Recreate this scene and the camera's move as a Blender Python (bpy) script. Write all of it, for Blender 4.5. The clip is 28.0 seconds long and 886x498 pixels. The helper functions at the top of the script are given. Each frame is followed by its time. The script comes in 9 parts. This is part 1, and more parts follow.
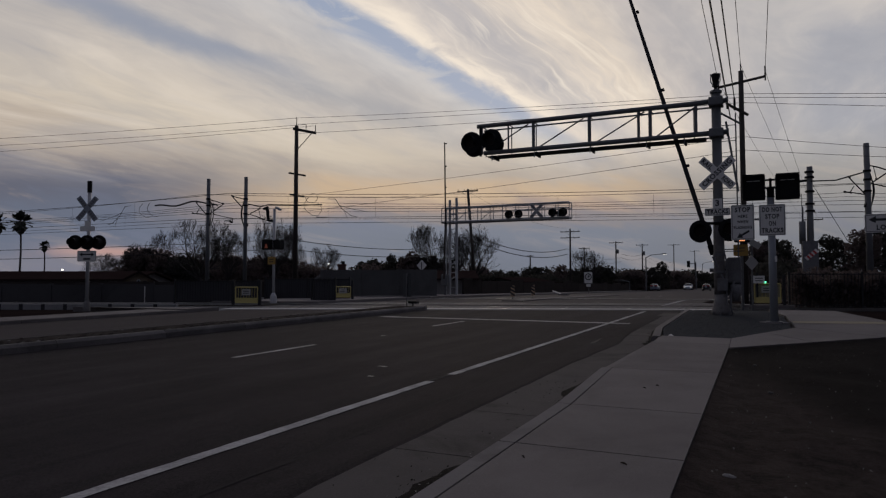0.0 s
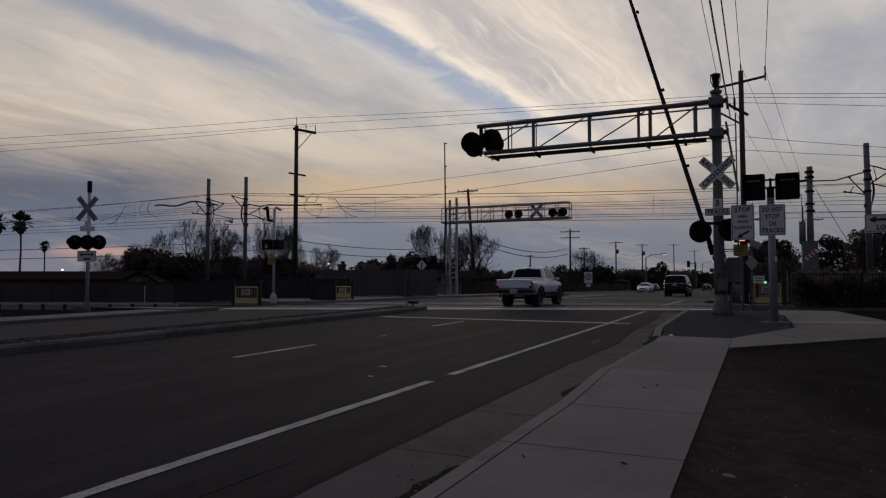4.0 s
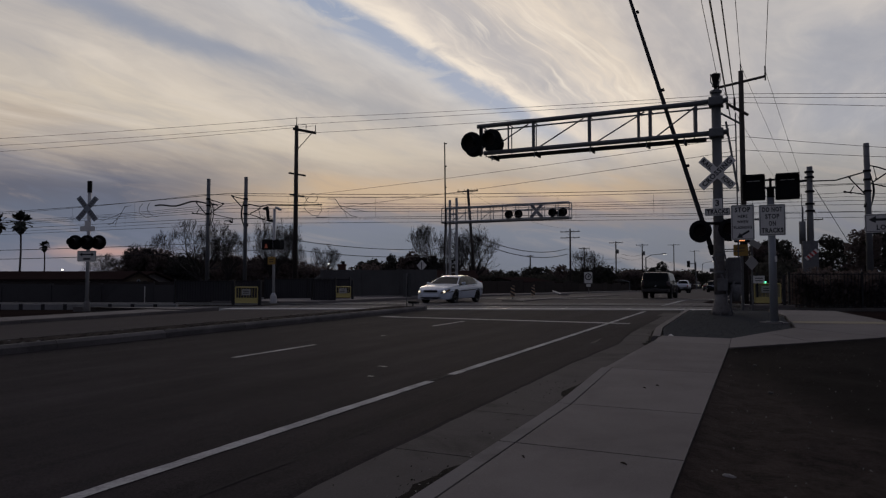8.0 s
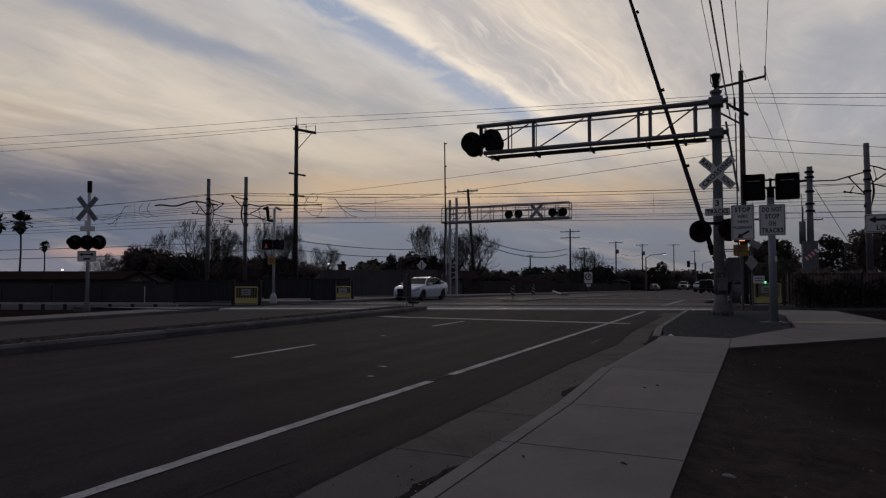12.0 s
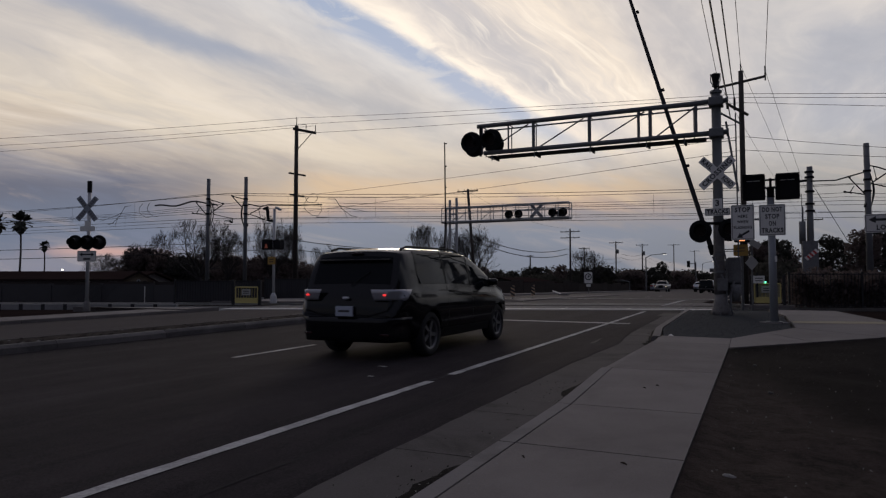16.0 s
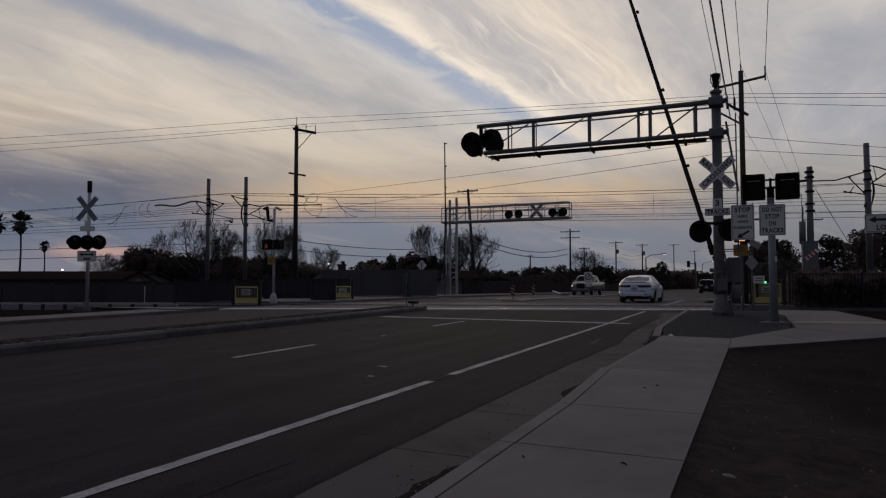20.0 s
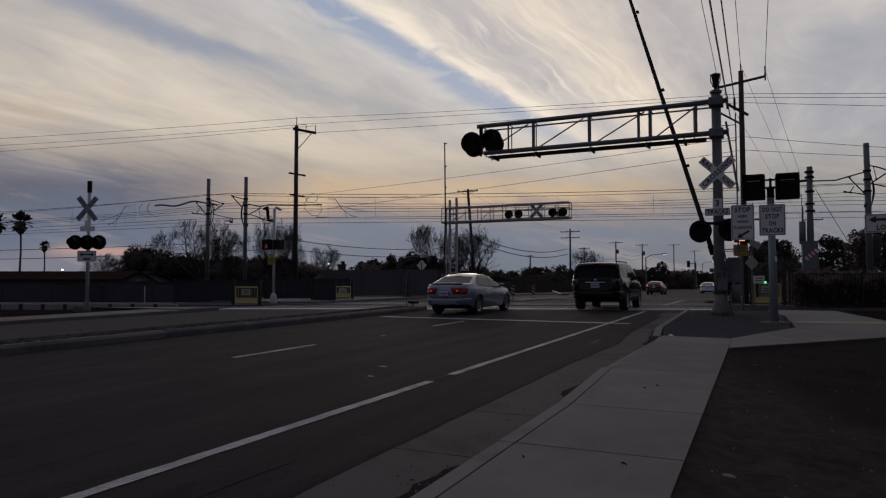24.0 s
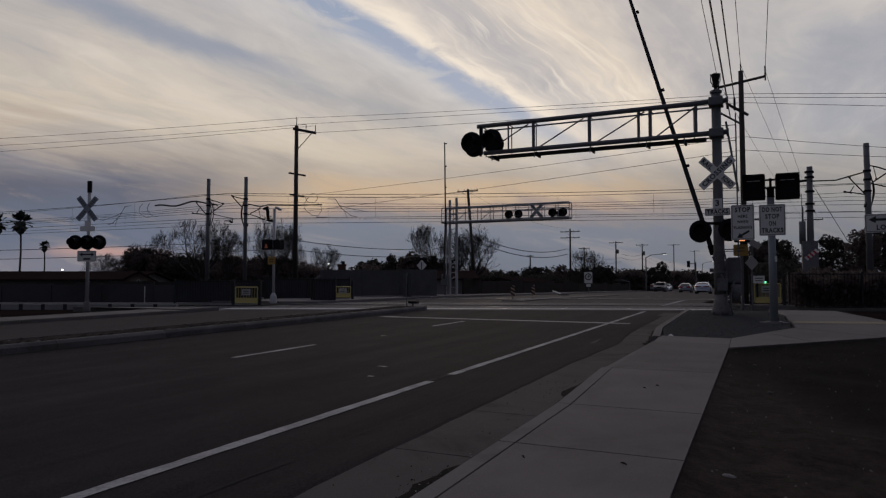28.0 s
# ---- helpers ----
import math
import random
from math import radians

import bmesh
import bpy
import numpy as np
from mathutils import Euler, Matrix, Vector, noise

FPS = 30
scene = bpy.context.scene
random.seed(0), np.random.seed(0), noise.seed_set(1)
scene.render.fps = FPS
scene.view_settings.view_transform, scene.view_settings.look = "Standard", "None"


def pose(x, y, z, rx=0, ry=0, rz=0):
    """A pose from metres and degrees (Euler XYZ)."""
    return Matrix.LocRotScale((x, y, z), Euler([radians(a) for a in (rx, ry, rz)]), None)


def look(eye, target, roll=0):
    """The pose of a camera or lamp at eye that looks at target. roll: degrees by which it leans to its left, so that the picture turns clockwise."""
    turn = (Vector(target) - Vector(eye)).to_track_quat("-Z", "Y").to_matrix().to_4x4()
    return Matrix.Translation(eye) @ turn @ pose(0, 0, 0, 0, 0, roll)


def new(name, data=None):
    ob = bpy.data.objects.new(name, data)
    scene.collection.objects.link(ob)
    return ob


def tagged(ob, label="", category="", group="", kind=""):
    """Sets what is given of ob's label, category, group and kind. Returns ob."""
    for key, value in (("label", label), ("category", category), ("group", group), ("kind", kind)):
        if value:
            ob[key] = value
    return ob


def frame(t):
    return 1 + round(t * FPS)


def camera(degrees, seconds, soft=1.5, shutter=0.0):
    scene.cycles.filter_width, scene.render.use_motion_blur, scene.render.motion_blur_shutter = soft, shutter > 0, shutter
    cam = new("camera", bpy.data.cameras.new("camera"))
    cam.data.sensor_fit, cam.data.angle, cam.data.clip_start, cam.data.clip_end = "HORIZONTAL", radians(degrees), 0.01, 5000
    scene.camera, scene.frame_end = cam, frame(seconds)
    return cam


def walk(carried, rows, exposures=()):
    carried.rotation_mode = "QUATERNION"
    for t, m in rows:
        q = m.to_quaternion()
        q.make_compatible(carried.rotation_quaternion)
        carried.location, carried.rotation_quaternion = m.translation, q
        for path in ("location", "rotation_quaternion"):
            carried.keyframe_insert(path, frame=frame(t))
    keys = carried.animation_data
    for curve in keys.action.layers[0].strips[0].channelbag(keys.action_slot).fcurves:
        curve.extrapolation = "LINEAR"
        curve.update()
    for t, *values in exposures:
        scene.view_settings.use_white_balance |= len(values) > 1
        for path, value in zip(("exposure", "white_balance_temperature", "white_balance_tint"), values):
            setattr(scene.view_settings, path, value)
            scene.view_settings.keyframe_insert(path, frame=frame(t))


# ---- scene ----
# The camera stands still on the pavement beside the road. Y runs along the road, X to the right of it.
cam = camera(67.2, 28.0, soft=1.25, shutter=0.07)
EYE = (0.0, 0.0, 1.28)
VIEW = pose(*EYE, 92.862, 0, 25.202)
walk(cam, [(0.0, VIEW), (28.0, VIEW)], exposures=[(0.0, 0.06), (0.6, 0.20), (0.9, 0.34), (1.3, 0.28), (2.0, 0.09), (3.0, 0.14), (4.2, 0.06), (5.6, 0.24), (6.2, 0.13), (8.0, 0.05), (14.9, 0.05), (15.5, 0.24), (15.9, 0.36), (16.3, 0.25),
                                                   (17.0, 0.10), (18.3, 0.10), (18.6, 0.28), (19.0, 0.10), (20.3, 0.06), (20.9, 0.15), (21.5, 0.12), (23.5, 0.10), (24.6, 0.06), (25.2, 0.10), (26.0, 0.06), (28.0, 0.05)])

# ---- world: dusk sky with thin streaked cloud, sun low behind it ----
SUN_AZ, SUN_EL = radians(-24), radians(8.5)
world = bpy.data.worlds.new("dusk_sky")
scene.world = world
world.use_nodes = True


class Nodes:
    """A short way to write node trees."""

    def __init__(self, tree):
        self.t = tree
        tree.nodes.clear()

    def put(self, kind, *links, **values):
        n = self.t.nodes.new(kind)
        for k, v in values.items():
            if k == "op":
                n.operation = v
            elif k == "sky":
                n.sky_type = v
            elif k == "clamp":
                n.clamp = v
            elif k == "dims":
                n.noise_dimensions = v
        for i, v in enumerate(links):
            if v is None:
                continue
            if isinstance(v, bpy.types.NodeSocket):
                self.t.links.new(v, n.inputs[i])
            else:
                n.inputs[i].default_value = v
        return n

    def m(self, op, a, b=0.0, c=0.0):
        return self.put("ShaderNodeMath", a, b, c, op=op).outputs[0]

    def mix(self, fac, a, b):
        n = self.t.nodes.new("ShaderNodeMix")
        n.data_type = "RGBA"
        for s, v in ((n.inputs[0], fac), (n.inputs[6], a), (n.inputs[7], b)):
            if isinstance(v, bpy.types.NodeSocket):
                self.t.links.new(v, s)
            else:
                s.default_value = v if not isinstance(v, tuple) else (*v, 1.0)[:4]
        return n.outputs[2]

    def smooth(self, x, a, b):
        n = self.t.nodes.new("ShaderNodeMapRange")
        n.interpolation_type = "SMOOTHSTEP"
        for s, v in zip(n.inputs, (x, a, b, 0.0, 1.0)):
            if isinstance(v, bpy.types.NodeSocket):
                self.t.links.new(v, s)
            else:
                s.default_value = v
        return n.outputs[0]

    def noise(self, vec, scale, detail=4.0, rough=0.55, dist=0.0):
        n = self.t.nodes.new("ShaderNodeTexNoise")
        if vec is not None:
            self.t.links.new(vec, n.inputs["Vector"])
        for k, v in (("Scale", scale), ("Detail", detail), ("Roughness", rough), ("Distortion", dist)):
            n.inputs[k].default_value = v
        return n.outputs[0]


def lin(r, g, b):
    """Linear light from screen values."""
    return tuple(((q / 255 + 0.055) / 1.055) ** 2.4 for q in (r, g, b))


# heading of the open street view and, to its right, the line along which the cloud bands run
HEAD = radians(25.2)
BAND_RUN = 0.564


def make_sky():
    w = Nodes(world.node_tree)
    co = w.put("ShaderNodeTexCoord").outputs["Generated"]
    x, y, z = w.put("ShaderNodeSeparateXYZ", co).outputs
    vec = lambda a, b, c=0.0: w.put("ShaderNodeCombineXYZ", a, b, c).outputs[0]
    mul, add, sub, div = (lambda a, b: w.m("MULTIPLY", a, b)), (lambda a, b: w.m("ADD", a, b)), (lambda a, b: w.m("SUBTRACT", a, b)), (lambda a, b: w.m("DIVIDE", a, b))
    inv = lambda a: w.m("SUBTRACT", 1.0, a)
    both = lambda *q: mul(q[0], both(*q[1:])) if len(q) > 1 else q[0]

    def ramp(value, stops):
        n = w.t.nodes.new("ShaderNodeValToRGB")
        w.t.links.new(value, n.inputs[0])
        n.color_ramp.interpolation = "EASE"
        while len(n.color_ramp.elements) < len(stops):
            n.color_ramp.elements.new(0.5)
        for e, (p, c) in zip(n.color_ramp.elements, stops):
            e.position, e.color = p, (*lin(*c), 1.0)
        return n.outputs[0]

    def bump(value, lo, centre, hi):
        return mul(w.smooth(value, lo, centre), inv(w.smooth(value, centre, hi)))

    # ahead, across and the height over the horizon as seen along the street
    fwd = add(mul(x, -math.sin(HEAD)), mul(y, math.cos(HEAD)))
    rgt = add(mul(x, math.cos(HEAD)), mul(y, math.sin(HEAD)))
    ahead = w.m("MAXIMUM", fwd, 0.25)
    e, u = div(z, ahead), div(rgt, ahead)
    # long bands of thin cloud that run away to one point on the horizon: theta tells them apart, run goes along them
    theta = mul(w.m("ARCTAN2", w.m("MAXIMUM", z, 0.0), sub(mul(fwd, BAND_RUN), rgt)), 180 / math.pi)
    run = div(add(fwd, mul(rgt, BAND_RUN)), add(w.m("MAXIMUM", z, 0.0), 0.12))
    across = div(sub(mul(fwd, BAND_RUN), rgt), add(w.m("MAXIMUM", z, 0.0), 0.10))
    slow = sub(w.noise(vec(mul(across, 0.9), mul(run, 0.55), 4.0), 1.0, 4.0, 0.5, 0.2), 0.5)
    quick = sub(w.noise(vec(mul(across, 4.5), mul(run, 2.0), 8.0), 1.0, 6.0, 0.6, 0.6), 0.5)
    th = add(theta, add(mul(slow, 5.0), mul(quick, 2.6)))
    bands = ramp(mul(th, 1 / 100), [(p / 100, c) for p, c in BANDS])
    # streaks, soft banks and curdled small cloud inside the bands
    wide = add(across, mul(slow, 0.9))
    streak = w.noise(vec(mul(wide, 2.6), mul(run, 0.8), 1.0), 1.0, 6.0, 0.55, 0.5)
    bank = w.noise(vec(mul(wide, 1.5), mul(run, 1.1), 12.0), 1.0, 5.0, 0.55, 0.6)
    fine = w.noise(vec(mul(wide, 7.0), mul(run, 2.6), 3.0), 1.0, 6.0, 0.62, 0.8)
    puff = w.noise(vec(mul(wide, 10.0), mul(run, 8.0), 9.0), 1.0, 6.0, 0.64, 0.6)
    cloud = w.mix(mul(inv(w.smooth(streak, 0.28, 0.52)), 0.34), bands, lin(147, 149, 159))
    cloud = w.mix(mul(w.smooth(streak, 0.50, 0.72), 0.34), cloud, lin(228, 216, 202))
    cloud = w.mix(mul(inv(w.smooth(bank, 0.30, 0.52)), 0.34), cloud, lin(151, 150, 156))
    cloud = w.mix(mul(w.smooth(bank, 0.52, 0.72), 0.22), cloud, lin(226, 214, 200))
    cloud = w.mix(mul(inv(w.smooth(fine, 0.30, 0.55)), 0.13), cloud, lin(136, 140, 152))
    cloud = w.mix(mul(w.smooth(fine, 0.50, 0.75), 0.12), cloud, lin(235, 224, 210))

    strand = w.noise(vec(mul(wide, 17.0), mul(run, 1.6), 15.0), 1.0, 5.0, 0.6, 0.6)
    torn_side = both(bump(theta, 25.0, 37.0, 62.0), w.smooth(e, 0.22, 0.30))
    cloud = w.mix(both(inv(w.smooth(strand, 0.32, 0.54)), torn_side, 0.26), cloud, lin(160, 163, 174))
    cloud = w.mix(both(w.smooth(strand, 0.50, 0.70), torn_side, 0.46), cloud, lin(250, 238, 220))
    # a duller blue streak higher up that frays out
    dull = both(bump(th, 19.2, 20.9, 23.0), w.smooth(add(e, mul(slow, 0.1)), 0.27, 0.36))
    cloud = w.mix(mul(dull, 0.75), cloud, lin(137, 145, 163))

    # one clear blue gap with a bright torn edge
    sky = w.put("ShaderNodeTexSky", sky="NISHITA")
    sky.sun_disc, sky.sun_elevation, sky.sun_rotation = False, SUN_EL, SUN_AZ
    sky.air_density, sky.dust_density, sky.ozone_density = 1.0, 0.6, 1.2
    blue = w.mix(0.92, w.put("ShaderNodeVectorMath", sky.outputs[0], (0.1, 0.1, 0.1), op="MULTIPLY").outputs[0], lin(146, 158, 182))
    torn = add(theta, add(mul(slow, 1.0), mul(quick, 4.0)))
    gap = both(bump(torn, 27.2, 29.6, 31.4), w.smooth(e, 0.20, 0.28), inv(mul(w.smooth(puff, 0.48, 0.66), 0.8)))
    gap = w.m("MINIMUM", mul(gap, 1.15), 0.9)
    edge = both(bump(torn, 30.9, 31.9, 34.0), w.smooth(e, 0.22, 0.28), inv(w.smooth(e, 0.40, 0.50)), w.smooth(fine, 0.28, 0.55))
    cloud = w.mix(gap, cloud, blue)
    cloud = w.mix(mul(edge, 0.75), cloud, lin(244, 230, 212))

    # low sky: warm light above dull blue banks, in long level bars
    level = sub(w.noise(vec(mul(u, 2.2), add(mul(e, 12.0), mul(u, 2.4)), 2.0), 1.0, 6.0, 0.6, 0.5), 0.5)
    curl = sub(w.noise(vec(mul(u, 5.5), add(mul(e, 24.0), mul(u, 4.0)), 6.0), 1.0, 6.0, 0.6, 0.7), 0.5)
    el = add(e, add(mul(level, 0.10), mul(curl, 0.035)))
    side = ramp(mul(el, 1 / 0.3), [(p / 0.3, c) for p, c in LOW_LEFT])
    mid = ramp(mul(el, 1 / 0.3), [(p / 0.3, c) for p, c in LOW_MID])
    far = ramp(mul(el, 1 / 0.3), [(p / 0.3, c) for p, c in LOW_RIGHT])
    low = w.mix(w.smooth(u, -0.50, -0.16), side, mid)
    low = w.mix(w.smooth(u, 0.20, 0.48), low, far)
    low = w.mix(mul(w.smooth(curl, 0.02, 0.20), 0.16), low, lin(214, 190, 168))
    low = w.mix(mul(w.smooth(mul(curl, -1.0), 0.0, 0.20), 0.24), low, lin(118, 122, 142))
    # a strip of afterglow over the far roofs
    glow = both(bump(add(e, mul(level, 0.02)), 0.033, 0.045, 0.057), bump(u, -0.66, -0.50, -0.36), w.smooth(add(curl, 0.5), 0.38, 0.56))
    low = w.mix(mul(glow, 0.6), low, lin(204, 158, 144))
    reach = add(e, add(mul(slow, 0.10), mul(quick, 0.05)))
    cloud = w.mix(inv(w.smooth(reach, 0.13, 0.255)), cloud, low)
    # dusk: the sky dims and turns blue away from the sun
    sun = Vector((math.sin(SUN_AZ) * math.cos(SUN_EL), math.cos(SUN_AZ) * math.cos(SUN_EL), math.sin(SUN_EL)))
    dot = w.put("ShaderNodeVectorMath", co, tuple(sun), op="DOT_PRODUCT").outputs["Value"]
    cloud = w.mix(mul(w.smooth(z, 0.385, 0.52), 0.92), cloud, lin(181, 176, 184))
    cloud = w.put("ShaderNodeVectorMath", cloud, w.mix(w.smooth(dot, 0.20, 0.78), (0.272, 0.304, 0.395), (1.0, 1.0, 1.0)), op="MULTIPLY").outputs[0]
    w.put("ShaderNodeOutputWorld", w.put("ShaderNodeBackground", cloud, 1.0).outputs[0])


# cloud colours by band, in degrees round the line of the bands
BANDS = [(2, (140, 138, 150)), (6, (112, 112, 127)), (8.5, (108, 109, 122)), (11, (180, 167, 154)), (14, (206, 194, 178)), (18.5, (197, 188, 179)), (20.8, (181, 177, 175)), (23.5, (197, 190, 184)),
         (27, (198, 194, 192)), (29.5, (178, 182, 192)), (32.5, (224, 212, 200)), (37, (196, 189, 186)), (43, (222, 209, 195)), (48, (224, 210, 194)), (56, (196, 188, 183)), (66, (184, 179, 178)), (80, (178, 175, 176)), (95, (166, 166, 172))]
# the low sky by height over the horizon: over the houses, over the tracks and street, behind the near mast
LOW_LEFT = [(0.0, (118, 119, 132)), (0.03, (121, 121, 133)), (0.07, (103, 110, 127)), (0.11, (101, 107, 123)), (0.15, (99, 101, 114)), (0.18, (118, 115, 121)), (0.22, (176, 165, 155)), (0.28, (188, 177, 166))]
LOW_MID = [(0.0, (110, 115, 127)), (0.03, (115, 120, 132)), (0.075, (121, 126, 138)), (0.095, (141, 134, 134)), (0.115, (170, 150, 137)), (0.135, (196, 172, 145)), (0.165, (178, 166, 154)), (0.20, (198, 185, 168)), (0.28, (206, 196, 182))]
LOW_RIGHT = [(0.0, (110, 113, 122)), (0.05, (120, 122, 129)), (0.10, (131, 131, 135)), (0.16, (150, 147, 145)), (0.22, (166, 162, 157)), (0.28, (176, 172, 167))]


make_sky()
sun_data = bpy.data.lights.new("sun", "SUN")
sun_data.energy, sun_data.angle, sun_data.color = 0.2, radians(14), (1.0, 0.84, 0.66)
sun_ob = new("sun", sun_data)
sun_ob.matrix_basis = look((0, 0, 0), (-math.sin(SUN_AZ), -math.cos(SUN_AZ), -math.tan(SUN_EL)))
scene.view_settings.exposure = 0.0


# ---- materials ----
def mat(name, color, rough=0.6, metal=0.0, vary=0.25, grain=40.0, blotch=2.5, bump=0.15, second=None, per_object=0.0, emit=0.0, coat=0.0, stain=0.0, spec=0.5):
    """Colour with grain and blotches in object space, fine relief, and wear in the roughness."""
    m = bpy.data.materials.new(name)
    m.use_nodes = True
    w = Nodes(m.node_tree)
    co = w.put("ShaderNodeTexCoord").outputs["Object"]
    fine, big = w.noise(co, grain, 5.0, 0.65), w.noise(co, blotch, 4.0, 0.6, 0.3)
    c2 = second or tuple(c * 0.6 for c in color)
    f = w.m("ADD", w.m("MULTIPLY", w.m("SUBTRACT", fine, 0.5), vary * 1.6), w.m("MULTIPLY", w.m("SUBTRACT", big, 0.5), vary * 2.4))
    if per_object:
        rnd = w.put("ShaderNodeObjectInfo").outputs["Random"]
        f = w.m("ADD", f, w.m("MULTIPLY", w.m("SUBTRACT", rnd, 0.5), per_object))
    f = w.m("ADD", f, vary)
    col = w.mix(w.smooth(f, 0.0, 1.0), color, c2)
    if stain:
        col = w.mix(w.m("MULTIPLY", w.smooth(w.noise(co, blotch * 0.35, 5.0, 0.7, 0.6), 0.5, 0.68), stain), col, tuple(c * 0.45 for c in color))
    b = w.t.nodes.new("ShaderNodeBsdfPrincipled")
    w.t.links.new(col, b.inputs["Base Color"])
    w.t.links.new(w.m("ADD", w.m("MULTIPLY", w.m("SUBTRACT", fine, 0.5), 0.25), rough), b.inputs["Roughness"])
    b.inputs["Metallic"].default_value = metal
    b.inputs["Specular IOR Level"].default_value = spec
    b.inputs["Coat Weight"].default_value = coat
    if emit:
        w.t.links.new(col, b.inputs["Emission Color"])
        b.inputs["Emission Strength"].default_value = emit
    if bump:
        bn = w.put("ShaderNodeBump")
        bn.inputs["Strength"].default_value, bn.inputs["Distance"].default_value = bump, 0.01
        w.t.links.new(fine, bn.inputs["Height"])
        w.t.links.new(bn.outputs[0], b.inputs["Normal"])
    w.put("ShaderNodeOutputMaterial", b.outputs[0])
    return m


def asphalt():
    """Worn asphalt: long wheel-track bands, oil stains, blotches and fine aggregate."""
    m = bpy.data.materials.new("asphalt")
    m.use_nodes = True
    w = Nodes(m.node_tree)
    co = w.put("ShaderNodeTexCoord").outputs["Object"]
    x, y, z = w.put("ShaderNodeSeparateXYZ", co).outputs
    vec = lambda a, b: w.put("ShaderNodeCombineXYZ", w.m("MULTIPLY", x, a), w.m("MULTIPLY", y, b)).outputs[0]
    bands = w.noise(vec(1.1, 0.03), 1.0, 3.0, 0.5, 0.2)
    smear = w.noise(vec(2.2, 0.35), 1.0, 5.0, 0.65, 0.6)
    blot = w.noise(co, 0.9, 6.0, 0.7, 0.4)
    fine = w.noise(co, 55.0, 4.0, 0.75)
    f = w.m("ADD", w.m("MULTIPLY", w.smooth(bands, 0.32, 0.68), 0.34), w.m("MULTIPLY", w.smooth(smear, 0.30, 0.72), 0.30))
    f = w.m("ADD", f, w.m("MULTIPLY", w.smooth(blot, 0.3, 0.75), 0.22))
    f = w.m("ADD", f, w.m("MULTIPLY", w.m("SUBTRACT", fine, 0.5), 1.8))
    col = w.mix(w.smooth(f, 0.0, 1.0), (0.0157, 0.0131, 0.0146), (0.0415, 0.0349, 0.0378))
    old = w.m("MULTIPLY", w.m("SUBTRACT", 1.0, w.smooth(w.m("ADD", x, w.m("MULTIPLY", blot, 0.6)), -12.4, -11.4)), w.m("ADD", 0.35, w.m("MULTIPLY", smear, 0.5)))
    col = w.mix(old, col, (0.066, 0.058, 0.056))
    # sun-bleached older surface beyond the tracks
    past = w.m("ADD", y, w.m("MULTIPLY", x, -0.34))
    far = w.m("MULTIPLY", w.smooth(past, 30.4, 31.2), w.m("ADD", 0.45, w.m("MULTIPLY", smear, 0.5)))
    col = w.mix(far, col, (0.092, 0.082, 0.079))
    chips = w.smooth(w.noise(co, 140.0, 2.0, 0.5), 0.70, 0.78)
    col = w.mix(w.m("MULTIPLY", chips, 0.8), col, (0.10, 0.095, 0.095))
    b = w.t.nodes.new("ShaderNodeBsdfPrincipled")
    w.t.links.new(col, b.inputs["Base Color"])
    b.inputs["Roughness"].default_value, b.inputs["Specular IOR Level"].default_value = 0.88, 0.06
    bn = w.put("ShaderNodeBump")
    bn.inputs["Strength"].default_value, bn.inputs["Distance"].default_value = 0.6, 0.01
    w.t.links.new(fine, bn.inputs["Height"])
    w.t.links.new(bn.outputs[0], b.inputs["Normal"])
    w.put("ShaderNodeOutputMaterial", b.outputs[0])
    return m


M_ASPHALT = asphalt()
M_EARTH = mat("ground_earth", (0.026, 0.019, 0.017), 0.95, spec=0.0, vary=0.5, grain=9, blotch=0.4, bump=0.6)
M_DIRT = mat("bare_dirt", (0.044, 0.033, 0.028), 0.95, vary=0.5, grain=30, blotch=1.3, bump=0.9, second=(0.020, 0.0155, 0.013), spec=0.1, stain=0.75)
M_CONC = mat("pavement_concrete", (0.186, 0.171, 0.163), 0.9, spec=0.15, vary=0.44, grain=85, blotch=1.3, bump=0.3, second=(0.124, 0.112, 0.107), per_object=0.35, stain=0.32)
M_KERB = mat("kerb_concrete", (0.175, 0.164, 0.160), 0.9, spec=0.15, vary=0.3, grain=50, blotch=1.8, bump=0.3, second=(0.10, 0.094, 0.091), per_object=0.3, stain=0.6)
M_GUTTER = mat("gutter_concrete", (0.084, 0.077, 0.074), 0.9, spec=0.12, vary=0.35, grain=45, blotch=1.6, bump=0.3, second=(0.042, 0.038, 0.037), per_object=0.3, stain=0.85)
M_MEDIAN = mat("median_concrete", (0.150, 0.139, 0.132), 0.9, spec=0.12, vary=0.4, grain=40, blotch=1.2, bump=0.4, second=(0.08, 0.08, 0.08), per_object=0.3, stain=0.5)
M_PAINT = mat("road_paint_white", (0.52, 0.51, 0.50), 0.8, vary=0.46, grain=38, blotch=2.2, bump=0.3, second=(0.13, 0.13, 0.13), spec=0.15, stain=0.35)
M_PANEL = mat("crossing_concrete", (0.50, 0.48, 0.46), 0.85, spec=0.15, vary=0.2, grain=40, blotch=1.0, bump=0.3, second=(0.38, 0.365, 0.35), per_object=0.4, stain=0.25)
M_GRAVEL = mat("island_gravel", (0.034, 0.039, 0.045), 0.95, spec=0.05, vary=0.4, grain=25, blotch=3.0, bump=0.5, second=(0.023, 0.026, 0.030))
M_STEEL = mat("galvanised_steel", (0.155, 0.158, 0.16), 0.6, 0.3, vary=0.3, grain=18, blotch=2.2, bump=0.1, second=(0.080, 0.082, 0.084), spec=0.3)
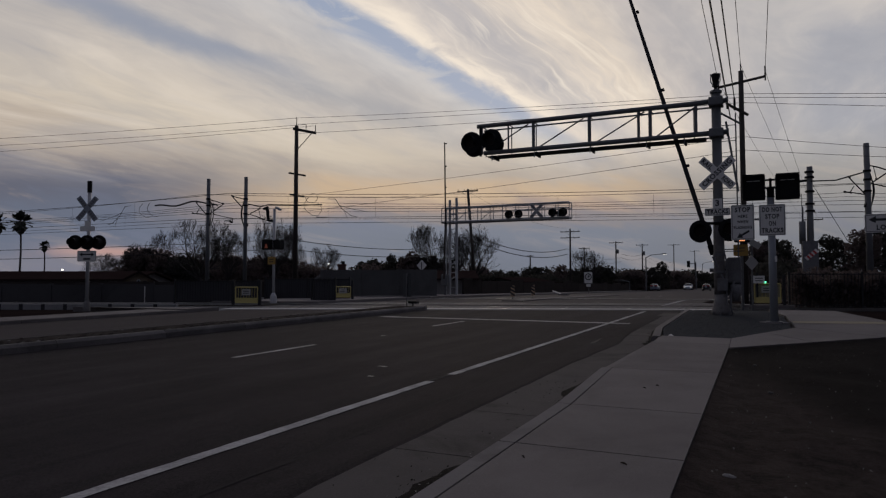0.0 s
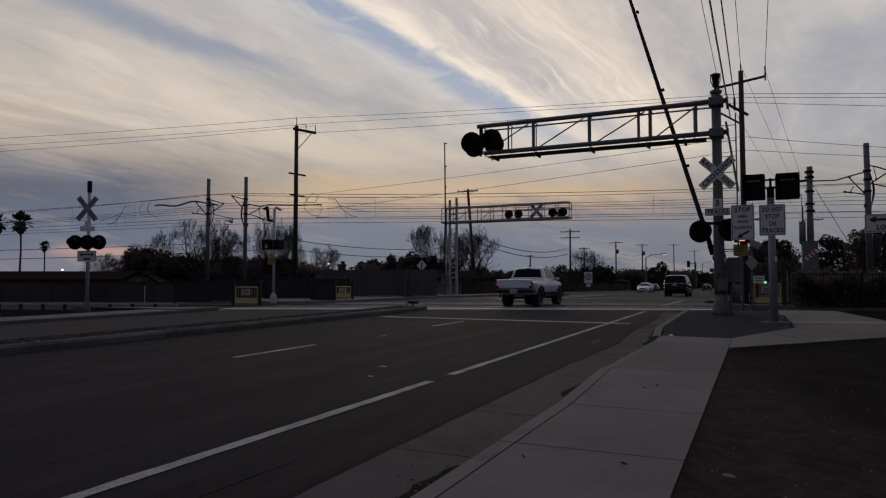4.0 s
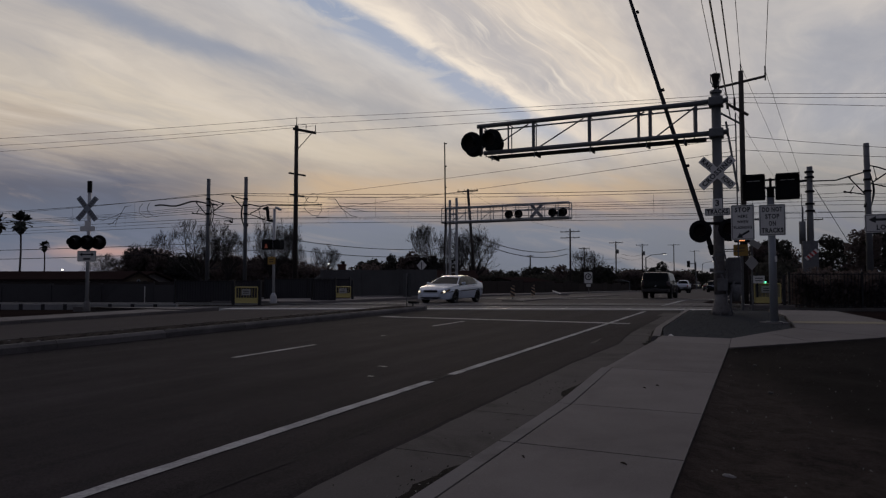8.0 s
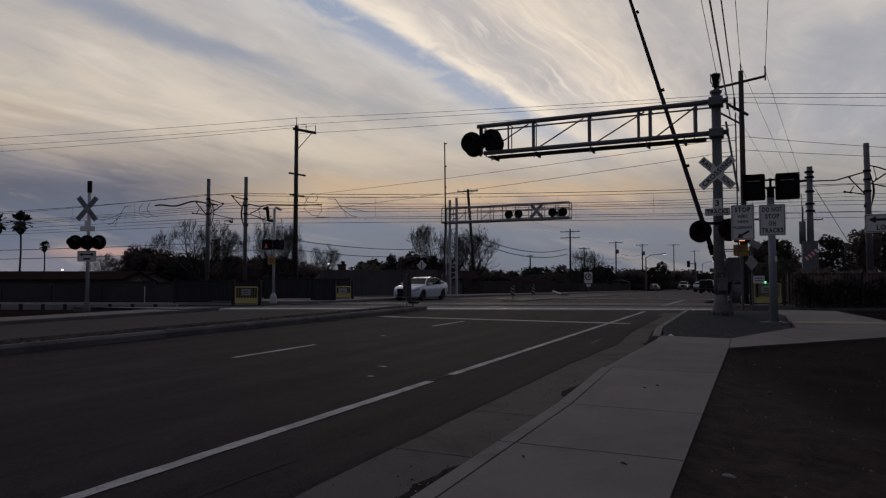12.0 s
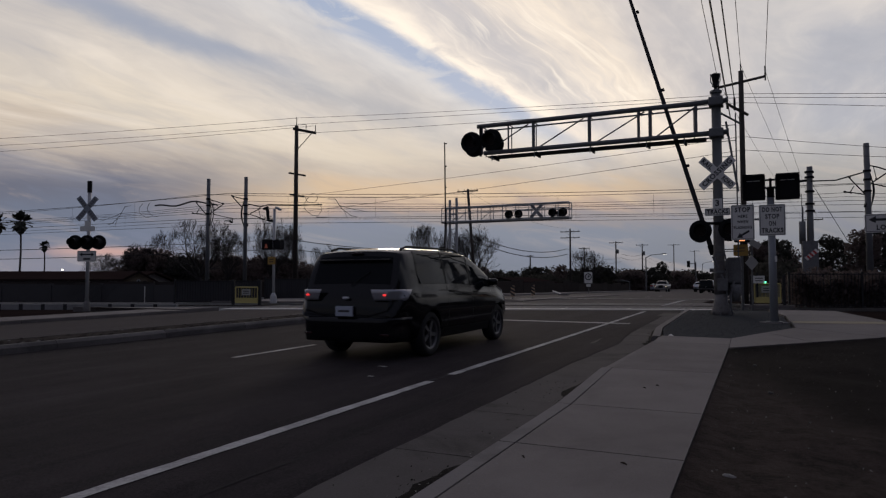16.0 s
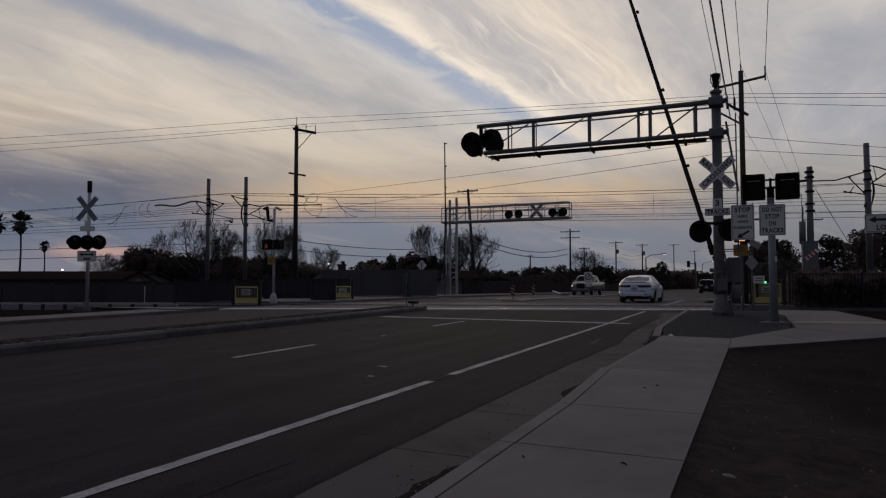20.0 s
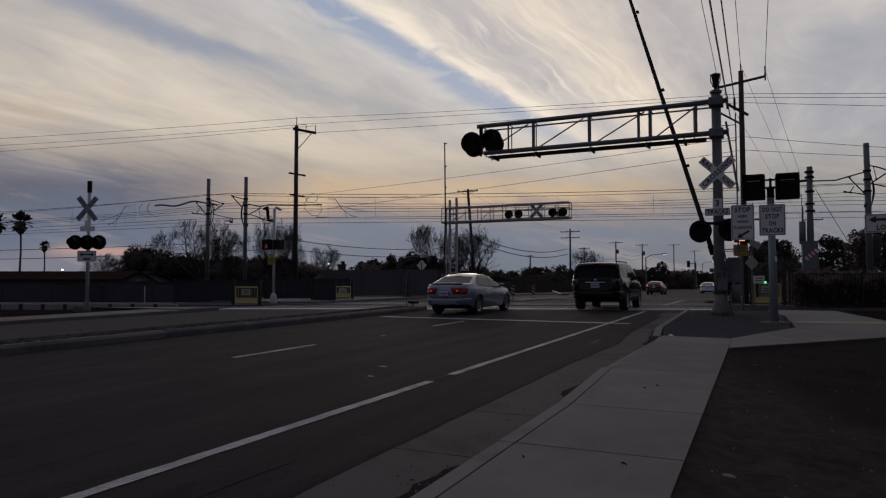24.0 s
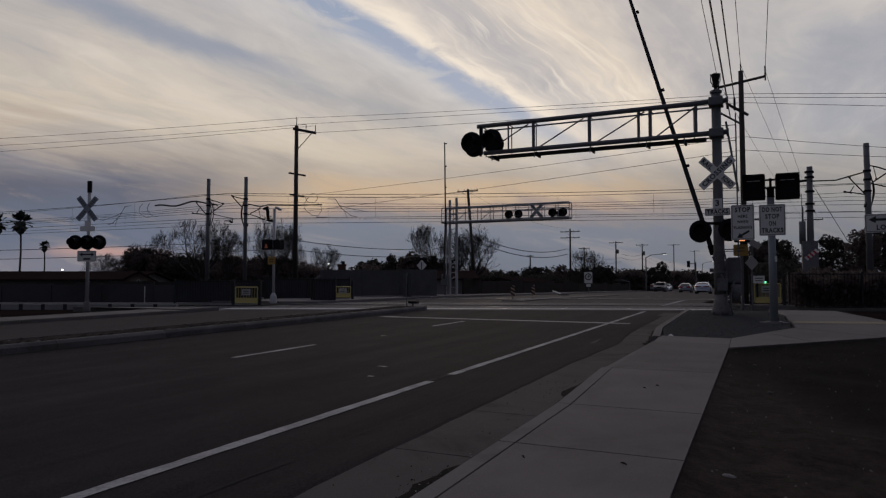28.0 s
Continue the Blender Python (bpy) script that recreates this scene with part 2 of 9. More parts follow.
M_POST = mat("pale_galvanised_post", (0.28, 0.30, 0.325), 0.6, 0.2, vary=0.25, grain=18, blotch=2.2, bump=0.1, second=(0.20, 0.215, 0.235), spec=0.3)
M_STEELW = mat("pale_painted_steel", (0.42, 0.42, 0.42), 0.5, 0.1, vary=0.25, grain=20, blotch=2.0, bump=0.1, second=(0.28, 0.28, 0.28))
M_BLACK = mat("black_housing", (0.009, 0.009, 0.010), 0.75, spec=0.2, vary=0.3, grain=30, bump=0.1)
M_WOOD = mat("weathered_pole_wood", (0.055, 0.045, 0.038), 0.9, vary=0.4, grain=22, blotch=2.0, bump=0.6, second=(0.026, 0.022, 0.019))
M_WIRE = mat("wire", (0.02, 0.02, 0.021), 0.6, 0.2, vary=0.1, bump=0)
M_SIGN = mat("sign_white", (0.68, 0.66, 0.62), 0.45, vary=0.12, grain=20, blotch=3.0, bump=0.03, second=(0.58, 0.56, 0.52))
M_SIGNDULL = mat("weathered_sign_white", (0.42, 0.41, 0.38), 0.6, vary=0.2, grain=20, blotch=4.0, bump=0.05, second=(0.28, 0.27, 0.25))
M_INK = mat("sign_black", (0.018, 0.018, 0.018), 0.5, vary=0.1, bump=0)
M_YELLOW = mat("yellow_paint", (0.56, 0.47, 0.17), 0.55, vary=0.25, grain=18, blotch=3.0, bump=0.05, second=(0.42, 0.32, 0.09))
M_ORANGE = mat("signal_orange", (1.0, 0.36, 0.14), 0.5, vary=0.1, bump=0, emit=1.1)
M_RED = mat("red_reflector", (0.45, 0.03, 0.03), 0.4, vary=0.1, bump=0)
M_LENS = mat("dark_red_lens", (0.014, 0.006, 0.006), 0.5, spec=0.2, vary=0.1, bump=0)
M_FENCE = mat("dark_metal_fence", (0.022, 0.022, 0.024), 0.6, 0.3, vary=0.3, bump=0.1)
M_SOUND = mat("sound_wall_grey", (0.100, 0.098, 0.096), 0.95, spec=0.03, vary=0.3, grain=25, blotch=0.8, bump=0.3, second=(0.070, 0.068, 0.066), per_object=0.25, stain=0.4)
M_WALL = mat("block_wall_grey", (0.068, 0.065, 0.066), 0.95, spec=0.02, vary=0.3, grain=25, blotch=0.8, bump=0.3, second=(0.055, 0.053, 0.054), per_object=0.25, stain=0.4)
M_BOARD = mat("fence_board", (0.050, 0.042, 0.038), 0.95, spec=0.03, vary=0.4, grain=20, blotch=1.5, bump=0.4, second=(0.030, 0.025, 0.023), per_object=0.5)
M_ROOF = mat("roof_shingle", (0.030, 0.020, 0.0185), 0.95, spec=0.0, vary=0.35, grain=12, blotch=0.8, bump=0.5, per_object=0.3)
M_STUCCO = mat("tan_stucco", (0.17, 0.13, 0.09), 0.9, vary=0.2, grain=30, blotch=0.6, bump=0.2)
M_STUCCO2 = mat("grey_stucco", (0.19, 0.18, 0.175), 0.9, vary=0.2, grain=30, blotch=0.6, bump=0.2)
M_BRICK = mat("chimney_brick", (0.075, 0.033, 0.027), 0.9, vary=0.3, grain=25, blotch=2, bump=0.4)
M_GLASSD = mat("dark_window_glass", (0.018, 0.02, 0.023), 0.12, vary=0.1, bump=0)
M_BARK = mat("bare_bark", (0.034, 0.028, 0.026), 0.95, vary=0.4, grain=14, blotch=1.5, bump=0.6)


def leaf_mat(name, light, dark, thinness=0.45):
    """Thin leaves and twigs that let some of the sky behind them through."""
    m = mat(name, light, 0.9, vary=0.5, grain=3, blotch=0.6, bump=0, second=dark, spec=0.1)
    t = m.node_tree
    b = next(n for n in t.nodes if n.type == "BSDF_PRINCIPLED")
    out = next(n for n in t.nodes if n.type == "OUTPUT_MATERIAL")
    thin = t.nodes.new("ShaderNodeBsdfTranslucent")
    both = t.nodes.new("ShaderNodeMixShader")
    both.inputs[0].default_value = thinness
    t.links.new(b.inputs["Base Color"].links[0].from_socket, thin.inputs[0])
    t.links.new(b.outputs[0], both.inputs[1])
    t.links.new(thin.outputs[0], both.inputs[2])
    t.links.new(both.outputs[0], out.inputs[0])
    return m


M_LEAF = leaf_mat("dark_evergreen_leaf", (0.068, 0.067, 0.056), (0.036, 0.035, 0.031))
M_LEAF2 = leaf_mat("dry_hedge_leaf", (0.150, 0.118, 0.108), (0.085, 0.068, 0.063))
M_PALM = mat("palm_frond", (0.030, 0.034, 0.022), 0.8, vary=0.4, grain=4, bump=0)
M_RAIL = mat("rail_steel", (0.34, 0.33, 0.32), 0.38, 0.9, vary=0.3, grain=20, bump=0.1)
M_LAMP = mat("lamp_glow", (1.0, 0.93, 0.80), 0.4, vary=0.05, bump=0, emit=2.0)
M_GREENL = mat("green_signal_glow", (0.15, 1.0, 0.55), 0.4, vary=0.05, bump=0, emit=1.5)
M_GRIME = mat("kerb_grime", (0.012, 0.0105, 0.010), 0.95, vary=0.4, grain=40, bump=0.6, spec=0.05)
M_LITTER = mat("pale_litter", (0.18, 0.172, 0.165), 0.8, vary=0.3, bump=0.2)


# ---- mesh helpers ----
PROFILE_Y = [-1000, 0, 25, 38, 75, 130, 1000]
PROFILE_Z = [-0.2, 0, 0.25, 0.26, 0.0, -0.4, -0.6]


def gz(y):
    """Height of the road's surface, which rises over the tracks."""
    return float(np.interp(y, PROFILE_Y, PROFILE_Z))


def mesh_object(name, bm, material, parent=None, smooth=False):
    me = bpy.data.meshes.new(name)
    bm.to_mesh(me)
    bm.free()
    for m in material if isinstance(material, (list, tuple)) else [material]:
        me.materials.append(m)
    if smooth:
        me.polygons.foreach_set("use_smooth", [True] * len(me.polygons))
    ob = new(name, me)
    ob.parent = parent
    return ob


def part(name, bm, material, parent, label="", smooth=False):
    return tagged(mesh_object(name, bm, material, parent, smooth), label)


def thing(name, label, category, x=0.0, y=0.0, z=0.0, rz=0.0, group="", kind=""):
    ob = new(name)
    ob.empty_display_size = 0.1
    ob.matrix_basis = pose(x, y, z, 0, 0, rz)
    return tagged(ob, label, category, group, kind)


def setting(name, bm, material, label, category, smooth=False):
    return tagged(mesh_object(name, bm, material, None, smooth), label, category, kind="structure")


def box(bm, x0, x1, y0, y1, z0, z1, bevel=0.0):
    vs = [bm.verts.new((x, y, z)) for z in (z0, z1) for y in (y0, y1) for x in (x0, x1)]
    fs = [bm.faces.new([vs[i] for i in f]) for f in ((0, 2, 3, 1), (4, 5, 7, 6), (0, 1, 5, 4), (2, 6, 7, 3), (0, 4, 6, 2), (1, 3, 7, 5))]
    if bevel:
        es = list({e for f in fs for e in f.edges})
        bmesh.ops.bevel(bm, geom=es, offset=bevel, segments=2, affect="EDGES", profile=0.5)
    return bm


def cuboid(x0, x1, y0, y1, z0, z1, bevel=0.0):
    return box(bmesh.new(), x0, x1, y0, y1, z0, z1, bevel)


def tube(bm, points, radii, sides=8, cap=True):
    """A round bar through points; radii one or one a point."""
    pts = [Vector(p) for p in points]
    radii = radii if isinstance(radii, (list, tuple)) else [radii] * len(pts)
    rings, ref = [], None
    for i, p in enumerate(pts):
        d = (pts[min(i + 1, len(pts) - 1)] - pts[max(i - 1, 0)]).normalized()
        if ref is None:
            ref = Vector((1, 0, 0)) if abs(d.x) < 0.9 else Vector((0, 1, 0))
        a = (ref - d * ref.dot(d)).normalized()
        ref, b = a, d.cross(a)
        rings.append([bm.verts.new(p + (a * math.cos(k * math.tau / sides) + b * math.sin(k * math.tau / sides)) * radii[i]) for k in range(sides)])
    for r, q in zip(rings, rings[1:]):
        for k in range(sides):
            bm.faces.new((r[k], r[(k + 1) % sides], q[(k + 1) % sides], q[k]))
    if cap:
        bm.faces.new(rings[0][::-1])
        bm.faces.new(rings[-1])
    return bm


def bar(points, radii, sides=8):
    return tube(bmesh.new(), points, radii, sides)


def prism(bm, outline, z0, z1):
    """An outline in x, y raised from z0 to z1."""
    a = [bm.verts.new((x, y, z0)) for x, y in outline]
    b = [bm.verts.new((x, y, z1)) for x, y in outline]
    bm.faces.new(a[::-1])
    bm.faces.new(b)
    n = len(outline)
    for i in range(n):
        bm.faces.new((a[i], a[(i + 1) % n], b[(i + 1) % n], b[i]))
    return bm


def slab_on_grade(outline, thick, lift):
    """A flat piece that follows the road's rise: its top lies lift above the profile."""
    bm = prism(bmesh.new(), outline, lift - thick, lift)
    for v in bm.verts:
        v.co.z += gz(v.co.y)
    return bm


def strip(bm, x0, x1, ys, lift, dx=0.0, f0=None, f1=None):
    """A sheet along y between two lines, on the profile."""
    rows = []
    for y in ys:
        a = f0(y) if f0 else x0
        b = f1(y) if f1 else x1
        n = 2 if abs(b - a) < 8 else 9
        rows.append([bm.verts.new((a + (b - a) * i / (n - 1), y, gz(y) + lift)) for i in range(n)])
    for r, q in zip(rows, rows[1:]):
        for i in range(len(r) - 1):
            bm.faces.new((r[i], r[i + 1], q[i + 1], q[i]))
    return bm


def disc(bm, x, y, z, r, thick, n=24, axis="y"):
    """A round plate that faces along y."""
    a = [bm.verts.new((x + r * math.cos(k * math.tau / n), y - thick / 2, z + r * math.sin(k * math.tau / n))) for k in range(n)]
    b = [bm.verts.new((v.co.x, y + thick / 2, v.co.z)) for v in a]
    bm.faces.new(a)
    bm.faces.new(b[::-1])
    for k in range(n):
        bm.faces.new((a[k], b[k], b[(k + 1) % n], a[(k + 1) % n]))
    return bm


def turned(bm, m):
    bmesh.ops.transform(bm, matrix=m, verts=bm.verts)
    return bm


def words(name, text, size, parent, x, y, z, ry=0.0, width=None, material=None):
    """Lettering that stands upright and faces back along the road."""
    cu = bpy.data.curves.new(name, "FONT")
    cu.body, cu.size, cu.align_x, cu.align_y, cu.extrude = text, size, "CENTER", "CENTER", 0.001
    cu.offset, cu.space_character = size * 0.035, 1.12
    cu.resolution_u = 2
    tmp = bpy.data.objects.new(name, cu)
    scene.collection.objects.link(tmp)
    bpy.context.view_layer.update()
    me = bpy.data.meshes.new_from_object(tmp.evaluated_get(bpy.context.evaluated_depsgraph_get()))
    bpy.data.objects.remove(tmp)
    xs = [v.co.x for v in me.vertices]
    k = width / (max(xs) - min(xs)) if width and xs else 1.0
    me.transform(pose(x, y, z, 0, ry, 0) @ pose(0, 0, 0, 90) @ Matrix.Diagonal((k, 1, 1, 1)))
    me.materials.clear()
    me.materials.append(material or M_INK)
    ob = new(name, me)
    ob.parent = parent
    return ob


# ---- ground, road, tracks ----
YS = [-1500, -600, -200, -100, -50, -25, -10, 0, 5, 10, 15, 20, 25, 29, 33, 38, 45, 52, 60, 67, 75, 90, 110, 130, 180, 260, 400, 700, 1300, 2600]
SKEW = 0.34  # the tracks cross the road at an angle: dy / dx


def make_ground():
    bm = bmesh.new()
    xs = [-2600, -900, -300, -120, -60, -40, -30, -24, -19, -12, -6, -3, 0, 3, 8, 20, 60, 200, 800, 2600]
    grid = [[bm.verts.new((x, y, gz(y) - 0.06)) for x in xs] for y in YS]
    for r, q in zip(grid, grid[1:]):
        for i in range(len(xs) - 1):
            bm.faces.new((r[i], r[i + 1], q[i + 1], q[i]))
    setting("ground", bm, M_EARTH, "flat dark earth ground reaching the horizon", "ground")


make_ground()


def kerb_back(y):
    return float(np.interp(y, [0, 6.0, 8.5, 13.0, 15.45, 22.5, 26.0, 40], [-1.53, -1.53, -1.66, -1.66, -1.92, -2.05, -2.1, -2.1]))


ROAD_YS = [-200, -60, -20, -5] + [i * 2.5 for i in range(0, 32)] + [82, 90, 100, 115, 130, 160, 220, 320, 500]
setting("road", strip(bmesh.new(), -18.75, -2.47, ROAD_YS, 0.0), M_ASPHALT, "dark worn asphalt road of four lanes", "road")


def paint(name, x0, x1, y0, y1, label, dy=0.0, lift=0.006):
    """Painted line of a few millimetres; dy shifts its right end along the road."""
    step = 0.13 if y0 < 26 and y1 - y0 > 1 else 0.8
    n = max(1, int((y1 - y0) / step))
    bm = bmesh.new()
    rows = []
    for i in range(n + 1):
        y = y0 + (y1 - y0) * i / n
        wear = [0.010 * noise.noise((y * 5.0, x0 + k * 3.0, 0.3)) + 0.007 * noise.noise((y * 17.0, x0 - k, 2.0)) if n > 1 else 0.0 for k in (0, 1)]
        rows.append([bm.verts.new((x0 + wear[0], y, gz(y) + lift)), bm.verts.new((x1 + wear[1], y + dy, gz(y + dy) + lift))])
    for r, q in zip(rows, rows[1:]):
        bm.faces.new((r[0], r[1], q[1], q[0]))
    setting(name, bm, M_PAINT, label, "road marking")


paint("edge_line", -3.685, -3.565, -12, 7.35, "white painted edge line along the road")
paint("edge_line", -3.682, -3.568, 7.95, 24.6, "white painted edge line up to the crossing")
paint("edge_line", -3.78, -3.60, 29.9, 40.5, "white painted edge line beyond the crossing", lift=0.030)
for y0, y1 in ((0.9, 3.05), (8.23, 10.4), (15.45, 17.5), (44, 46.1), (51.4, 53.5), (58.8, 61)):
    paint("lane_dash", -7.61, -7.50, y0, y1, "worn white lane dash on asphalt")
paint("stop_line", -10.9, -2.75, 18.35, 18.68, "broad white stop line before the tracks", dy=-0.35)


def track_y(x, offset):
    return 28.6 + SKEW * x + offset


def make_crossing():
    """Concrete crossing panels and rails of three tracks."""
    for k, off in enumerate((0.0, 4.6, 16.0)):
        deck = tagged(new("track_%d" % (k + 1)), "concrete panelled level crossing track with steel rails", "railway track", kind="structure")
        for side, (a, b) in enumerate(((-1.75, -0.82), (-0.66, 0.66), (0.82, 1.75))):
            x = -19.5
            while x < -1.4:
                x1 = min(x + 2.4, -1.2)
                out = [(x + 0.012, track_y(x, off + a)), (x1 - 0.012, track_y(x1, off + a)), (x1 - 0.012, track_y(x1, off + b)), (x + 0.012, track_y(x, off + b))]
                part("panel", slab_on_grade(out, 0.1, 0.022), M_PANEL if (k == 0 and side == 0) else M_MEDIAN, deck)
                x = x1
        for g in (-0.74, 0.74):
            bm = bmesh.new()
            xs = [-90, -60, -40, -20, -10, -2, 10, 30, 60]
            for w, z0, z1 in ((0.035, -0.05, 0.03),):
                prev = None
                for x in xs:
                    y = track_y(x, off + g)
                    h = gz(y)
                    ring = [bm.verts.new((x, y - w, h + z0)), bm.verts.new((x, y + w, h + z0)), bm.verts.new((x, y + w, h + z1)), bm.verts.new((x, y - w, h + z1))]
                    if prev:
                        for i in range(4):
                            bm.faces.new((prev[i], prev[(i + 1) % 4], ring[(i + 1) % 4], ring[i]))
                    prev = ring
            part("rail", bm, M_RAIL, deck)


make_crossing()
for mx, my in ((-8.87, 24.2), (-6.78, 25.4), (-4.45, 26.1)):
    bm = bmesh.new()
    bm.faces.new([bm.verts.new((mx + a, my + b, gz(my + b) + 0.028)) for a, b in ((-0.06, -0.45), (0.06, -0.45), (0.06, 0.45), (-0.06, 0.45))])
    setting("lane_mark", bm, M_SIGN, "short white lane mark on the crossing panels", "road marking")


# where the asphalt ends beside the gutter
EDGE_Y = [-6.0, 6.2, 9.5, 11.2, 12.7, 15.1, 18.1, 23.0]
EDGE_X = [-2.46, -2.46, -2.46, -2.41, -2.35, -2.55, -2.62, -2.71]


def make_edges():
    # gutter pans, kerb stones and pavement slabs, each a piece of its own
    gutter = tagged(new("gutter"), "stained concrete gutter along the kerb", "gutter", kind="structure")
    kerb = tagged(new("kerb"), "worn concrete kerb along the pavement", "kerb", kind="structure")
    side = tagged(new("pavement"), "grey concrete pavement of square slabs", "pavement", kind="structure")
    breaks = [4.40 - 1.52 * k for k in range(6, -1, -1)] + [5.92, 8.44, 10.4, 12.7, 13.3, 15.6, 18.2, 21.0, 24.0]
    g, f = 0.008, kerb_back
    for y, y1 in zip(breaks, breaks[1:]):
        # the kerb narrows and sinks where the pavement ramps down, then rises again as a stub by the island
        wd = [float(np.interp(q, [8.43, 8.45, 12.7, 13.28, 13.3, 24], [0.15, 0.12, 0.05, 0.05, 0.17, 0.17])) for q in (y + 0.02, y1 - 0.02)]
        hi = [float(np.interp(q, [8.43, 8.46, 12.7, 13.28, 13.3, 24], [0.14, 0.135, 0.12, 0.12, 0.125, 0.125])) for q in (y + 0.02, y1 - 0.02)]
        part("pan", slab_on_grade([(-2.47 if y < 12.6 else -2.9, y + g), (f(y) - wd[0] - 0.01, y + g), (f(y1) - wd[1] - 0.01, y1 - g), (-2.47 if y < 12.6 else -2.9, y1 - g)], 0.12, 0.004), M_GUTTER, gutter)
        bm = bmesh.new()
        rings = []
        for q, w, h in ((y + g, wd[0], hi[0]), (y1 - g, wd[1], hi[1])):
            prof = [(-w - 0.015, -0.1), (0.0, -0.1), (0.0, h), (-w + 0.035, h), (-w + 0.012, h - 0.016), (-w, h - 0.05)]
            rings.append([bm.verts.new((f(q) + a, q, gz(q) + b)) for a, b in prof])
        ra, rb = rings
        bm.faces.new(ra)
        bm.faces.new(rb[::-1])
        for i in range(6):
            j = (i + 1) % 6
            bm.faces.new((ra[j], ra[i], rb[i], rb[j]))
        part("kerb_stone", bm, M_KERB if y < 8.4 else M_CONC, kerb)
    for y, y1, gap in [(breaks[k], breaks[k + 1], 0.008) for k in range(8)] + [(8.44, 12.02, 0.003)]:
        if y1 > 12.1:
            continue
        c = 0.014 if y < 8.4 else 0.002
        part("slab", slab_on_grade([(f(y) + c, y + gap), (-0.43, y + gap), (-0.43, y1 - gap), (f(y1) + c, y1 - gap)], 0.12, 0.14), M_CONC, side)
    # the asphalt runs out over the gutter with a wavy edge
    bm = bmesh.new()
    prev = None
    y = -6.0
    while y < 22:
        x = float(np.interp(y, EDGE_Y, EDGE_X)) + 0.03 * noise.noise((y * 1.1, 0, 0)) + 0.012 * noise.noise((y * 6, 2, 0))
        row = [bm.verts.new((min(-2.49, x - 0.45), y, gz(y) + 0.010)), bm.verts.new((x - 0.05, y, gz(y) + 0.012)), bm.verts.new((x, y, gz(y) + 0.003))]
        if prev:
            for i in range(2):
                bm.faces.new((prev[i], prev[i + 1], row[i + 1], row[i]))
        prev = row
        y += 0.2
    setting("asphalt_edge", bm, M_ASPHALT, "wavy edge of asphalt laid over the gutter", "road")
    # the pavement turns round the gravel island towards the gate
    for out in ([(-1.65, 12.02), (-0.43, 12.02), (-0.45, 13.12), (-1.65, 13.27)],
                [(-0.42, 11.45), (0.84, 12.95), (0.12, 14.75), (-0.44, 13.15)],
                [(0.85, 12.96), (2.1, 14.46), (0.72, 16.3), (0.13, 14.77)],
                [(2.11, 14.47), (3.9, 16.7), (3.3, 18.0), (0.74, 17.5), (0.73, 16.32)],
                [(3.29, 18.02), (2.9, 19.2), (0.72, 18.7), (0.73, 17.52)],
                [(2.88, 19.22), (2.6, 21.5), (0.70, 21.0), (0.71, 18.72)],
                [(2.58, 21.52), (2.2, 24.3), (0.3, 24.3), (0.68, 21.02)]):
        part("slab", slab_on_grade(out, 0.12, 0.14), M_CONC, side)
    part("slab", slab_on_grade([(-0.5, 29.2), (1.3, 29.2), (1.3, 29.9), (-0.5, 29.9)], 0.3, 0.13), M_CONC, side)
    part("tactile_strip", slab_on_grade([(0.76, 17.8), (3.2, 18.35), (3.1, 19.15), (0.75, 18.6)], 0.02, 0.145), mat("tactile_yellow", (0.23, 0.195, 0.125), 0.8, vary=0.4, grain=30, bump=0.5), side, "faded yellow tactile paving")


make_edges()


def make_island():
    isl = tagged(new("gravel_island"), "dark gravel island round the signal mast", "gravel bed", kind="structure")
    out = [(-1.63, 13.32), (-0.48, 13.2), (0.66, 16.36), (0.64, 21.0), (0.2, 24.2), (-1.9, 24.0), (-2.03, 22.5), (-1.905, 15.45)]
    part("bed", slab_on_grade(out, 0.15, 0.115), M_GRAVEL, isl)
    rng = random.Random(4)
    bm = bmesh.new()
    for i in range(5200):
        y = rng.uniform(13.3, 22.5)
        x = rng.uniform(-1.95, 0.62)
        if x < np.interp(y, [13.3, 15.45, 22.5], [-1.6, -1.86, -1.97]) or x > np.interp(y, [13.2, 16.4, 24], [-0.5, 0.63, 0.5]):
            continue
        r, h = rng.uniform(0.010, 0.024), rng.uniform(0.004, 0.012)
        z = gz(y) + 0.112
        a = rng.random() * 6.28
        base = [bm.verts.new((x + r * math.cos(a + k * 1.2566) * rng.uniform(0.7, 1.2), y + r * math.sin(a + k * 1.2566), z)) for k in range(5)]
        top = bm.verts.new((x + rng.uniform(-r, r) * 0.4, y + rng.uniform(-r, r) * 0.4, z + h))
        for k in range(5):
            bm.faces.new((base[k], base[(k + 1) % 5], top))
    tagged(part("gravel", bm, M_GRAVEL, isl), kind="stuff")


make_island()


